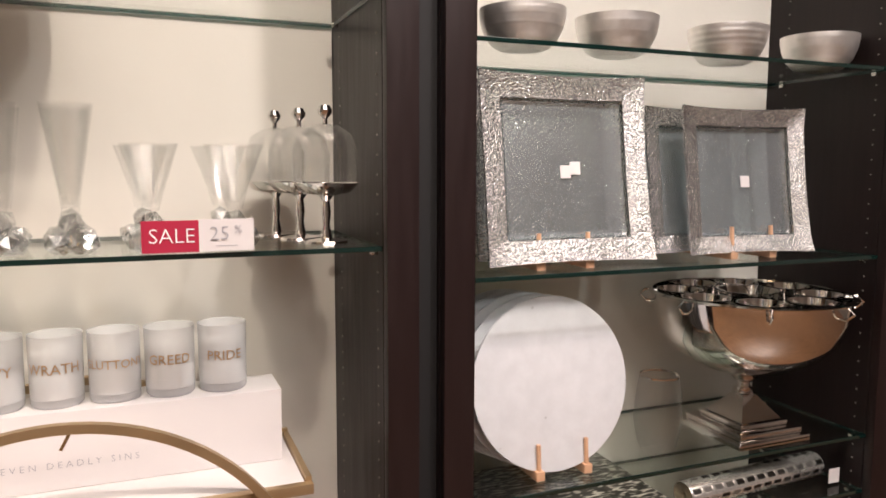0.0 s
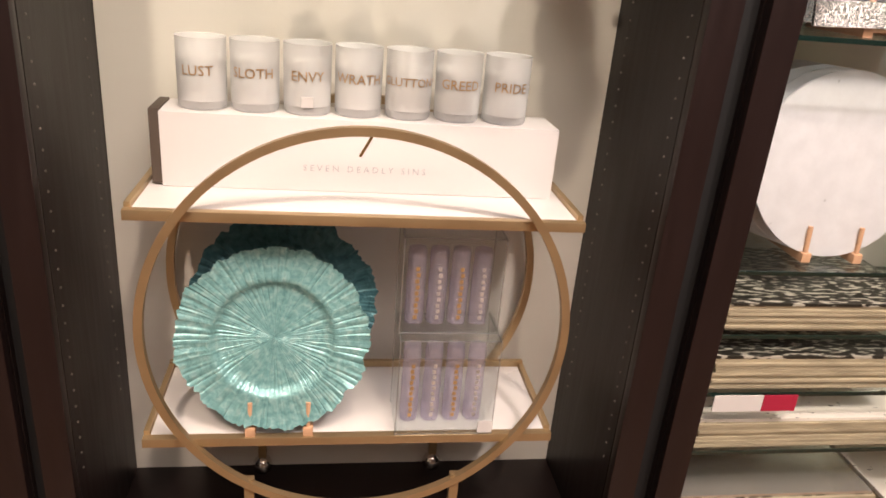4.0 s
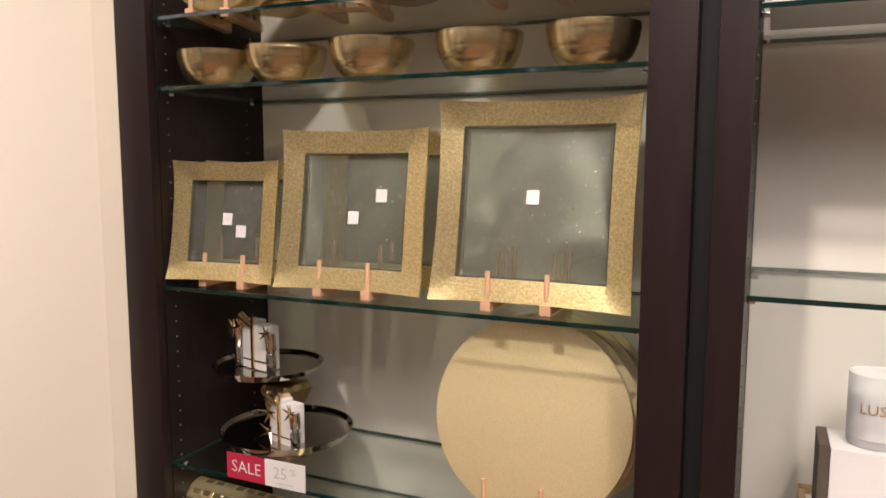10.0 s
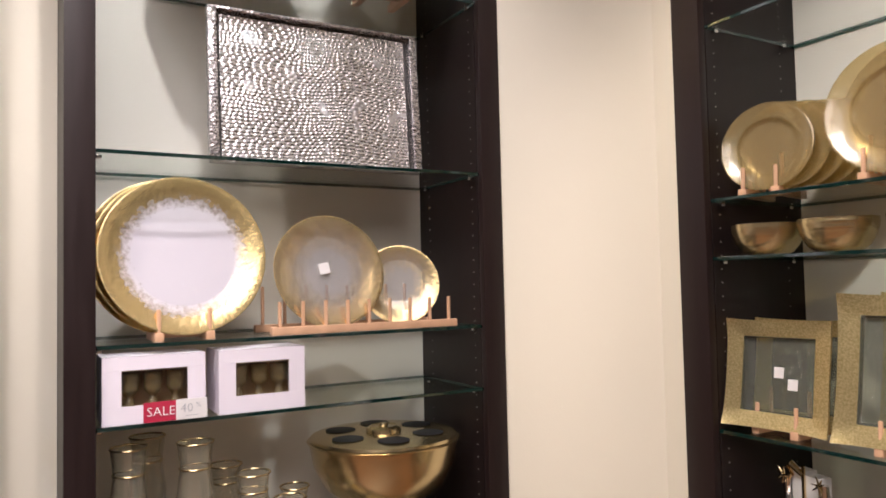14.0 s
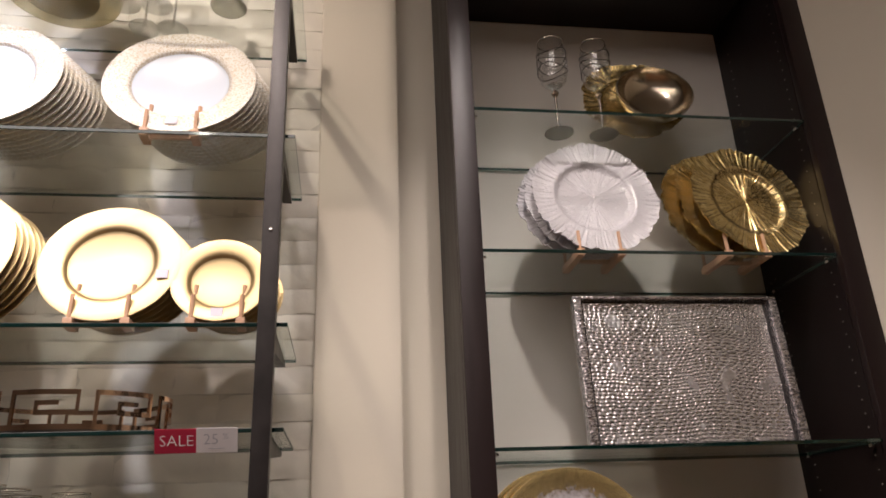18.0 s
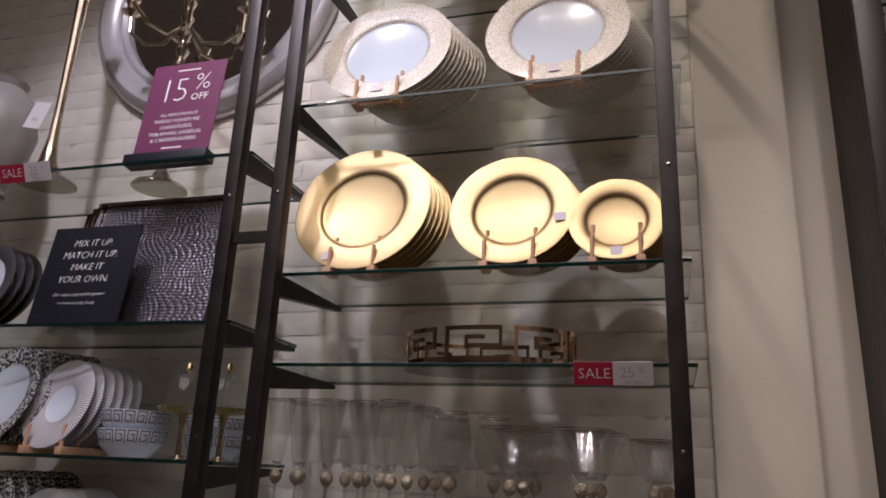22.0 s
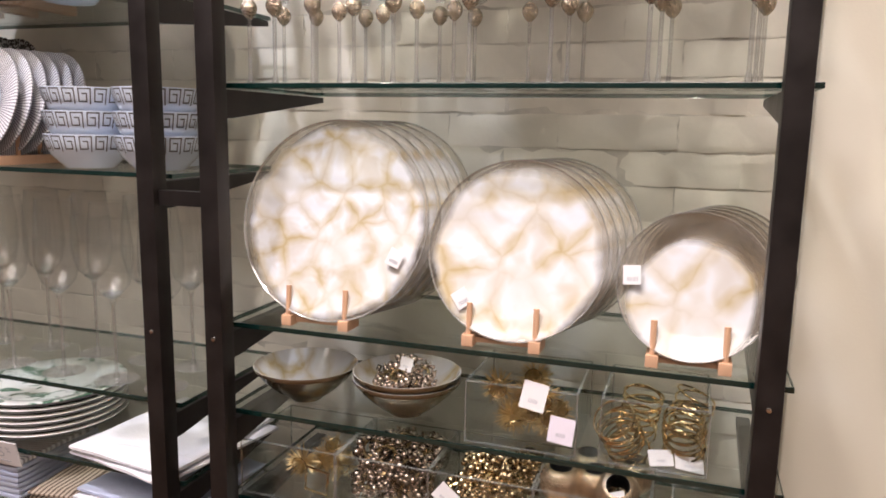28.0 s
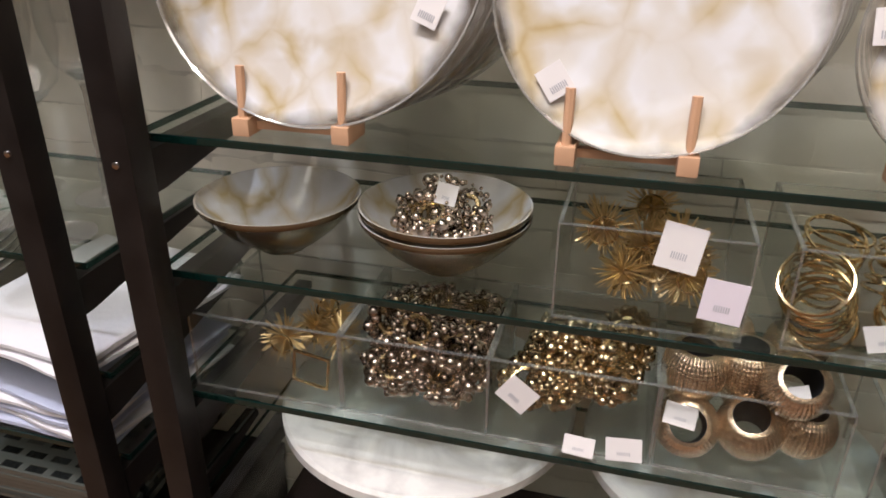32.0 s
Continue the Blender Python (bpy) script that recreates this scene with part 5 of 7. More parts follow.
for k in range(5):
    t = thing("charger_plate", "round white glitter charger plate with a dark edge", "plate", leaning("A", 0.732 - 0.012 * k, 0.078 + 0.026 * k, 0.876, 0.168, 9), "white charger plates")
    part("face", lathe([(0, 0.0092), (0.157, 0.0095), (0.1675, 0.008), (0.168, 0.005), (0.166, 0.004)], 72), WHITESPARK, t)
    part("underside", lathe([(0.1655, 0.0038), (0.162, 0.0), (0, 0.0)], 72), CHARCOAL, t, "charcoal underside")
plate_rack("A", 0.742, 0.060, 0.868, 0.16)
tum = thing("stemless_glass", "clear stemless tumbler on a glass shelf", "glass", at("A", 0.985, 0.10, 0.868))
part("bowl", lathe([(0, 0), (0.028, 0), (0.040, 0.02), (0.050, 0.07), (0.046, 0.13), (0.040, 0.165), (0.0385, 0.165), (0.0445, 0.13), (0.0485, 0.07), (0.039, 0.024), (0, 0.008)], 36), CLEAR, tum, "clear glass")
part("rim_band", lathe([(0.0405, 0.163), (0.0407, 0.1665), (0.038, 0.1665), (0.038, 0.163)], 36), SILVER, tum, "silver rim")

pb = thing("punch_bowl", "polished silver punch bowl with cups on a square pedestal", "punch bowl", at("A", 1.245, 0.135, 0.868))
part("plinth", join(boxm(-0.098, -0.098, 0, 0.098, 0.098, 0.014, bevel=0.003), boxm(-0.086, -0.086, 0.0142, 0.086, 0.086, 0.028, bevel=0.004), boxm(-0.066, -0.066, 0.0282, 0.066, 0.066, 0.040, bevel=0.005)), SILVER, pb)
cone = bmesh.new()
bmesh.ops.create_cone(cone, cap_ends=True, segments=4, radius1=0.078, radius2=0.024, depth=0.048, matrix=pose(0, 0, 0.0645, 0, 0, 45))
part("pedestal", cone, SILVER, pb, smooth=False)
part("neck", lathe([(0.016, 0.0885), (0.024, 0.092), (0.021, 0.100), (0.013, 0.106), (0.012, 0.114), (0.024, 0.121), (0.028, 0.126), (0.019, 0.131), (0.030, 0.138), (0.020, 0.142)], 28), SILVER, pb)
part("bowl", lathe([(0, 0.138), (0.05, 0.141), (0.105, 0.156), (0.152, 0.184), (0.184, 0.222), (0.201, 0.268), (0.206, 0.312), (0.216, 0.316), (0.203, 0.318), (0.197, 0.268), (0.178, 0.225), (0.148, 0.19), (0.10, 0.162), (0, 0.150)], 72), SILVER, pb)
for k in range(8):
    a = 2 * math.pi * k / 8 + 0.2
    cup = part("cup", lathe([(0, 0.262), (0.03, 0.266), (0.046, 0.29), (0.050, 0.318), (0.048, 0.318), (0.043, 0.29), (0, 0.27)], 24), SILVER, pb, "small silver punch cup", m=pose(0.145 * math.cos(a), 0.145 * math.sin(a), 0))
    part("handle", tube([(0.048 * math.cos(a) * q + (0.03 * math.cos(a)) * w, 0.048 * math.sin(a) * q + 0.03 * math.sin(a) * w, z) for q, w, z in ((1, 0, 0.312), (1, 0.9, 0.316), (1, 1.3, 0.303), (1, 0.8, 0.290), (0.95, 0, 0.288))], 0.003, 8), SILVER, cup)
part("middle_cup", lathe([(0, 0.262), (0.04, 0.266), (0.062, 0.30), (0.066, 0.322), (0.063, 0.322), (0.057, 0.30), (0, 0.272)], 28), SILVER, pb)


def mat_stack(wall, u0, u1, d0, d1, z, n, t, top, edge, label, category="placemats", jitter=0.006, seed=1):
    """A pile of placemats, every sheet a piece of its own."""
    s = thing("placemat_stack", label, category, at(wall, (u0 + u1) / 2, d0, z), "piles of placemats")
    rng = random.Random(seed)
    w, dp = u1 - u0, d1 - d0
    for k in range(n):
        dx, dy = rng.uniform(-jitter, jitter), rng.uniform(0, jitter)
        part("placemat", moved(boxm(-w / 2, 0, k * t + 0.0003, w / 2, dp, k * t + t - 0.0006, bevel=0.0006), pose(dx, dy, 0)), top if k == n - 1 else edge, s, smooth=False)
    return s


mat_stack("A", 0.545, 0.965, 0.03, 0.30, 0.740, 9, 0.0065, DASHED, CREAMEDGE, "pile of black and silver woven placemats on a glass shelf", seed=2)
mat_stack("A", 0.545, 0.955, 0.03, 0.30, 0.615, 10, 0.0072, DASHED, CREAMEDGE, "pile of dark woven placemats on a glass shelf", seed=3)
mat_stack("A", 0.545, 1.060, 0.03, 0.30, 0.480, 8, 0.0080, SPECKLE, CREAMEDGE, "pile of speckled hide placemats on a glass shelf", seed=4)
mat_stack("A", 0.560, 1.000, 0.04, 0.31, 0.2, 14, 0.0105, SILVERDASH, CREAMEDGE, "tall pile of silver placemats at the cabinet's foot", seed=5)
mat_stack("A", 1.070, 1.450, 0.04, 0.31, 0.2, 9, 0.0105, SPECKLE, CREAMEDGE, "pile of speckled placemats at the cabinet's foot", seed=6)
tagged(part("sale_sign", boxm(-0.05, 0, 0, 0.05, 0.002, 0.035), CARD, None, smooth=False, m=at("A", 0.60, 0.012, 0.578)), "white and crimson price card under a shelf edge", "sign", "crimson sale signs")
tagged(part("sale_sign", boxm(-0.035, 0, 0, 0.035, 0.002, 0.035), REDTAG, None, smooth=False, m=at("A", 0.686, 0.012, 0.578)), "crimson price card under a shelf edge", "sign", "crimson sale signs")


def spiral_roll(r, length, turns=4.5, t=0.0024):
    """A strip wound into a spiral, extruded along z."""
    b = bmesh.new()
    n = 110
    rows = []
    for i in range(n + 1):
        q = i / n
        a = 2 * math.pi * turns * q
        rr = r * (0.18 + 0.70 * q)
        rows.append([b.verts.new((k * math.cos(a), k * math.sin(a), z)) for k, z in ((rr, 0), (rr + t, 0), (rr + t, length), (rr, length))])
    for a, c in zip(rows, rows[1:]):
        for k in range(4):
            b.faces.new((a[k], a[(k + 1) % 4], c[(k + 1) % 4], c[k]))
    b.faces.new(rows[0])
    b.faces.new(rows[-1])
    bmesh.ops.recalc_face_normals(b, faces=b.faces)
    return b


def table_runner(wall, u, d, z, length, r, label, material, turn=0):
    """A rolled table runner lying along the shelf, with its spiral end."""
    t = thing("rolled_runner", label, "table runner", at(wall, u, d, z, 0, 0, turn), "rolled table runners")
    bm = lathe([(0.93 * r, 0), (r - 0.001, 0), (r, 0.002), (r, length - 0.002), (r - 0.001, length), (0.93 * r, length), (0.93 * r, 0)], 30, lambda a, q: (1 + 0.025 * math.sin(3 * a) + 0.012 * math.sin(7 * a), 0))
    part("outer_roll", moved(bm, pose(0, 0, r, 0, 90, 0)), material, t)
    part("inner_winding", moved(spiral_roll(r, length - 0.004), pose(0.002, 0, r, 0, 90, 0)), CREAMEDGE, t, "cream spiral winding", smooth=False)
    return t


table_runner("A", 1.045, 0.085, 0.740, 0.40, 0.030, "rolled silver cutwork table runner on a glass shelf", SILVERDASH, 4)
table_runner("A", 1.035, 0.075, 0.615, 0.40, 0.032, "rolled silver speckled table runner on a glass shelf", SILVERDASH, 3)
tagged(part("price_label", boxm(-0.016, 0, 0, 0.016, 0.0008, 0.034), CARD, None, smooth=False, m=at("A", 1.447, 0.058, 0.745)), "white price label on a rolled runner", "label")
mat_stack("A", 1.08, 1.40, 0.03, 0.28, 0.480, 4, 0.010, SPECKLE, BRASS, "flat speckled tray pile with brass edges on a glass shelf", "tray", seed=8)

# ---- cabinet of gilded ware ----
for k in range(4):
    t = thing("charger_plate", "round gold hide-textured charger plate", "plate", leaning("A", -0.930 + 0.010 * k, 0.072 + 0.026 * k, 0.896, 0.178, 9), "gold charger plates")
    part("face", lathe([(0, 0.0092), (0.168, 0.0095), (0.177, 0.008), (0.178, 0.005)], 72), GOLDFOIL, t)
    part("underside", lathe([(0.1778, 0.0045), (0.174, 0.0), (0, 0.0)], 72), CHARCOAL, t, "charcoal underside")
plate_rack("A", -0.952, 0.055, 0.893, 0.15)
square_plate("A", -1.565, 0.062, 1.275, 0.243, "small square seeded glass plate with a gold leaf rim", "gold square plates", GOLDLEAF, 9, 6, ((-0.02, 0.05), (0.25, -0.15)), rim=0.155)
square_plate("A", -1.535, 0.125, 1.275, 0.243, "small square glass plate with a gold rim behind another", "gold square plates", GOLDLEAF, 9, 6)
square_plate("A", -1.275, 0.068, 1.275, 0.302, "square seeded glass plate with a gold leaf rim", "gold square plates", GOLDLEAF, 9, 3, ((-0.02, -0.08), (0.35, 0.2)), rim=0.14)
square_plate("A", -1.225, 0.140, 1.275, 0.302, "square glass plate with a gold rim behind another", "gold square plates", GOLDLEAF, 9, 3)
square_plate("A", -0.928, 0.068, 1.275, 0.348, "large square seeded glass plate with a broad gold leaf rim", "gold square plates", GOLDLEAF, 9, 0, ((-0.02, 0.06),), rim=0.12)
for u in (-1.560, -1.282, -0.945):
    plate_rack("A", u, 0.045, 1.266, 0.16, 0.095 if u < -1.5 else 0.104, slots=3)
for u, r in ((-1.592, 0.077), (-1.425, 0.077), (-1.238, 0.078), (-1.030, 0.075), (-0.836, 0.075)):
    b = part("serving_bowl", ribbed_bowl(r, 0.070, int(-u * 1000)), BOWLBRASS, None, m=at("A", u, 0.095, 1.662))
    tagged(b, "ribbed brass bowl on a glass shelf", "bowl", "ribbed brass bowls")
for u, d, r, n, turn in ((-1.590, 0.09, 0.104, 5, 16), (-1.300, 0.09, 0.137, 5, 10), (-0.965, 0.085, 0.172, 4, 4)):
    for k in range(n):
        plate("glass_plate", "gold washed glass plate standing in a wooden rack", leaning("A", u + 0.022 * k, d + 0.030 * k, 1.806, r, 10, turn), washed_rim(r, r * 0.62), GOLDGLASS, "gold washed glass plates", [(0, 0.0005), (r * 0.4, 0.0), (r * 0.62 - 0.004, 0.0015), (r * 0.62 + 0.001, 0.006)], AMBERGLASS)
    plate_rack("A", u, d - 0.025, 1.797, 0.18, r * 0.7, slots=4, turn=turn)

tier = thing("tiered_stand", "two-tier dark mirrored serving stand with gilt stem", "serving stand", at("A", -1.500, 0.172, 0.893))
part("foot", lathe([(0, 0), (0.06, 0), (0.055, 0.006), (0.018, 0.014), (0.014, 0.036)], 28), BRASS, tier)
part("lower_tray", lathe([(0, 0.036), (0.136, 0.040), (0.143, 0.055), (0.140, 0.055), (0.133, 0.046), (0, 0.043)], 56), MIRRORTRAY, tier, "dark mirrored round tray")
part("stem", lathe([(0.010, 0.043), (0.010, 0.07), (0.026, 0.085), (0.040, 0.12), (0.052, 0.145), (0.045, 0.155), (0.015, 0.160), (0.012, 0.175)], 24, lambda a, r: (1 + 0.12 * math.sin(5 * a) + 0.05 * math.sin(11 * a), 0)), BRASS, tier, "gnarled brass stem")
part("upper_tray", lathe([(0, 0.175), (0.111, 0.179), (0.118, 0.192), (0.115, 0.192), (0.108, 0.185), (0, 0.182)], 48), MIRRORTRAY, tier, "dark mirrored round tray", m=pose(-0.045, 0, 0))


def trinket(m, label, w, h, seed=0, tubes=True):
    """A white gift carton tied with a gilt ribbon, between shiny crackers with gold stars."""
    t = thing("napkin_ring_pack", label, "ornament", m, "boxed gilt ornaments")
    rng = random.Random(seed)
    for k, x in enumerate((-0.16, 0.16)):
        part("card_box", boxm((x - 0.145) * w, -0.018, 0, (x + 0.145) * w, 0.018, h * (0.86 - 0.06 * k), bevel=0.001), CARD, t, "white card box")
        part("dark_band", boxm((x - 0.146) * w, -0.0186, h * 0.14, (x + 0.146) * w, -0.0181, h * 0.17), INKBLACK, t, "thin dark printed band", smooth=False)
    part("ribbon", boxm(-0.028 * w, -0.024, 0, 0.040 * w, -0.0195, h * 0.97, bevel=0.001), GOLD, t, "gilt ribbon")
    part("bow", tube([(-0.02 * w, -0.021, h * 0.80), (-0.20 * w, -0.03, h * 0.98), (-0.32 * w, -0.026, h * 0.90), (-0.26 * w, -0.022, h * 0.74), (-0.30 * w, -0.026, h * 0.66)], [0.006, 0.008, 0.006, 0.005, 0.003], 8), GOLD, t, "curled gilt bow")
    for k, x in enumerate((-0.42, 0.42) if tubes else (0.40,)):
        part("cracker", lathe([(0.0, 0.0), (0.010, 0.0), (0.011, h * 0.30), (0.008, h * 0.36), (0.011, h * 0.42), (0.010, h * 0.72), (0.0, h * 0.72)], 14), SILVER, t, "shiny silver cracker", m=pose(x * w, -0.016, 0))
        for q in range(7):
            a = 2 * math.pi * q / 7 + rng.uniform(0, 0.5)
            part("star_ray", tube([(x * w, -0.028, h * 0.72), (x * w + 0.020 * math.cos(a), -0.032, h * 0.72 + 0.020 * math.sin(a))], [0.0035, 0.0008], 6), GOLD, t, "gold star ray")
    for q in range(9):
        a = 2 * math.pi * q / 9 + 0.3
        zc = h * (0.22 if q % 2 else 0.62)
        if not tubes:
            part("star_ray", tube([(-0.22 * w, -0.026, zc), (-0.22 * w + 0.030 * math.cos(a), -0.034, zc + 0.022 * math.sin(a))], [0.0045, 0.001], 6), GOLD, t, "gold star ray")
    return t


trinket(at("A", -1.548, 0.150, 1.0785, 0, 0, -14), "white tied gift cartons between silver crackers with gold stars", 0.128, 0.118, 1)
trinket(at("A", -1.462, 0.120, 0.9370, 0, 0, -14), "white gift cartons with gold star ornaments on a mirrored tray", 0.110, 0.105, 2, False)
sale_tag("A", -1.435, 0.010, 0.893, "crimson and white 25% sale card on a shelf edge", "25%", 0.185, 0.052)
sale_tag("A", -1.590, 0.010, 0.590, "crimson and white sale card under a shelf edge", "40%", 0.165, 0.056)
sale_tag("A", -0.815, 0.010, 0.636, "crimson and white 40% sale card on a shelf edge", "40%", 0.150, 0.052)
table_runner("A", -1.690, 0.095, 0.755, 0.40, 0.036, "rolled gold cutwork table runner on a glass shelf", GOLDCUT, -3)
table_runner("A", -1.690, 0.085, 0.642, 0.38, 0.036, "rolled gold metallic table runner on a glass shelf", GOLDCUT, -3)


def crumpled(name, label, category, m, sx, sy, sz, material, seed, group="", n=26):
    """A soft crumpled heap: a wrinkled sheet with folds."""
    bm = bmesh.new()
    vs = []
    for i in range(n + 1):
        row = []
        for j in range(n + 1):
            x, y = i / n - 0.5, j / n - 0.5
            e = min(1, 4.5 * (0.5 - max(abs(x), abs(y))))
            h = sz * max(0, e) * (0.55 + 0.9 * noise.noise(Vector((x * 5 + seed, y * 5, seed * 0.7)))) + 0.35 * sz * noise.noise(Vector((x * 14, y * 14 + seed, 3.1))) * e
            ang = 1 + 0.16 * noise.noise(Vector((x * 6, y * 6, seed)))
            row.append(bm.verts.new((x * sx * ang, y * sy * ang, max(0.001, h))))
        vs.append(row)
    for i in range(n):
        for j in range(n):
            bm.faces.new((vs[i][j], vs[i + 1][j], vs[i + 1][j + 1], vs[i][j + 1]))
    base = bmesh.ops.extrude_face_region(bm, geom=list(bm.faces))
    for v in base["geom"]:
        if isinstance(v, bmesh.types.BMVert):
            v.co.z = 0.0
    bmesh.ops.recalc_face_normals(bm, faces=bm.faces)
    ob = part(name, bm, material, None, m=m, auto=0.9)
    return tagged(ob, label, category, group)


coral = bmesh.new()
bmesh.ops.create_icosphere(coral, subdivisions=5, radius=1)
for v in coral.verts:
    p = v.co.copy()
    fold = 1 - abs(noise.noise(p * 3.1 + Vector((4, 1, 7)))) * 2.2
    fine = 1 - abs(noise.noise(p * 7.5)) * 2.0
    k = 0.78 + 0.22 * fold + 0.06 * fine
    v.co = Vector((p.x * 0.088 * k, p.y * 0.066 * k, max(0.0, 0.036 + p.z * 0.050 * k)))
tagged(part("coral_ornament", coral, CORALWHITE, None, m=at("A", -1.20, 0.115, 0.755), auto=1.0), "white and silver crinkled coral ornament", "ornament")
crumpled("linen_napkin", "crumpled brown linen napkin on a glass shelf", "napkin", at("A", -1.545, 0.12, 0.465), 0.33, 0.15, 0.038, BURLAP, 1.7)
for k in range(4):
    c = thing("coaster", "round white marble coaster in a tied pile", "coaster", at("A", -1.208, 0.105, 0.465 + 0.0165 * k), "tied marble coasters")
    part("stone_disc", lathe([(0, 0), (0.054, 0), (0.056, 0.002), (0.056, 0.013), (0.054, 0.0158), (0, 0.0158)], 40), MARBLE, c)
    if k == 3:
        for q in (25, 70):
            part("cord", moved(boxm(-0.054, -0.0015, 0.0158, 0.054, 0.0015, 0.0185), pose(0, 0, 0, 0, 0, q)), BRASS, c, "thin tied cord", smooth=False)
mat_stack("A", -1.130, -0.745, 0.03, 0.31, 0.465, 3, 0.006, COWHIDE, DARKMAT, "gold and white hide placemats on a glass shelf", seed=11)
mat_stack("A", -1.195, -0.745, 0.035, 0.33, 0.2, 18, 0.0085, DARKMAT, GOLDEDGE, "tall pile of gold placemats with a dark crocodile top", seed=12)
mat_stack("A", -1.675, -1.215, 0.040, 0.33, 0.2, 12, 0.0105, BROWNMAT, BROWNMAT, "pile of tan leatherette placemats at the cabinet's foot", seed=13)

# ---- tall cabinet ----
tr = thing("serving_tray", "embossed silver rectangular tray leaning on the back panel", "tray", leaning("B", 0.412, 0.115, 1.9005, 0.185, 4))
part("panel", croc_panel(0.480, 0.345, 3), CROCSILVER, tr, "embossed crocodile silver panel", auto=3.0)
part("back_sheet", boxm(-0.2495, -0.178, -0.004, 0.2495, 0.178, 0.0015), SILVERLEAF, tr, smooth=False)
# dark strips paint the shade where the panel meets the raised edges
part("crease", join(boxm(-0.2485, -0.174, 0.0016, -0.2410, 0.174, 0.0034), boxm(0.2410, -0.174, 0.0016, 0.2485, 0.174, 0.0034), boxm(-0.2408, 0.1730, 0.0016, 0.2408, 0.1775, 0.0030)), CREASE_SHADE, tr, "painted shade along the inner crease", smooth=False)
for dims in ((-0.270, -0.185, -0.004, 0.270, -0.1785, 0.024), (-0.270, 0.1785, -0.004, 0.270, 0.185, 0.024), (-0.270, -0.178, -0.004, -0.250, 0.178, 0.024), (0.250, -0.178, -0.004, 0.270, 0.178, 0.024)):
    part("edge", boxm(*dims, bevel=0.002), HAMMERED, tr, "raised hammered silver edge")
for k in range(3):
    reef("charger_plate", "pearl white reef-shaped charger plate with a ruffled edge", leaning("B", 0.220 - 0.012 * k, 0.065 + 0.03 * k, 2.361, 0.170, 11), 0.168, REEFWHITE, 7 + k, "white reef charger plates", 0.6)
for k in range(3):
    reef("charger_plate", "antique gold reef-shaped charger plate with a ruffled edge", leaning("B", 0.642 - 0.030 * k, 0.065 + 0.03 * k, 2.361, 0.170, 11, 6), 0.168, REEFGOLD, 17 + k, "gold reef charger plates", 0.8)
plate_rack("B", 0.205, 0.045, 2.353, 0.14)
plate_rack("B", 0.590, 0.045, 2.353, 0.14)
for u, d in ((0.158, 0.13), (0.285, 0.13)):
    t = stem_glass("wine_goblet", "clear wine goblet with gilt wavy bands on a gilt stem", at("B", u, d, 2.738), [(0.012, 0.004), (0.036, 0.03), (0.044, 0.075), (0.042, 0.12), (0.036, 0.16)], 0.135, 0.040, "gilt banded goblets", (0.010, 0.02), PEWTERGOLD, foot_mat=PEWTERDARK)
    for z, a in ((0.20, 0.1), (0.225, 1.7), (0.25, 3.0)):
        part("wavy_band", tube([((0.0425) * math.cos(q), 0.0425 * math.sin(q), z + 0.008 * math.sin(2 * q + a)) for q in [2 * math.pi * i / 28 for i in range(28)]], 0.0010, 6, True), INKBLACK, t, "thin dark wavy band")
gb = part("serving_bowl", ruffled(0.150, 31, scallop=0.05), REEFGOLD, None, m=leaning("B", 0.410, 0.16, 2.742, 0.150, 14, -6), auto=1.2)
tagged(gb, "antique gold ruffled serving bowl standing on edge", "bowl")
gb2 = part("serving_bowl", lathe(bowl_profile(0.108, 0.06, 0.35), 48), PEWTERGOLD, None, m=at("B", 0.440, 0.150, 2.846, 72, 0, -6))
tagged(gb2, "polished brass bowl leaning in a ruffled one", "bowl")
for k in range(3):
    t = plate("charger_plate", "white charger plate with a broad gold leaf rim", leaning("B", 0.082 - 0.012 * k, 0.055 + 0.028 * k, 1.514, 0.176, 11), [(0.110, 0.002), (0.125, 0.005), (0.150, 0.011), (0.172, 0.018), (0.176, 0.0175), (0.173, 0.013), (0.12, -0.002), (0, -0.005)], FADECHARGER, "gold rimmed white charger plates", [(0, 0.0), (0.06, 0.0003), (0.1101, 0.0022)], FADECHARGER, 72)
for k in range(2):
    plate("glass_plate", "clear glass plate with a gold washed rim", leaning("B", 0.412 + 0.02 * k, 0.055 + 0.035 * k, 1.514, 0.137, 11), [(0.085, 0.002), (0.11, 0.006), (0.133, 0.014), (0.137, 0.0135), (0.133, 0.009), (0.09, -0.002)], FADEGLASS, "gold rimmed glass plates", [(0, 0.0), (0.05, 0.0003), (0.0851, 0.0022)], FADEGLASS)
plate("glass_plate", "small clear glass plate with a gold washed rim", leaning("B", 0.610, 0.075, 1.514, 0.101, 11, -20), [(0.062, 0.002), (0.08, 0.005), (0.098, 0.012), (0.101, 0.0115), (0.098, 0.008), (0.066, -0.002)], FADESMALL, "gold rimmed glass plates", [(0, 0.0), (0.04, 0.0003), (0.0621, 0.0022)], FADESMALL)
tagged(part("price_label", boxm(-0.013, -0.013, 0.002, 0.013, 0.013, 0.003), CARD, None, smooth=False, m=leaning("B", 0.400, 0.048, 1.514, 0.145, 11) @ pose(0, 0, 0, 0, 0, 10)), "small white price sticker on a glass plate", "label")
plate_rack("B", 0.075, 0.035, 1.506, 0.13)
lr = thing("plate_stand", "long pale beech plate rack with upright pegs", "plate stand", at("B", 0.50, 0.03, 1.506), "wooden plate stands")
for y in (0.0, 0.14):
    part("rail", boxm(-0.24, y, 0, 0.24, y + 0.018, 0.018, bevel=0.0015), PEGWOOD, lr)
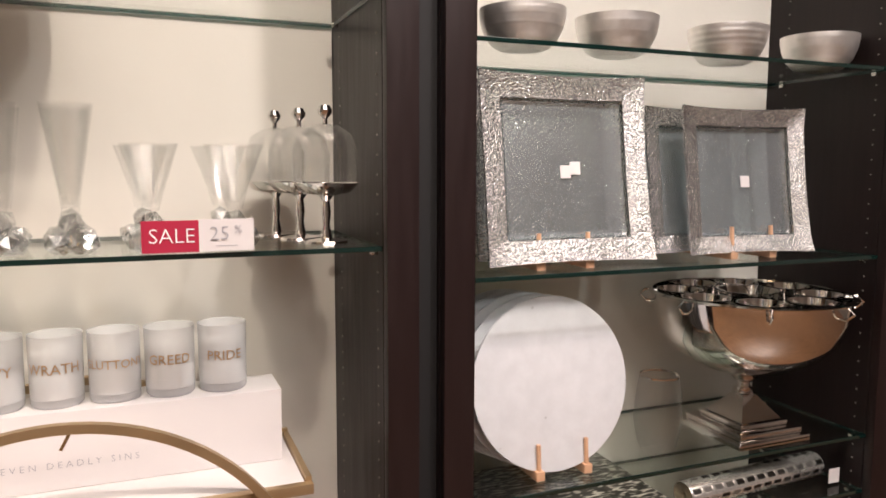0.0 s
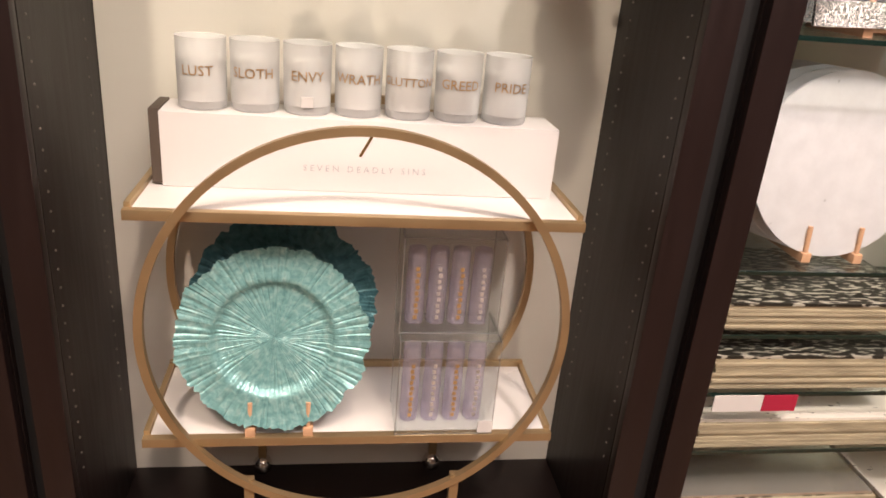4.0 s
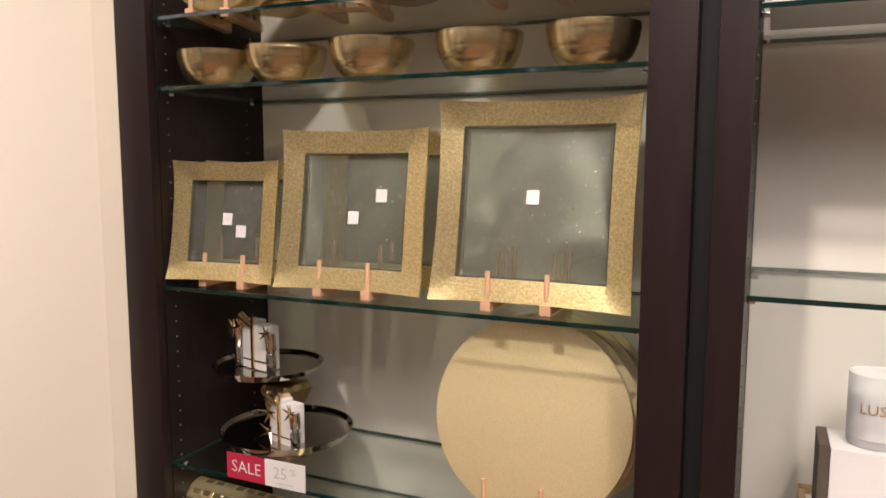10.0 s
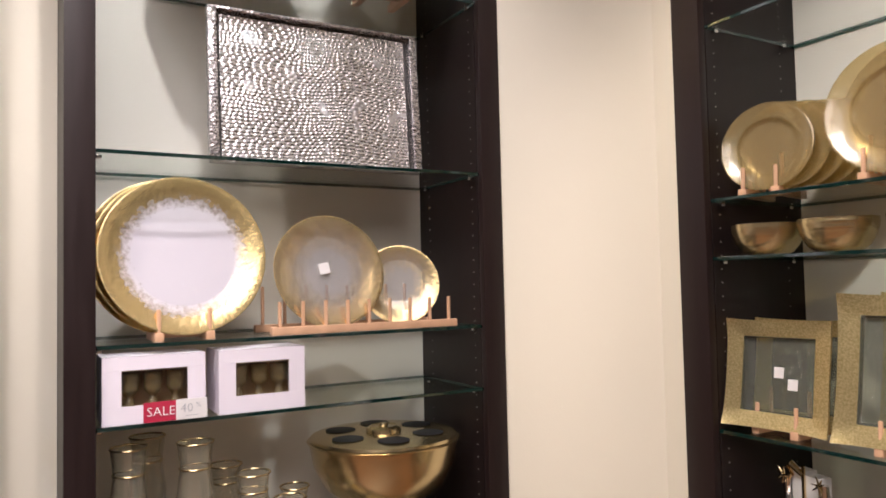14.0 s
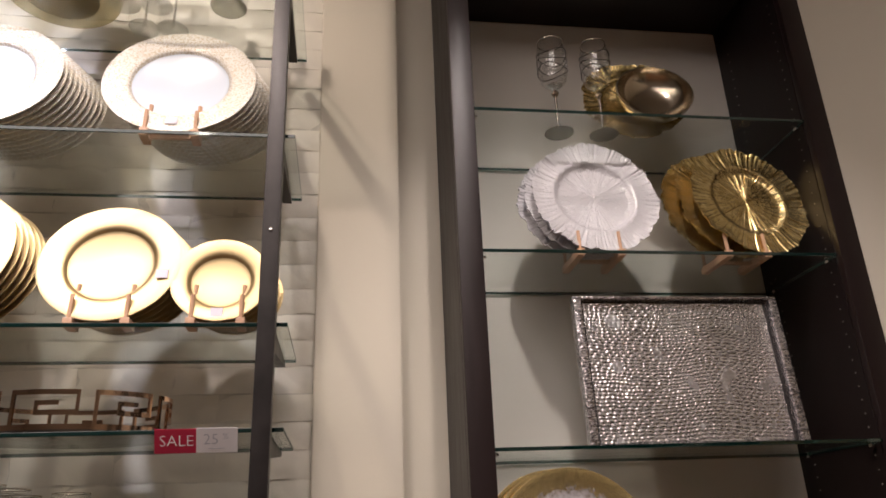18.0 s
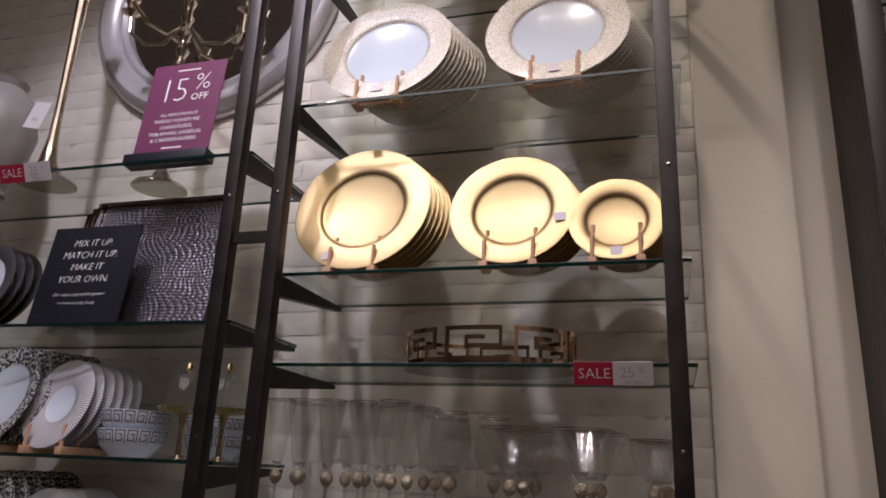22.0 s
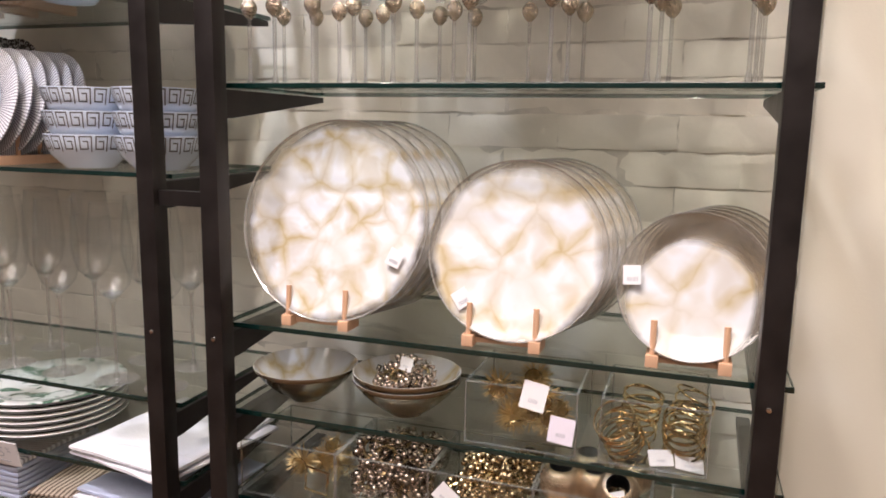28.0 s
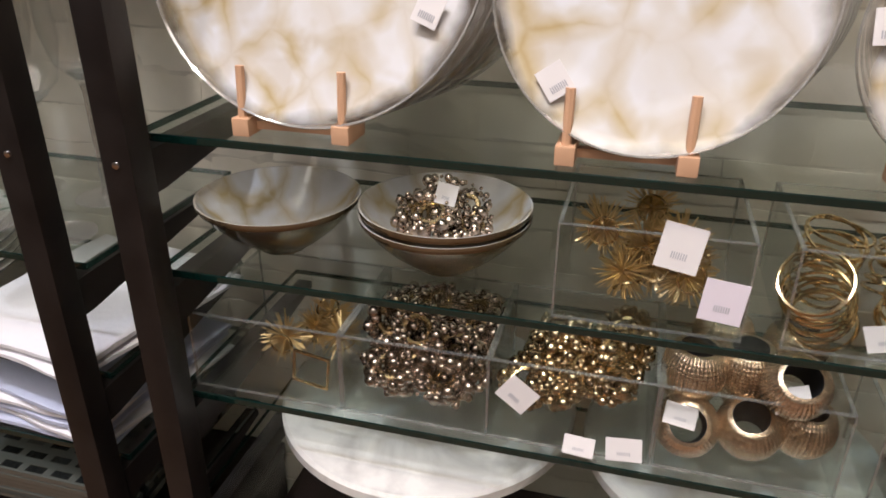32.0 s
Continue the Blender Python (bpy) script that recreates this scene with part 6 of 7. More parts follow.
for k in range(9):
    x = -0.22 + k * 0.055
    for y in (0.009, 0.149):
        part("peg", tube([(x, y, 0.017), (x, y, 0.075 if y < 0.1 else 0.11)], 0.0045, 8), PEGWOOD, lr)
for u0, u1, sale in ((-0.088, 0.112, True), (0.140, 0.330, False)):
    w = u1 - u0
    t = thing("gift_box", "white gift box with a window showing gilt glasses", "box", at("B", (u0 + u1) / 2, 0.02, 1.345), "white window boxes")
    for nm, dims in (("lower_flap", (-w / 2, 0, 0, w / 2, 0.004, 0.036)), ("upper_flap", (-w / 2, 0, 0.108, w / 2, 0.004, 0.136)), ("side_flap", (-w / 2, 0, 0.0362, -w / 2 + 0.036, 0.004, 0.1078)), ("side_flap", (w / 2 - 0.036, 0, 0.0362, w / 2, 0.004, 0.1078)),
                     ("side_panel", (-w / 2, 0.0042, 0, -w / 2 + 0.003, 0.12, 0.136)), ("side_panel", (w / 2 - 0.003, 0.0042, 0, w / 2, 0.12, 0.136)), ("top_panel", (-w / 2 + 0.0032, 0.0042, 0.133, w / 2 - 0.0032, 0.12, 0.136)), ("back_panel", (-w / 2 + 0.0032, 0.117, 0, w / 2 - 0.0032, 0.12, 0.1328))):
        part(nm, boxm(*dims), LILACCARD, t, "white card", smooth=False)
    part("window_film", boxm(-w / 2 + 0.034, 0.0045, 0.034, w / 2 - 0.034, 0.0052, 0.110), ACRYLIC, t, "clear film window", smooth=False)
    part("lining", boxm(-w / 2 + 0.004, 0.06, 0.003, w / 2 - 0.004, 0.062, 0.1325), BROWNMAT, t, "brown card lining", smooth=False)
    for k in range(3):
        part("small_glass", lathe([(0, 0.02), (0.014, 0.02), (0.006, 0.045), (0.018, 0.06), (0.020, 0.095), (0.0185, 0.095), (0.016, 0.062), (0, 0.05)], 16), GOLDGLASS, t, "gilt small glass", m=pose(-0.045 + k * 0.045, 0.035, 0.004))
sale_tag("B", 0.050, 0.008, 1.347, "crimson and white 40% sale card before a box", "40%", 0.125, 0.040)

pg = thing("punch_bowl", "brass punch bowl with a pierced lid on a turned foot", "punch bowl", at("B", 0.585, 0.155, 0.985))
part("foot", lathe([(0, 0), (0.098, 0), (0.100, 0.010), (0.090, 0.016), (0.094, 0.026), (0.070, 0.034), (0.060, 0.055), (0.066, 0.064), (0.072, 0.070)], 48), BRASS, pg)
part("bowl", lathe([(0.062, 0.071), (0.10, 0.082), (0.150, 0.120), (0.180, 0.175), (0.190, 0.232), (0.196, 0.236), (0.184, 0.238), (0.17, 0.18), (0.14, 0.13), (0, 0.09)], 64), BRASS, pg)
lidb = lathe([(0.188, 0.239), (0.186, 0.246), (0.150, 0.250), (0.05, 0.252), (0, 0.252)], 64)
part("lid", lidb, BRASS, pg, "flat brass lid")
for k in range(6):
    a = 2 * math.pi * k / 6 + 0.3
    # the lid is uncut; flat dark discs paint its shaded openings
    part("lid_hole_shade", lathe([(0.0395, 0.2526), (0.038, 0.2532), (0, 0.2530)], 24), RECESS_SHADE, pg, "dark rimmed disc painting a shaded opening", m=pose(0.118 * math.cos(a), 0.118 * math.sin(a), 0))
part("knob", lathe([(0.046, 0.2522), (0.044, 0.262), (0.034, 0.268), (0.030, 0.266), (0.012, 0.267), (0.010, 0.274), (0, 0.276)], 28), BRASS, pg)


def footed_jar(u, d, h, r, seed):
    t = thing("hurricane_vase", "clear footed glass vase with gilt rings and rim", "vase", at("B", u, d, 0.985), "gilt footed vases")
    part("foot", lathe([(0, 0), (r * 0.9, 0), (r * 0.8, 0.008), (r * 0.25, 0.018), (r * 0.2, h * 0.3), (r * 0.35, h * 0.34)], 28), PEWTERGOLD, t)
    part("body", lathe([(r * 0.3, h * 0.34), (r * 0.9, h * 0.42), (r, h * 0.6), (r * 0.8, h * 0.82), (r * 0.95, h), (r * 0.9, h), (r * 0.75, h * 0.82), (r * 0.93, h * 0.6), (r * 0.8, h * 0.44), (0, h * 0.37)], 28), VASEGLASS, t)
    for q, rr in ((0.42, 0.92), (0.82, 0.82), (1.0, 0.96)):
        part("gilt_ring", tube([(r * rr * math.cos(2 * math.pi * i / 24), r * rr * math.sin(2 * math.pi * i / 24), h * q) for i in range(24)], 0.0022, 6, True), BRASS, t, "gilt ring")
    return t


for u, d, h, r in ((0.10, 0.07, 0.30, 0.040), (-0.03, 0.09, 0.30, 0.040), (0.02, 0.2, 0.30, 0.040), (0.225, 0.075, 0.215, 0.040), (0.19, 0.19, 0.215, 0.040), (0.305, 0.065, 0.15, 0.036), (0.345, 0.15, 0.15, 0.036)):
    footed_jar(u, d, h, r, 1)
glass_shelf("B", -0.098, 0.804, 0.012, 0.338, 0.62, "clear glass shelf with a green edge in the tall cabinet", "glass shelves of the tall cabinet")
for k, u in enumerate((0.585, 0.20)):
    t = thing("charger_plate", "round champagne glitter charger plate under the shelf", "plate", leaning("B", u, 0.06, 0.62, 0.172, 9), "champagne charger plates")
    part("face", lathe([(0, 0.010), (0.165, 0.010), (0.172, 0.006), (0.170, 0), (0, 0)], 64), GOLDFOIL, t)
    plate_rack("B", u, 0.045, 0.62, 0.12)

# ---- first steel rack ----


def pile(name, label, wall, u, d, z, r, n, step, shift, prof, material, group, well, well_mat, tilt=12, turn=0, price=None):
    """Plates on edge in a row, one behind the other."""
    first = plate(name, label, leaning(wall, u, d, z, r, tilt, turn), prof, material, group, well, well_mat, 72)
    if price:
        part("price_sticker", boxm(price[0] - 0.012, price[1] - 0.010, price[2], price[0] + 0.012, price[1] + 0.010, price[2] + 0.001), LILACCARD, first, "small pale price sticker", smooth=False)
    for k in range(1, n):
        copy = plate(name, label, leaning(wall, u + shift * k, d + step * k, z, r, tilt, turn), prof, material, group, well, well_mat, 48)
    return first


for u in (-1.212, -0.792):
    pile("dinner_plate", "white plate with a gold flecked rim standing in a row", "M", u, 0.080, 2.549, 0.167, 11, 0.0155, 0.005, flat_rim(0.167, 0.105), PEARLRIM, "gold flecked white plates", well_profile(0.105), BLUEWHITE, 16, price=(0.0, -0.135, 0.017))
    plate_rack("M", u, 0.060, 2.541, 0.045)
for u, r, p in ((-1.243, 0.166, (-0.06, -0.13, 0.017)), (-0.888, 0.138, (0.105, -0.03, 0.017)), (-0.668, 0.098, (0.0, -0.078, 0.014))):
    pile("dinner_plate", "lustrous gold plate with a deep well standing in a row", "M", u, 0.085, 2.134, r, 6, 0.022, 0.004, flat_rim(r, r * 0.60), GOLDPLATE, "lustrous gold plates", well_profile(r * 0.60), GOLDPLATE, 14, price=p)
    plate_rack("M", u, 0.065, 2.126, 0.045, 0.104 if r > 0.1 else 0.095)

plate("dinner_plate", "gold plate lying flat under a standing plate", at("M", -1.100, 0.165, 2.968), flat_rim(0.135, 0.085), AMBERGLASS, "gold ware on the top shelf", well_profile(0.085), GOLDPLATE)
plate("dinner_plate", "lustrous gold plate standing behind a gold bowl", leaning("M", -1.078, 0.125, 2.984, 0.134, 14), flat_rim(0.134, 0.088), GOLDPLATE, "gold ware on the top shelf", well_profile(0.088), GOLDPLATE)
tagged(part("serving_bowl", lathe(bowl_profile(0.080, 0.070, 0.30), 48), BRASS, None, m=at("M", -1.108, 0.135, 3.058, 96, 0, -12)), "lustrous gold bowl leaning against a plate", "bowl", "gold ware on the top shelf")
for u, d in ((-0.955, 0.17), (-0.880, 0.17), (-0.93, 0.26), (-0.86, 0.26)):
    stem_glass("wine_goblet", "clear goblet with an ornate gilt knob on the top shelf", at("M", u, d, 2.961), [(0.010, 0.004), (0.034, 0.03), (0.042, 0.075), (0.038, 0.13)], 0.15, 0.038, "gilt knobbed goblets", (0.012, 0.03))
cd = thing("candelabra", "silver five-armed candelabra on the top shelf", "candelabra", at("M", -0.708, 0.16, 2.961))
part("foot", lathe([(0, 0), (0.044, 0), (0.042, 0.004), (0.016, 0.014), (0.007, 0.03), (0.009, 0.045), (0.005, 0.06)], 28), SILVER, cd)
part("shaft", lathe([(0.005, 0.06), (0.008, 0.09), (0.005, 0.12), (0.009, 0.14), (0.004, 0.2), (0.006, 0.235)], 16), SILVER, cd)
for k in range(5):
    if k < 4:
        a = math.pi / 4 + k * math.pi / 2
        hgt = 0.21 if k % 2 else 0.165
        pts = [(q * math.cos(a), q * math.sin(a), z) for q, z in ((0.004, 0.135), (0.03, 0.125), (0.06, 0.135), (0.08, hgt - 0.02))]
        ar = part("arm", tube(pts, 0.0035, 8), SILVER, cd)
        top = (0.08 * math.cos(a), 0.08 * math.sin(a), hgt - 0.022)
    else:
        top = (0, 0, 0.232)
    part("candle_cup", lathe([(0.004, 0), (0.018, 0.010), (0.019, 0.013), (0.008, 0.015), (0.012, 0.035), (0.015, 0.040), (0.010, 0.040), (0, 0.02)], 18), SILVER, cd, m=pose(*top))

# tray with a meander gallery
gt = thing("serving_tray", "oval tray with a rose gold meander gallery on a glass shelf", "tray", at("M", -0.945, 0.175, 1.927))
A, B = 0.188, 0.125
part("base", lathe([(0, 0), (1, 0), (1, 0.006), (0, 0.006)], 64), MIRRORTRAY, gt, "dark mirrored base", m=Matrix.Diagonal((A, B, 1, 1)))


def oval(q):
    return A * math.cos(q), B * math.sin(q)


def gallery_bar(q0, q1, z0, z1, n=4, t=0.005):
    b = bmesh.new()
    rows = []
    for i in range(n + 1):
        q = q0 + (q1 - q0) * i / n
        x, y = oval(q)
        k = 1 - t / A
        rows.append([b.verts.new(p) for p in ((x, y, z0), (x, y, z1), (x * k, y * k, z1), (x * k, y * k, z0))])
    for r0, r1 in zip(rows, rows[1:]):
        for k in range(4):
            b.faces.new((r0[k], r0[(k + 1) % 4], r1[(k + 1) % 4], r1[k]))
    b.faces.new(rows[0])
    b.faces.new(rows[-1])
    bmesh.ops.recalc_face_normals(b, faces=b.faces)
    return b


part("lower_band", gallery_bar(0, 2 * math.pi, 0.006, 0.016, 64), COPPERY, gt, "rose gold band")
for k in range(8):
    q = 2 * math.pi * k / 8 + math.pi / 8 - math.pi / 2 - math.pi / 4
    w = 2 * math.pi / 8
    th = 0.035
    key = [gallery_bar(q + 0.04 * w, q + 0.04 * w + th, 0.016, 0.078), gallery_bar(q + 0.04 * w, q + 0.86 * w, 0.069, 0.078, 8), gallery_bar(q + 0.86 * w - th, q + 0.86 * w, 0.032, 0.069),
           gallery_bar(q + 0.34 * w, q + 0.86 * w, 0.032, 0.041, 6), gallery_bar(q + 0.34 * w, q + 0.34 * w + th, 0.041, 0.056), gallery_bar(q + 0.34 * w, q + 0.62 * w, 0.050, 0.058, 4)]
    part("meander", join(*key), COPPERY, gt, "rose gold meander piece", smooth=False)
sale_tag("M", -0.677, 0.034, 1.885, "crimson and white 25% sale card under a shelf edge", "25%", 0.143, 0.043, tip=24)

FLUTE = [(0.008, 0.004), (0.015, 0.03), (0.022, 0.085), (0.031, 0.146)]
BALLOON = [(0.010, 0.004), (0.034, 0.022), (0.043, 0.06), (0.042, 0.09), (0.035, 0.125)]
COUPE = [(0.011, 0.006), (0.028, 0.036), (0.044, 0.066), (0.060, 0.098)]
WIDE = [(0.010, 0.004), (0.030, 0.020), (0.040, 0.05), (0.045, 0.082)]
for u, bowl, ds in ((-1.392, FLUTE, (0.11, 0.20)), (-1.338, FLUTE, (0.10, 0.22)), (-1.268, FLUTE, (0.10, 0.17, 0.25)), (-1.205, FLUTE, (0.12, 0.21)), (-1.128, FLUTE, (0.10, 0.17, 0.25)), (-1.062, BALLOON, (0.20, 0.28)), (-1.005, BALLOON, (0.10,)),
                    (-0.945, BALLOON, (0.24,)), (-0.882, COUPE, (0.10, 0.18, 0.26)), (-0.745, COUPE, (0.10, 0.17, 0.24)), (-0.612, WIDE, (0.11, 0.17, 0.24))):
    for i, d in enumerate(ds):
        stem_glass("cocktail_glass", "clear long-stemmed glass with a gilt knob and rim", at("M", u + 0.012 * i, d, 1.570, 0, 0, 25 * i), bowl, 0.140, 0.037, "gilt knobbed stem glasses", (0.0132, 0.031))

# onyx plates
ONYXFACE = {0.169: agate("onyx_large_plate", 0.169, 0.056, (0.0, -0.004), 0.90), 0.140: agate("onyx_middle_plate", 0.140, 0.072, (0.0, -0.008), 0.90), 0.107: agate("onyx_small_plate", 0.107, 0.080, (0.0, -0.022), 0.78)}
for u, r, n, tag in ((-1.233, 0.169, 5, (0.118, -0.055, 0.0175)), (-0.921, 0.140, 5, (-0.078, -0.080, 0.0160)), (-0.662, 0.107, 5, (-0.085, 0.010, 0.0165))):
    for k in range(n):
        t = thing("glass_plate", "onyx-patterned white and amber glass plate standing in a row", "plate", leaning("M", u + 0.010 * k, 0.072 + 0.030 * k, 1.184, r, 13, 0), "onyx glass plates")
        part("face", lathe([(0, 0.0055), (r * 0.62, 0.006), (r * 0.68, 0.007), (r * 0.90, 0.0122), (r * 0.985, 0.0150)], 72), ONYXFACE[r], t)
        part("rim", lathe([(r * 0.982, 0.0149), (r - 0.0010, 0.0164), (r, 0.0135), (r - 0.003, 0.009)], 72), RIMGLASS, t, "thin bright glass rim")
        part("underside", lathe([(r * 0.80, 0.0045), (r * 0.68, 0.0005), (r * 0.6, 0.0), (0, 0.0)], 48), ONYXFACE[r], t, "onyx-patterned underside")
        if k == 0:
            st = part("price_sticker", boxm(-0.0125, -0.0140, 0, 0.0125, 0.0140, 0.0008), CARD, t, "small white price sticker", smooth=False, m=pose(*tag, 0, 0, {0.169: -22, 0.140: 35, 0.107: 4}[r]))
            part("bar_code", join(*[boxm(-0.007 + i * 0.0020, -0.009, 0.0009, -0.0060 + i * 0.0020, -0.003, 0.0012) for i in range(8)]), GREYINK, st, "black bar code", smooth=False)
    plate_rack("M", {-1.233: -1.2475, -0.921: -0.9325, -0.662: -0.6625}[u], 0.055, 1.175, 0.045, 0.104 if r > 0.11 else 0.098)

ONYXINSIDE = agate("onyx_bowl_inside", 0.092, 0.050, (0.0, 0.0), 1.2)
for u, n in ((-1.306, 1), (-1.112, 2)):
    for k in range(n):
        t = thing("serving_bowl", "shallow onyx glass bowl with a bronze outside", "bowl", at("M", u, 0.132, 1.022 + 0.011 * k), "onyx glass bowls")
        part("outside", lathe([(0, 0), (0.028, 0), (0.030, 0.003), (0.046, 0.013), (0.064, 0.028), (0.079, 0.043), (0.088, 0.056), (0.0900, 0.0565), (0.0905, 0.060), (0.0925, 0.0605), (0.0925, 0.0642)], 56), ONYXBOWL, t)
        part("inside", lathe([(0, 0.005), (0.030, 0.007), (0.046, 0.0165), (0.064, 0.0315), (0.079, 0.047), (0.088, 0.0605), (0.0905, 0.0640), (0.0925, 0.0643)], 56), ONYXINSIDE, t, "onyx-patterned inside")


def bead_ring(m, label, r, n, material, seed, size=0.0048, rows=3):
    """A napkin ring of clustered beads."""
    rng = random.Random(seed)
    bm = bmesh.new()
    for i in range(n):
        a = 2 * math.pi * i / n
        for j in range(rows):
            s = size * rng.choice((0.5, 0.7, 0.9, 1.2, 1.7))
            rr = r + rng.uniform(-0.004, 0.006)
            if rng.random() < 0.07:
                bmesh.ops.create_cube(bm, size=size * 1.9, matrix=pose(rr * math.cos(a), rr * math.sin(a), (j - (rows - 1) / 2) * size * 1.7, rng.uniform(0, 90), rng.uniform(0, 90)))
                continue
            bmesh.ops.create_icosphere(bm, subdivisions=2, radius=s, matrix=pose(rr * math.cos(a), rr * math.sin(a), (j - (rows - 1) / 2) * size * 1.7 + rng.uniform(-0.003, 0.003)))
    t = thing("napkin_ring", label, "napkin ring", m, "beaded napkin rings")
    part("beading", bm, material, t, auto=3.2)["kind"] = "stuff"
    part("hoop", tube([((r - 0.006) * math.cos(2 * math.pi * i / 16), (r - 0.006) * math.sin(2 * math.pi * i / 16), 0) for i in range(16)], 0.003, 6, True), BRASS, t)
    return t


def urchin_ring(m, label, seed, spikes=120, s=0.031):
    """A napkin ring that carries a spiky sea-urchin ball."""
    rng = random.Random(seed)
    t = thing("napkin_ring", label, "napkin ring", m, "spiky napkin rings")
    bm = bmesh.new()
    for i in range(spikes):
        d = Vector((rng.gauss(0, 1), rng.gauss(0, 1), rng.gauss(0, 1))).normalized()
        c = tube([d * 0.004, d * s * rng.uniform(0.75, 1.1)], [0.0013, 0.0006], 4)
        me = bpy.data.meshes.new("tmp")
        c.to_mesh(me)
        c.free()
        bm.from_mesh(me)
        bpy.data.meshes.remove(me)
    part("spike_ball", bm, URCHINGOLD, t, "fine gold spikes", smooth=False)["kind"] = "stuff"
    part("hoop", tube([(0.014 * math.cos(2 * math.pi * i / 16), -0.014, 0.014 * math.sin(2 * math.pi * i / 16)) for i in range(16)], 0.0016, 6, True), BRASS, t)
    return t


def barrel_ring(m, label, r=0.0300, h=0.054):
    """A barrel-shaped ring crusted with rows of tiny beads."""
    t = thing("napkin_ring", label, "napkin ring", m, "champagne crusted napkin rings")
    pr = []
    for i in range(53):
        q = i / 52
        pr.append((r * (0.60 + 0.46 * math.sin(math.pi * q) ** 0.55) + 0.0006 * (1 - math.cos(2 * math.pi * q * 13)) * 0.5, h * q))
    part("band", lathe(pr + [(r * 0.58, h * 0.5), pr[0]], 168, lambda a, q: (1 + (0.034 * abs(math.sin(21 * a)) if q > r * 0.68 else 0), 0)), CHAMPAGNE, t)
    # inner wall coloured near-black to paint the shade within the hole
    part("lining", lathe([(r * 0.595, h - 0.0006), (r * 0.57, h * 0.5), (r * 0.595, 0.0006)], 24), RECESS_SHADE, t, "inner wall with the shade of the hole painted on")
    return t


def bangle_ring(m, label, seed):
    """A springy coil of gold wire hoops."""
    t = thing("napkin_ring", label, "napkin ring", m, "gold coil napkin rings")
    rng = random.Random(seed)
    for k in range(9):
        z, r, q = k * 0.0085, 0.029 + rng.uniform(-0.002, 0.002), rng.uniform(0, 6.28)
        part("wire_hoop", tube([(r * math.cos(2 * math.pi * i / 24), r * math.sin(2 * math.pi * i / 24), z + 0.006 * math.sin(2 * math.pi * i / 24 + q)) for i in range(24)], 0.0018, 6, True), GOLD, t)
    return t


def price_card(m, label="white hanging price card", w=0.040, h=0.045, material=CARD, cat="label"):
    t = thing("price_card", label, cat, m, "loose price cards")
    part("card", boxm(-w / 2, -h / 2, 0, w / 2, h / 2, 0.0008), material, t, smooth=False)
    part("bar_code", join(*[boxm(-w * 0.18 + i * w * 0.055, -h * 0.25, 0.0009, -w * 0.155 + i * w * 0.055, -h * 0.10, 0.0012) for i in range(7)]), GREYINK, t, "grey bar code", smooth=False)
    return t


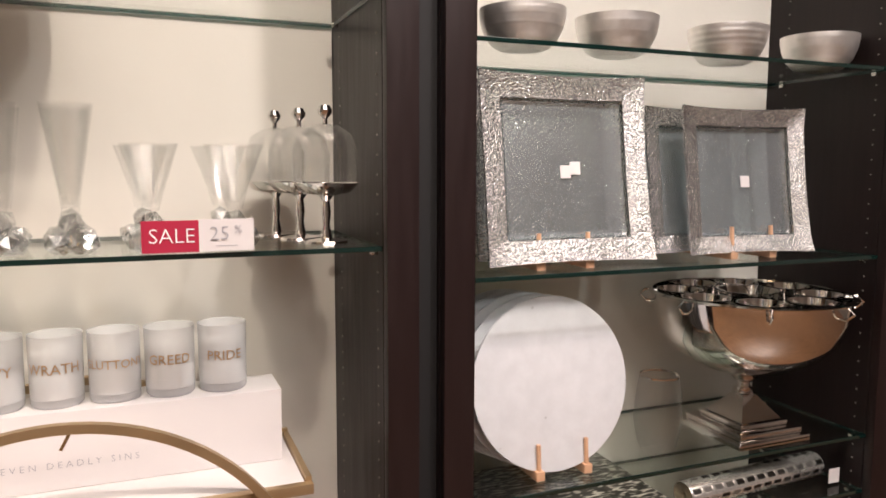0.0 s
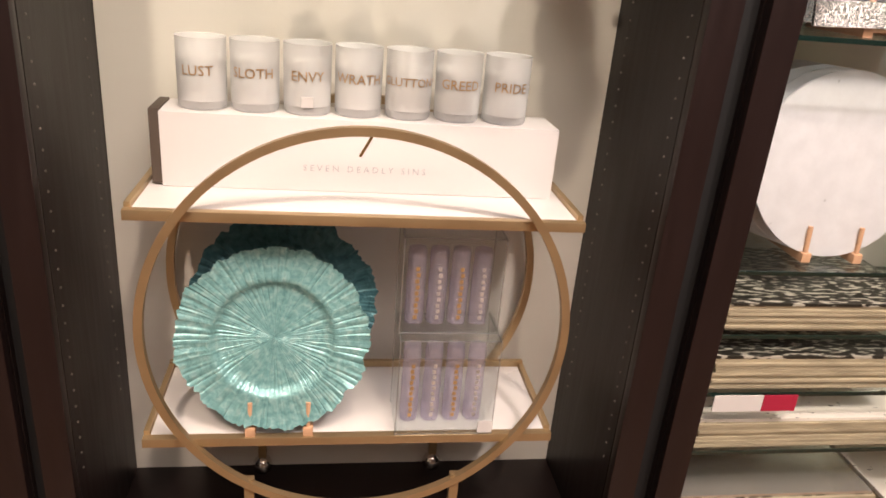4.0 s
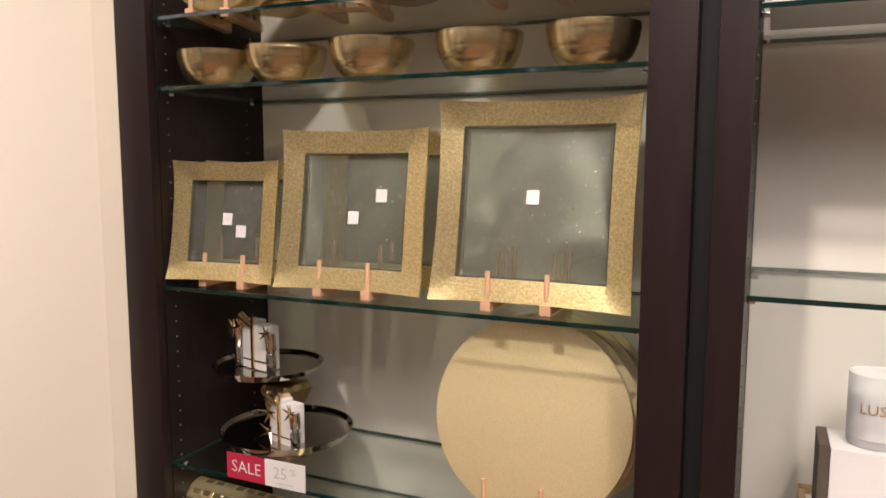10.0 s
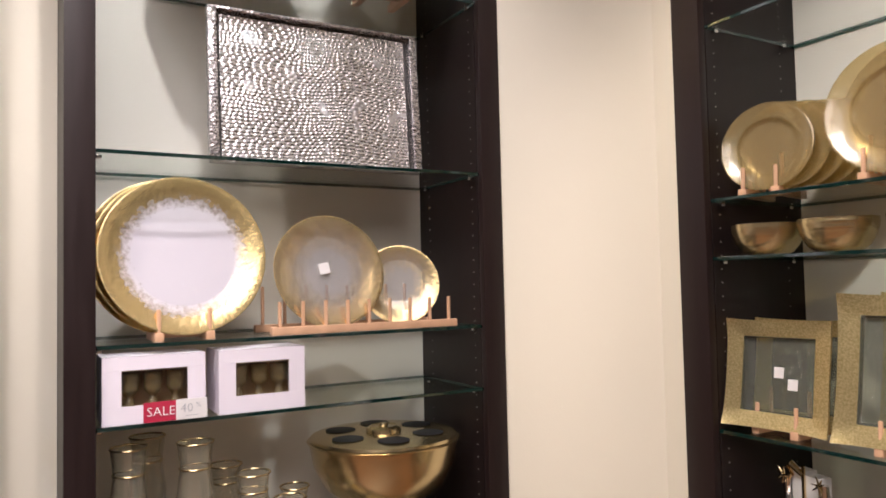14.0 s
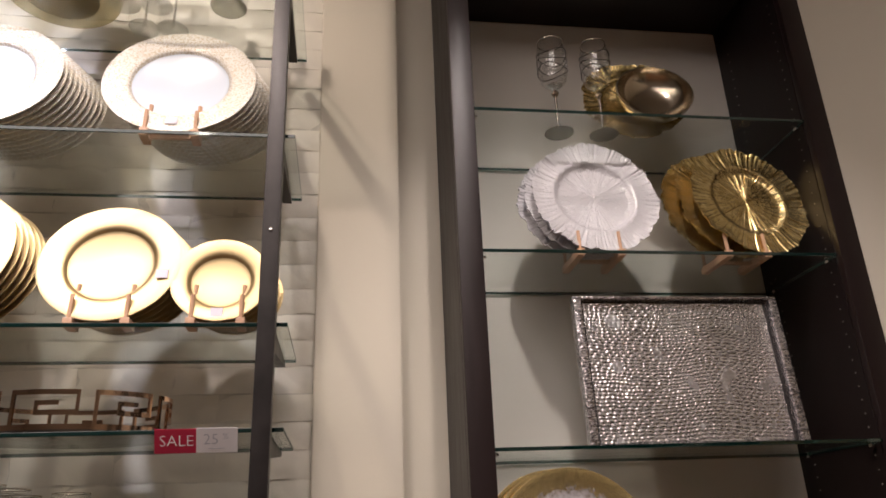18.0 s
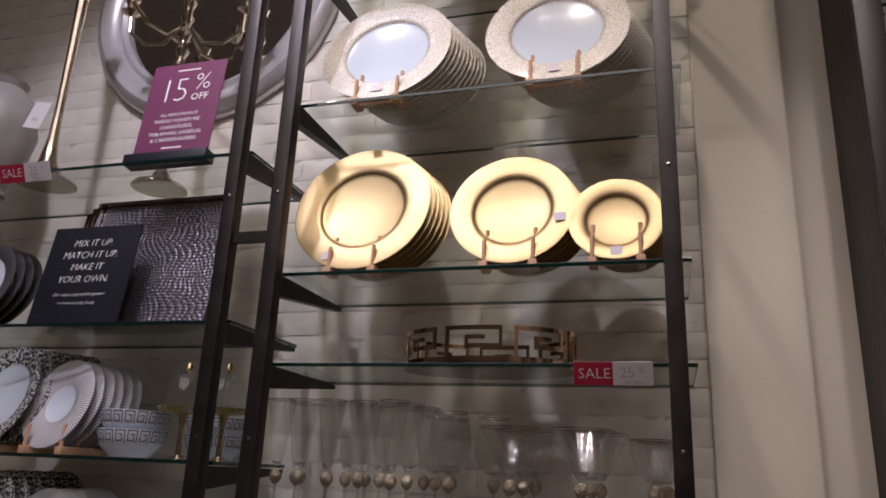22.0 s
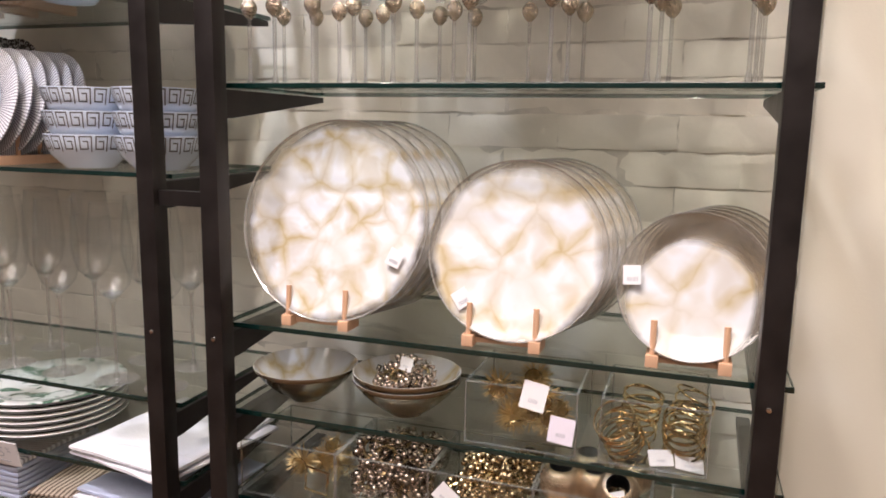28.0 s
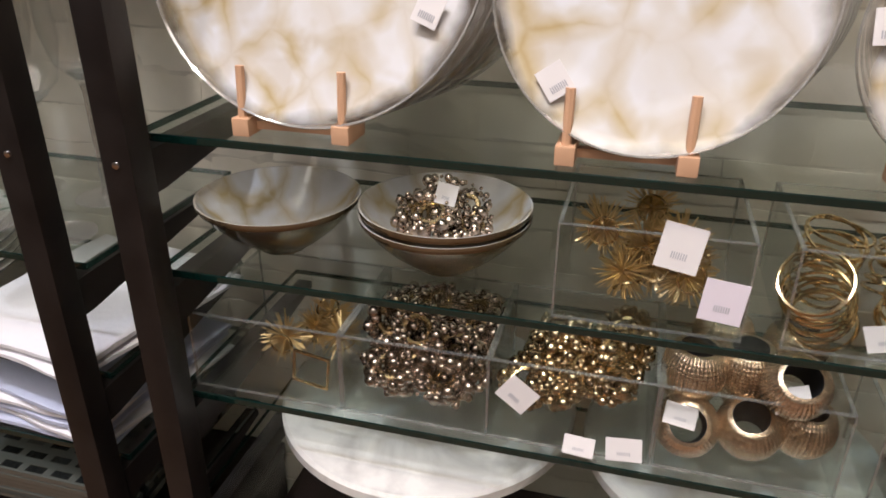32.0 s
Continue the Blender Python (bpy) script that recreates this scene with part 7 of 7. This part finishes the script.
rng = random.Random(5)
BOXES = ((-1.3025, 0.182, "urchin", 0.862), (-1.1265, 0.164, "bead", 0.862), (-0.9590, 0.170, "beadgold", 0.862), (-0.7850, 0.172, "barrel", 0.862), (-0.898, 0.172, "urchingold", 1.022), (-0.702, 0.150, "bangle", 1.022), (-0.620, 0.10, "crystal", 0.862))
for u, w, kind_of, z in BOXES:
    h = 0.098
    clear_box("acrylic_bin", "clear acrylic bin of napkin rings on a glass shelf", at("M", u, 0.055, z), w, 0.17 if kind_of != "crystal" else 0.10, h, "acrylic napkin ring bins")
    if kind_of in ("urchin", "urchingold"):
        n = 4 if kind_of == "urchin" else 10
        for k in range(n):
            urchin_ring(at("M", u + rng.uniform(-w / 2 + 0.034, w / 2 - 0.034), rng.uniform(0.092, 0.19), z + 0.032 + (0.021 * (k % 3) if n > 5 else 0.012 * (k % 2)), rng.uniform(-60, 60), rng.uniform(-60, 60)), "gold spiky sea-urchin napkin ring in an acrylic bin", 100 + k)
    elif kind_of in ("bead", "beadgold"):
        for k in range(32):
            bead_ring(at("M", u + rng.uniform(-w / 2 + 0.030, w / 2 - 0.030), rng.uniform(0.088, 0.192), z + 0.026 + 0.016 * (k // 7), rng.uniform(0, 90), rng.uniform(-40, 40)), "pewter beaded napkin ring in an acrylic bin" if kind_of == "bead" else "gold beaded napkin ring in an acrylic bin", 0.022, 16, BEADSILVER if kind_of == "bead" else BEAD, 300 + k + (50 if kind_of == "beadgold" else 0))
    elif kind_of == "barrel":
        spots_ = [(-0.055, 0.090, 0.0, 52), (0.008, 0.095, 0.0, 30), (0.058, 0.105, 0.004, 12), (-0.055, 0.098, 0.060, 4), (0.000, 0.118, 0.056, 6), (0.036, 0.092, 0.062, 42), (-0.048, 0.170, 0.0, 3), (0.015, 0.170, 0.0, 5), (0.052, 0.175, 0.055, 8), (-0.02, 0.178, 0.055, 4)]
        for du, d, dz, rot in spots_:
            barrel_ring(at("M", u + du, d + 0.01, z + dz + 0.005 + 0.024 * math.sin(radians(rot)), rot, 0, rng.uniform(-25, 25)), "champagne crusted barrel napkin ring in an acrylic bin")
    elif kind_of == "bangle":
        for k, (du, dd, tip) in enumerate(((-0.036, 0.098, 34), (0.044, 0.115, 24), (-0.03, 0.176, 14), (0.045, 0.180, 5))):
            bangle_ring(at("M", u + du, dd, z + 0.010, tip, 6 * k - 9, 20 * k - 20), "gold wire coil napkin ring in an acrylic bin", k)
    else:
        for k, (du, dd) in enumerate(((-0.012, 0.075), (0.030, 0.120))):
            stand = thing("display_block", "clear acrylic display block in a bin", "display block", at("M", u + du, dd, z + 0.004, 0, 0, 12 - 20 * k), "acrylic display blocks")
            part("block", boxm(-0.021, -0.019, 0, 0.021, 0.019, 0.034, bevel=0.002), CRYSTAL, stand, smooth=False)
            b = bmesh.new()
            bmesh.ops.create_icosphere(b, subdivisions=2, radius=0.021)
            for v in b.verts:
                v.co *= 1 + 0.22 * noise.noise(v.co * 60 + Vector((k * 3, 0, 0)))
                v.co.z *= 0.8
            tagged(part("napkin_ring", b, SMOKYAMBER, None, smooth=False, m=at("M", u + du, dd, z + 0.053, 15 * k, 10, 20)), "faceted smoky amber crystal napkin ring on a clear block", "napkin ring", "crystal napkin rings")
for k in range(7):
    bead_ring(at("M", -1.112 + 0.030 * math.cos(k * 0.9), 0.130 + 0.028 * math.sin(k * 0.9), 1.076 + 0.010 * (k % 3), rng.uniform(0, 70), rng.uniform(-30, 30)), "pewter beaded napkin ring heaped in a bowl", 0.019, 14, BEADSILVER, 500 + k, 0.0042)
price_card(at("M", -0.876, 0.0495, 1.112, 78, 10, 0), w=0.038, h=0.042)
price_card(at("M", -0.833, 0.0495, 1.064, 84, 6, 0), w=0.038, h=0.040, material=LILACCARD)
price_card(at("M", -1.012, 0.0495, 0.927, 82, 38, 0), w=0.036, h=0.030)
price_card(at("M", -0.945, 0.048, 0.876, 60, 4, 0), w=0.032, h=0.020)
price_card(at("M", -0.900, 0.045, 0.884, 70, -6, 0), w=0.036, h=0.024)
price_card(at("M", -0.850, 0.062, 0.925, 50, 10, 0), w=0.032, h=0.022)
price_card(at("M", -0.752, 0.07, 0.958, 50, -20, 0), w=0.034, h=0.024)
price_card(at("M", -0.690, 0.075, 1.034, 50, 0, 20), w=0.036, h=0.024)
price_card(at("M", -0.650, 0.080, 1.029, 40, 14, 20), w=0.044, h=0.024)
price_card(at("M", -1.105, 0.11, 1.115, 75, 10, 0), w=0.022, h=0.022)
price_card(at("M", -1.13, 0.13, 0.915, 70, 25, 0), w=0.018, h=0.02)
wr = thing("napkin_ring", "square gold wire napkin ring leaning in an acrylic bin", "napkin ring", at("M", -1.252, 0.066, 0.900, 8, 10, 0))
part("wire_frame", join(boxm(-0.022, 0, -0.024, -0.0195, 0.003, 0.024), boxm(0.0195, 0, -0.024, 0.022, 0.003, 0.024), boxm(-0.0195, 0, -0.024, 0.0195, 0.003, -0.0215), boxm(-0.0195, 0, 0.0215, 0.0195, 0.003, 0.024)), BRASS, wr, smooth=False)
for u, r in ((-1.155, 0.197), (-0.768, 0.178)):
    t = thing("cake_stand", "round white marble cake stand under the bins", "cake stand", at("M", u, 0.218, 0.690), "marble cake stands")
    part("foot", lathe([(0, 0), (0.07, 0), (0.065, 0.01), (0.02, 0.03), (0.018, 0.055), (0.04, 0.07)], 32), MARBLE, t)
    part("slab", lathe([(0, 0.070), (r - 0.004, 0.070), (r, 0.074), (r, 0.086), (r - 0.004, 0.090), (0, 0.090)], 72), MARBLE, t)

# ---- second steel rack ----


def greek_bowl(m, label, r=0.078, h=0.062):
    t = thing("cereal_bowl", label, "bowl", m, "meander bowls")
    part("body", lathe([(0, 0), (r * 0.55, 0), (r * 0.62, 0.006), (r * 0.86, h * 0.4), (r * 0.97, h * 0.75), (r, h), (r - 0.004, h), (r * 0.8, h * 0.4), (0, 0.008)], 44), BLUEWHITE, t)
    bm = bmesh.new()
    for k in range(18):
        a0 = 2 * math.pi * k / 18
        for (p, q, z0, z1) in ((0.05, 0.85, 0.92, 0.96), (0.05, 0.13, 0.58, 0.92), (0.05, 0.62, 0.56, 0.60), (0.54, 0.62, 0.60, 0.80), (0.28, 0.62, 0.78, 0.82), (0.77, 0.85, 0.50, 0.92)):
            aa, ab = a0 + p * 2 * math.pi / 18, a0 + q * 2 * math.pi / 18
            vs = []
            for a, z in ((aa, z0), (ab, z0), (ab, z1), (aa, z1)):
                rr = r * (0.86 + (z - 0.4) * 0.233) + 0.0022
                vs.append(bm.verts.new((rr * math.cos(a), rr * math.sin(a), h * z)))
            bm.faces.new(vs)
    part("meander_print", bm, MEANDERINK, t, "black meander print", smooth=False)
    return t


for z, n in ((1.720, 2), (1.420, 3)):
    for u, d, k0 in (((-1.778, 0.12, 0), (-1.66, 0.285, 0)) if n == 2 else ((-1.752, 0.12, 0), (-1.600, 0.13, 0), (-1.665, 0.27, 0))):
        for k in range(n):
            greek_bowl(at("M", u, d, z + 0.042 * k, 0, 0, 11 * k), "white bowl with a black meander band in a stack")
for z in (1.720, 1.420):
    for k in range(6):
        r = 0.110
        t = plate("dinner_plate", "white plate with a fine grey rayed rim standing in a row", leaning("M", -1.975 + 0.006 * k, 0.070 + 0.026 * k, z + 0.009, r, 15, -10), rim_profile(r, r * 0.42, 0.012), GREYRAY, "grey rayed plates", well_profile(r * 0.42), BLUEWHITE, 56)
        r2 = 0.128
        plate("dinner_plate", "white plate with a black woven rim standing in a row", leaning("M", -2.165 + 0.014 * k, 0.075 + 0.030 * k, z + 0.009, r2, 15, -10), rim_profile(r2, r2 * 0.66, 0.014), BLACKWHITE, "black rimmed plates", well_profile(r2 * 0.66), BLUEWHITE, 56)
    plate_rack("M", -1.97, 0.05, z, 0.22, slots=4)
    plate_rack("M", -2.17, 0.05, z, 0.22, slots=4)
for u, d in ((-1.652, 0.125), (-1.552, 0.135)):
    t = thing("cloche_stand", "gold footed stand with a glass dome behind bowls", "cloche", at("M", u, d, 1.720), "gold footed domes")
    part("foot", lathe([(0, 0), (0.034, 0), (0.008, 0.010), (0.006, 0.07), (0.012, 0.10)], 24), PEWTERGOLD, t)
    part("dish", lathe([(0.010, 0.10), (0.05, 0.106), (0.060, 0.116), (0.058, 0.116), (0, 0.108)], 32), OLIVEGLASS, t)
    part("dome", lathe([(0.045, 0.117), (0.046, 0.155), (0.036, 0.180), (0.012, 0.194), (0.004, 0.196), (0.012, 0.192), (0.035, 0.178), (0.0445, 0.155), (0.0435, 0.117)], 28), CLEAR, t, "clear glass dome")
    part("finial", lathe([(0.003, 0.196), (0.010, 0.206), (0.007, 0.218), (0, 0.221)], 14), GOLD, t)
TALL = [(0.008, 0.004), (0.032, 0.03), (0.041, 0.07), (0.040, 0.12), (0.033, 0.19)]
for i, u in enumerate((-2.35, -2.22, -2.09, -1.96, -1.83, -1.70, -1.585)):
    for d in (0.10, 0.22):
        stem_glass("wine_glass", "tall clear wine glass on a thin stem", at("M", u - 0.03 * (d > 0.2), d, 1.014), TALL, 0.155, 0.040, "tall clear wine glasses", rim_mat=CLEAR)
for k in range(6):
    t = plate("dinner_plate", "white plate with a green leaf print in a stack", at("M", -1.965, 0.19, 0.870 + 0.0135 * k), rim_profile(0.152, 0.10, 0.014), WHITEGLAZE if k < 5 else PALMPLATE, "leaf printed plates", well_profile(0.10), PALMPLATE, 56)
    part("dark_edge", lathe([(0.1522, 0.0125), (0.1526, 0.0105), (0.1505, 0.0080)], 56), CHARCOAL, t, "thin dark edge line")


def napkin(w, d, k, seed):
    """A folded cloth: a soft slab with rippled top and rounded folds."""
    b = bmesh.new()
    n, m2 = 16, 12
    top, low = [], []
    for i in range(n + 1):
        ta, la = [], []
        for j in range(m2 + 1):
            x, y = (i / n - 0.5) * w, j / m2 * d
            q = 0.0025 * noise.noise(Vector((x * 18, y * 18, seed * 2.3)))
            ex = 1 + 0.05 * noise.noise(Vector((y * 9, seed, 1)))
            edge = 0.003 if i in (0, n) or j in (0, m2) else 0
            ta.append(b.verts.new((x * ex, y + 0.006 * noise.noise(Vector((x * 12, seed, 5))), 0.0112 + q - edge)))
            la.append(b.verts.new((x * ex, y + 0.006 * noise.noise(Vector((x * 12, seed, 5))), 0.0004 + edge)))
        top.append(ta)
        low.append(la)
    for i in range(n):
        for j in range(m2):
            b.faces.new((top[i][j], top[i + 1][j], top[i + 1][j + 1], top[i][j + 1]))
            b.faces.new((low[i][j], low[i][j + 1], low[i + 1][j + 1], low[i + 1][j]))
    for i in range(n):
        b.faces.new((low[i][0], low[i + 1][0], top[i + 1][0], top[i][0]))
        b.faces.new((top[i][m2], top[i + 1][m2], low[i + 1][m2], low[i][m2]))
    for j in range(m2):
        b.faces.new((top[0][j], top[0][j + 1], low[0][j + 1], low[0][j]))
        b.faces.new((low[n][j], low[n][j + 1], top[n][j + 1], top[n][j]))
    bmesh.ops.recalc_face_normals(b, faces=b.faces)
    return b


mat_napkins = thing("folded_napkins", "two folded white linen napkins laid askew", "napkins", at("M", -1.655, 0.030, 0.8655, 0, 0, -10))
for k in range(2):
    part("napkin", napkin(0.26, 0.30, k, k), LINEN, mat_napkins, m=pose(0.004 * k, 0.004 * k, 0.0125 * k, 0, 0, (-2, 3)[k]))
nap2 = thing("folded_napkins", "stack of folded pale blue linen napkins", "napkins", at("M", -1.655, 0.045, 0.738, 0, 0, -7))
for k in range(5):
    part("napkin", napkin(0.25, 0.26, k, k + 9), LINEN if k % 2 else BLUELINEN, nap2, m=pose(0, 0, 0.012 * k, 0, 0, (3, -3, 2, 5, -2)[k]))
nap4 = thing("folded_napkins", "folded brown striped linen napkins on a glass shelf", "napkins", at("M", -1.845, 0.055, 0.738, 0, 0, 4))
for k in range(3):
    part("napkin", napkin(0.10, 0.24, k, k + 21), STRIPELINEN, nap4, m=pose(0, 0, 0.012 * k, 0, 0, (2, -3, 1)[k]))
nap3 = thing("folded_napkins", "stack of folded patterned linen napkins", "napkins", at("M", -2.1, 0.06, 0.738))
for k in range(7):
    part("napkin", boxm(-0.17, 0, k * 0.012, 0.17, 0.22, k * 0.012 + 0.011, bevel=0.004), GREYRAY if k == 6 else BLUELINEN, nap3)
mat_stack("M", -2.10, -1.54, 0.05, 0.34, 0.590, 6, 0.010, BLACKTILE, BLACKTILE, "pile of black glass mosaic placemats on the low shelf", seed=21)
sale_tag("M", -1.962, 0.034, 0.832, "crimson and white 25% sale card under a shelf edge", "25%", 0.156, 0.052, tip=12)

sg = thing("discount_sign", "plum purple 15% off sign in a dark base", "sign", at("M", -1.770, 0.075, 2.432, -6, 0, 0))
part("card", boxm(-0.112, -0.001, 0.02, 0.112, 0.001, 0.312), PURPLE, sg, "plum card", smooth=False)
part("holder", boxm(-0.122, -0.02, 0.0, 0.122, 0.02, 0.03, bevel=0.003), NAVYCARD, sg, "dark sign base")
for words, size, x, z in (("15", 0.108, -0.032, 0.224), ("%", 0.074, 0.052, 0.246), ("OFF", 0.030, 0.050, 0.200), ("ALL REGULAR PRICE", 0.0125, 0, 0.150), ("DINING FURNITURE,", 0.0150, 0, 0.131), ("CHANDELIERS,", 0.0150, 0, 0.112), ("TABLEWARE, CANDLES", 0.0150, 0, 0.093), ("& CANDLEHOLDERS", 0.0150, 0, 0.074)):
    part("lettering", moved(text_bm(words, size, spread=0.82 if words == "15" else 1.0, thin=0.024 if words == "15" else 0.012 if size > 0.05 else 0.0), pose(x, -0.0018, z, 90)), WHITEINK, sg, "white letters", smooth=False)
for z, w in ((0.290, 0.07), (0.050, 0.06)):
    part("small_print", boxm(-w / 2, -0.0018, z - 0.002, w / 2, -0.0011, z + 0.002), WHITEINK, sg, smooth=False)


def slanted(bm):
    """Leans upright letters over into italics."""
    for v in bm.verts:
        v.co.x += 0.16 * v.co.y
    return bm


mx = thing("slogan_sign", "black card sign with white lettering before silver trays", "sign", at("M", -1.955, 0.055, 2.022, -8, 0, 0))
part("card", boxm(-0.132, -0.002, 0.0, 0.132, 0.002, 0.262), NAVYCARD, mx, smooth=False)
for words, size, z in (("MIX IT UP.", 0.030, 0.215), ("MATCH IT UP.", 0.030, 0.182), ("MAKE IT", 0.030, 0.149), ("YOUR OWN.", 0.030, 0.116), ("Our styles play well together", 0.0150, 0.076), ("so you can play host.", 0.0150, 0.054)):
    part("lettering", moved(slanted(text_bm(words, size * 0.87, thin=0.012)), pose(0, -0.0028, z, 90)), WHITEINK, mx, "white letters", smooth=False)
for k in range(3):
    t = thing("serving_tray", "embossed crocodile silver tray leaning on edge", "tray", leaning("M", -1.83 - 0.05 * k, 0.13 + 0.035 * k, 2.0225, 0.180, 10), "crocodile silver trays")
    part("panel", croc_panel(0.402, 0.342, 11, 0.0023), CROCPEWTER, t, "embossed crocodile pewter panel", auto=3.0)
    part("back_sheet", boxm(-0.205, -0.174, -0.003, 0.205, 0.174, 0.0015), SILVER, t, smooth=False)
    part("edge", join(boxm(-0.215, -0.18, 0, 0.215, -0.1745, 0.022), boxm(-0.215, 0.1745, 0, 0.215, 0.18, 0.022), boxm(-0.215, -0.174, 0, -0.2055, 0.174, 0.022), boxm(0.2055, -0.174, 0, 0.215, 0.174, 0.022)), SILVER, t, "bright silver edge", smooth=False)
for k in range(4):
    plate("dinner_plate", "dark rimmed plate standing at the rack's end", leaning("M", -2.33, 0.08 + 0.03 * k, 2.03, 0.12, 14), rim_profile(0.12, 0.08, 0.014), CHARCOAL, "dark rimmed plates", well_profile(0.08), BLUEWHITE, 48)
cs = thing("candlestick", "tall slender polished gold candlestick with a flared foot", "candlestick", at("M", -2.20, 0.12, 2.432))
part("body", lathe([(0, 0), (0.085, 0), (0.082, 0.006), (0.05, 0.02), (0.025, 0.06), (0.014, 0.13), (0.011, 0.25), (0.013, 0.45), (0.018, 0.62), (0.03, 0.70), (0.027, 0.70), (0, 0.64)], 36), PEWTERGOLD, cs)
price_card(at("M", -2.235, 0.085, 2.625, 82, 12, 0), "white swing price card on a candlestick", 0.06, 0.085)
sale_tag("M", -2.165, 0.034, 2.398, "crimson and white 25% sale card under a shelf edge", "25%", 0.165, 0.048, tip=24)
tagged(part("urn", lathe([(0, 0), (0.06, 0), (0.05, 0.02), (0.09, 0.10), (0.11, 0.20), (0.09, 0.30), (0.05, 0.34), (0.06, 0.36), (0, 0.36)], 40), STONEWARE, None, m=at("M", -2.46, 0.16, 2.432)), "grey stoneware urn at the rack's end", "vase")
cb = thing("candelabra", "tall gold candelabra with curled arms before a mirror", "candelabra", at("M", -1.90, 0.22, 2.432))
part("foot", lathe([(0, 0), (0.075, 0), (0.07, 0.01), (0.03, 0.03), (0.014, 0.06)], 32), PEWTERGOLD, cb)
shaft = [(0.012, 0.06)]
for k in range(12):
    shaft += [(0.010, 0.08 + 0.055 * k), (0.020, 0.105 + 0.055 * k), (0.010, 0.13 + 0.055 * k)]
part("shaft", lathe(shaft + [(0.012, 0.78)], 18), PEWTERGOLD, cb)
for k in range(6):
    a = k * math.pi / 3 + 0.2
    part("arm", tube([(q * math.cos(a), q * math.sin(a), z) for q, z in ((0.01, 0.52), (0.06, 0.46), (0.12, 0.46), (0.17, 0.50), (0.18, 0.56))], 0.006, 8), PEWTERGOLD, cb)
    part("candle_cup", lathe([(0.005, 0), (0.03, 0.012), (0.012, 0.018), (0.018, 0.05), (0.021, 0.058), (0.015, 0.058), (0, 0.03)], 20), PEWTERGOLD, cb, m=pose(0.18 * math.cos(a), 0.18 * math.sin(a), 0.555))
part("candle_cup", lathe([(0.005, 0), (0.03, 0.012), (0.012, 0.018), (0.018, 0.05), (0.021, 0.058), (0.015, 0.058), (0, 0.03)], 20), PEWTERGOLD, cb, m=pose(0, 0, 0.778))

mr = thing("wall_mirror", "large round mirror in a moulded white frame on the brick wall", "mirror", pose(-2.318, -1.955, 3.19, 90, 0, 90))
part("frame", lathe([(0.335, 0.0), (0.335, 0.022), (0.350, 0.030), (0.365, 0.022), (0.385, 0.040), (0.420, 0.048), (0.445, 0.034), (0.455, 0.018), (0.455, 0.0), (0.335, 0.0)], 96), FRAMEWHITE, mr, "moulded white frame")
part("glass", lathe([(0, 0.006), (0.334, 0.006), (0.334, 0.001), (0, 0.001)], 72), MIRROR, mr, "round mirror glass")

# ---- round ceiling lamps ----
for x, y in ((-0.35, -0.45), (1.1, -0.70), (-1.15, -0.85), (-1.1, -0.02), (-1.15, -1.15), (-0.75, -0.75), (-0.9, -2.2), (-1.25, -2.0), (0.45, -1.2), (0.2, -1.9), (1.6, -1.2), (2.6, 0.1), (-0.2, -3.2), (1.3, -2.8), (2.8, -2.0)):
    lamp = thing("ceiling_downlight", "round lit downlight in the grey ceiling", "lamp", pose(x, y, 3.87), "ceiling downlights")
    part("trim_ring", lathe([(0.052, 0.0), (0.075, 0.002), (0.078, 0.012), (0.078, 0.03), (0.052, 0.03), (0.052, 0.0)], 28), WHITEGLAZE, lamp)
    part("lit_glass", lathe([(0, 0.018), (0.050, 0.018), (0.050, 0.022), (0, 0.022)], 20), LAMPGLOW, lamp, "glowing lamp glass")

# ---- single bricks of the painted wall ----
course, count, rest = 0, 0, []
z = 0.066
while z < 3.85:
    y = -0.492 - (0.052 if course % 2 else 0.0)
    if course % 2:
        rest.append((HALVES[course % 4], y + 0.052 - 0.05, z, 0.45 < z < 3.6))
        y -= 0.052
    while y > -3.4:
        rest.append((BRICKS[(course * 5 + int(-y * 100)) % 14], y - 0.104, z, y > -2.0 and 0.6 < z < 3.3))
        y -= 0.218
    z += 0.0653
    course += 1
far = bmesh.new()
for me, y, z, near in rest:
    if near and count < 300:
        ob = new("brick", me)
        ob.parent = brick_wall
        ob.matrix_basis = pose(-2.3225 + random.uniform(-0.0008, 0.0010), y, z, random.uniform(-0.4, 0.4), random.uniform(-0.6, 0.6), random.uniform(-0.4, 0.4))
        count += 1
    else:
        n0 = len(far.verts)
        far.from_mesh(me)
        far.verts.ensure_lookup_table()
        bmesh.ops.translate(far, vec=(-2.3225, y, z), verts=far.verts[n0:])
ob = part("brickwork", far, BRICK, brick_wall)
tagged(ob, kind="stuff")
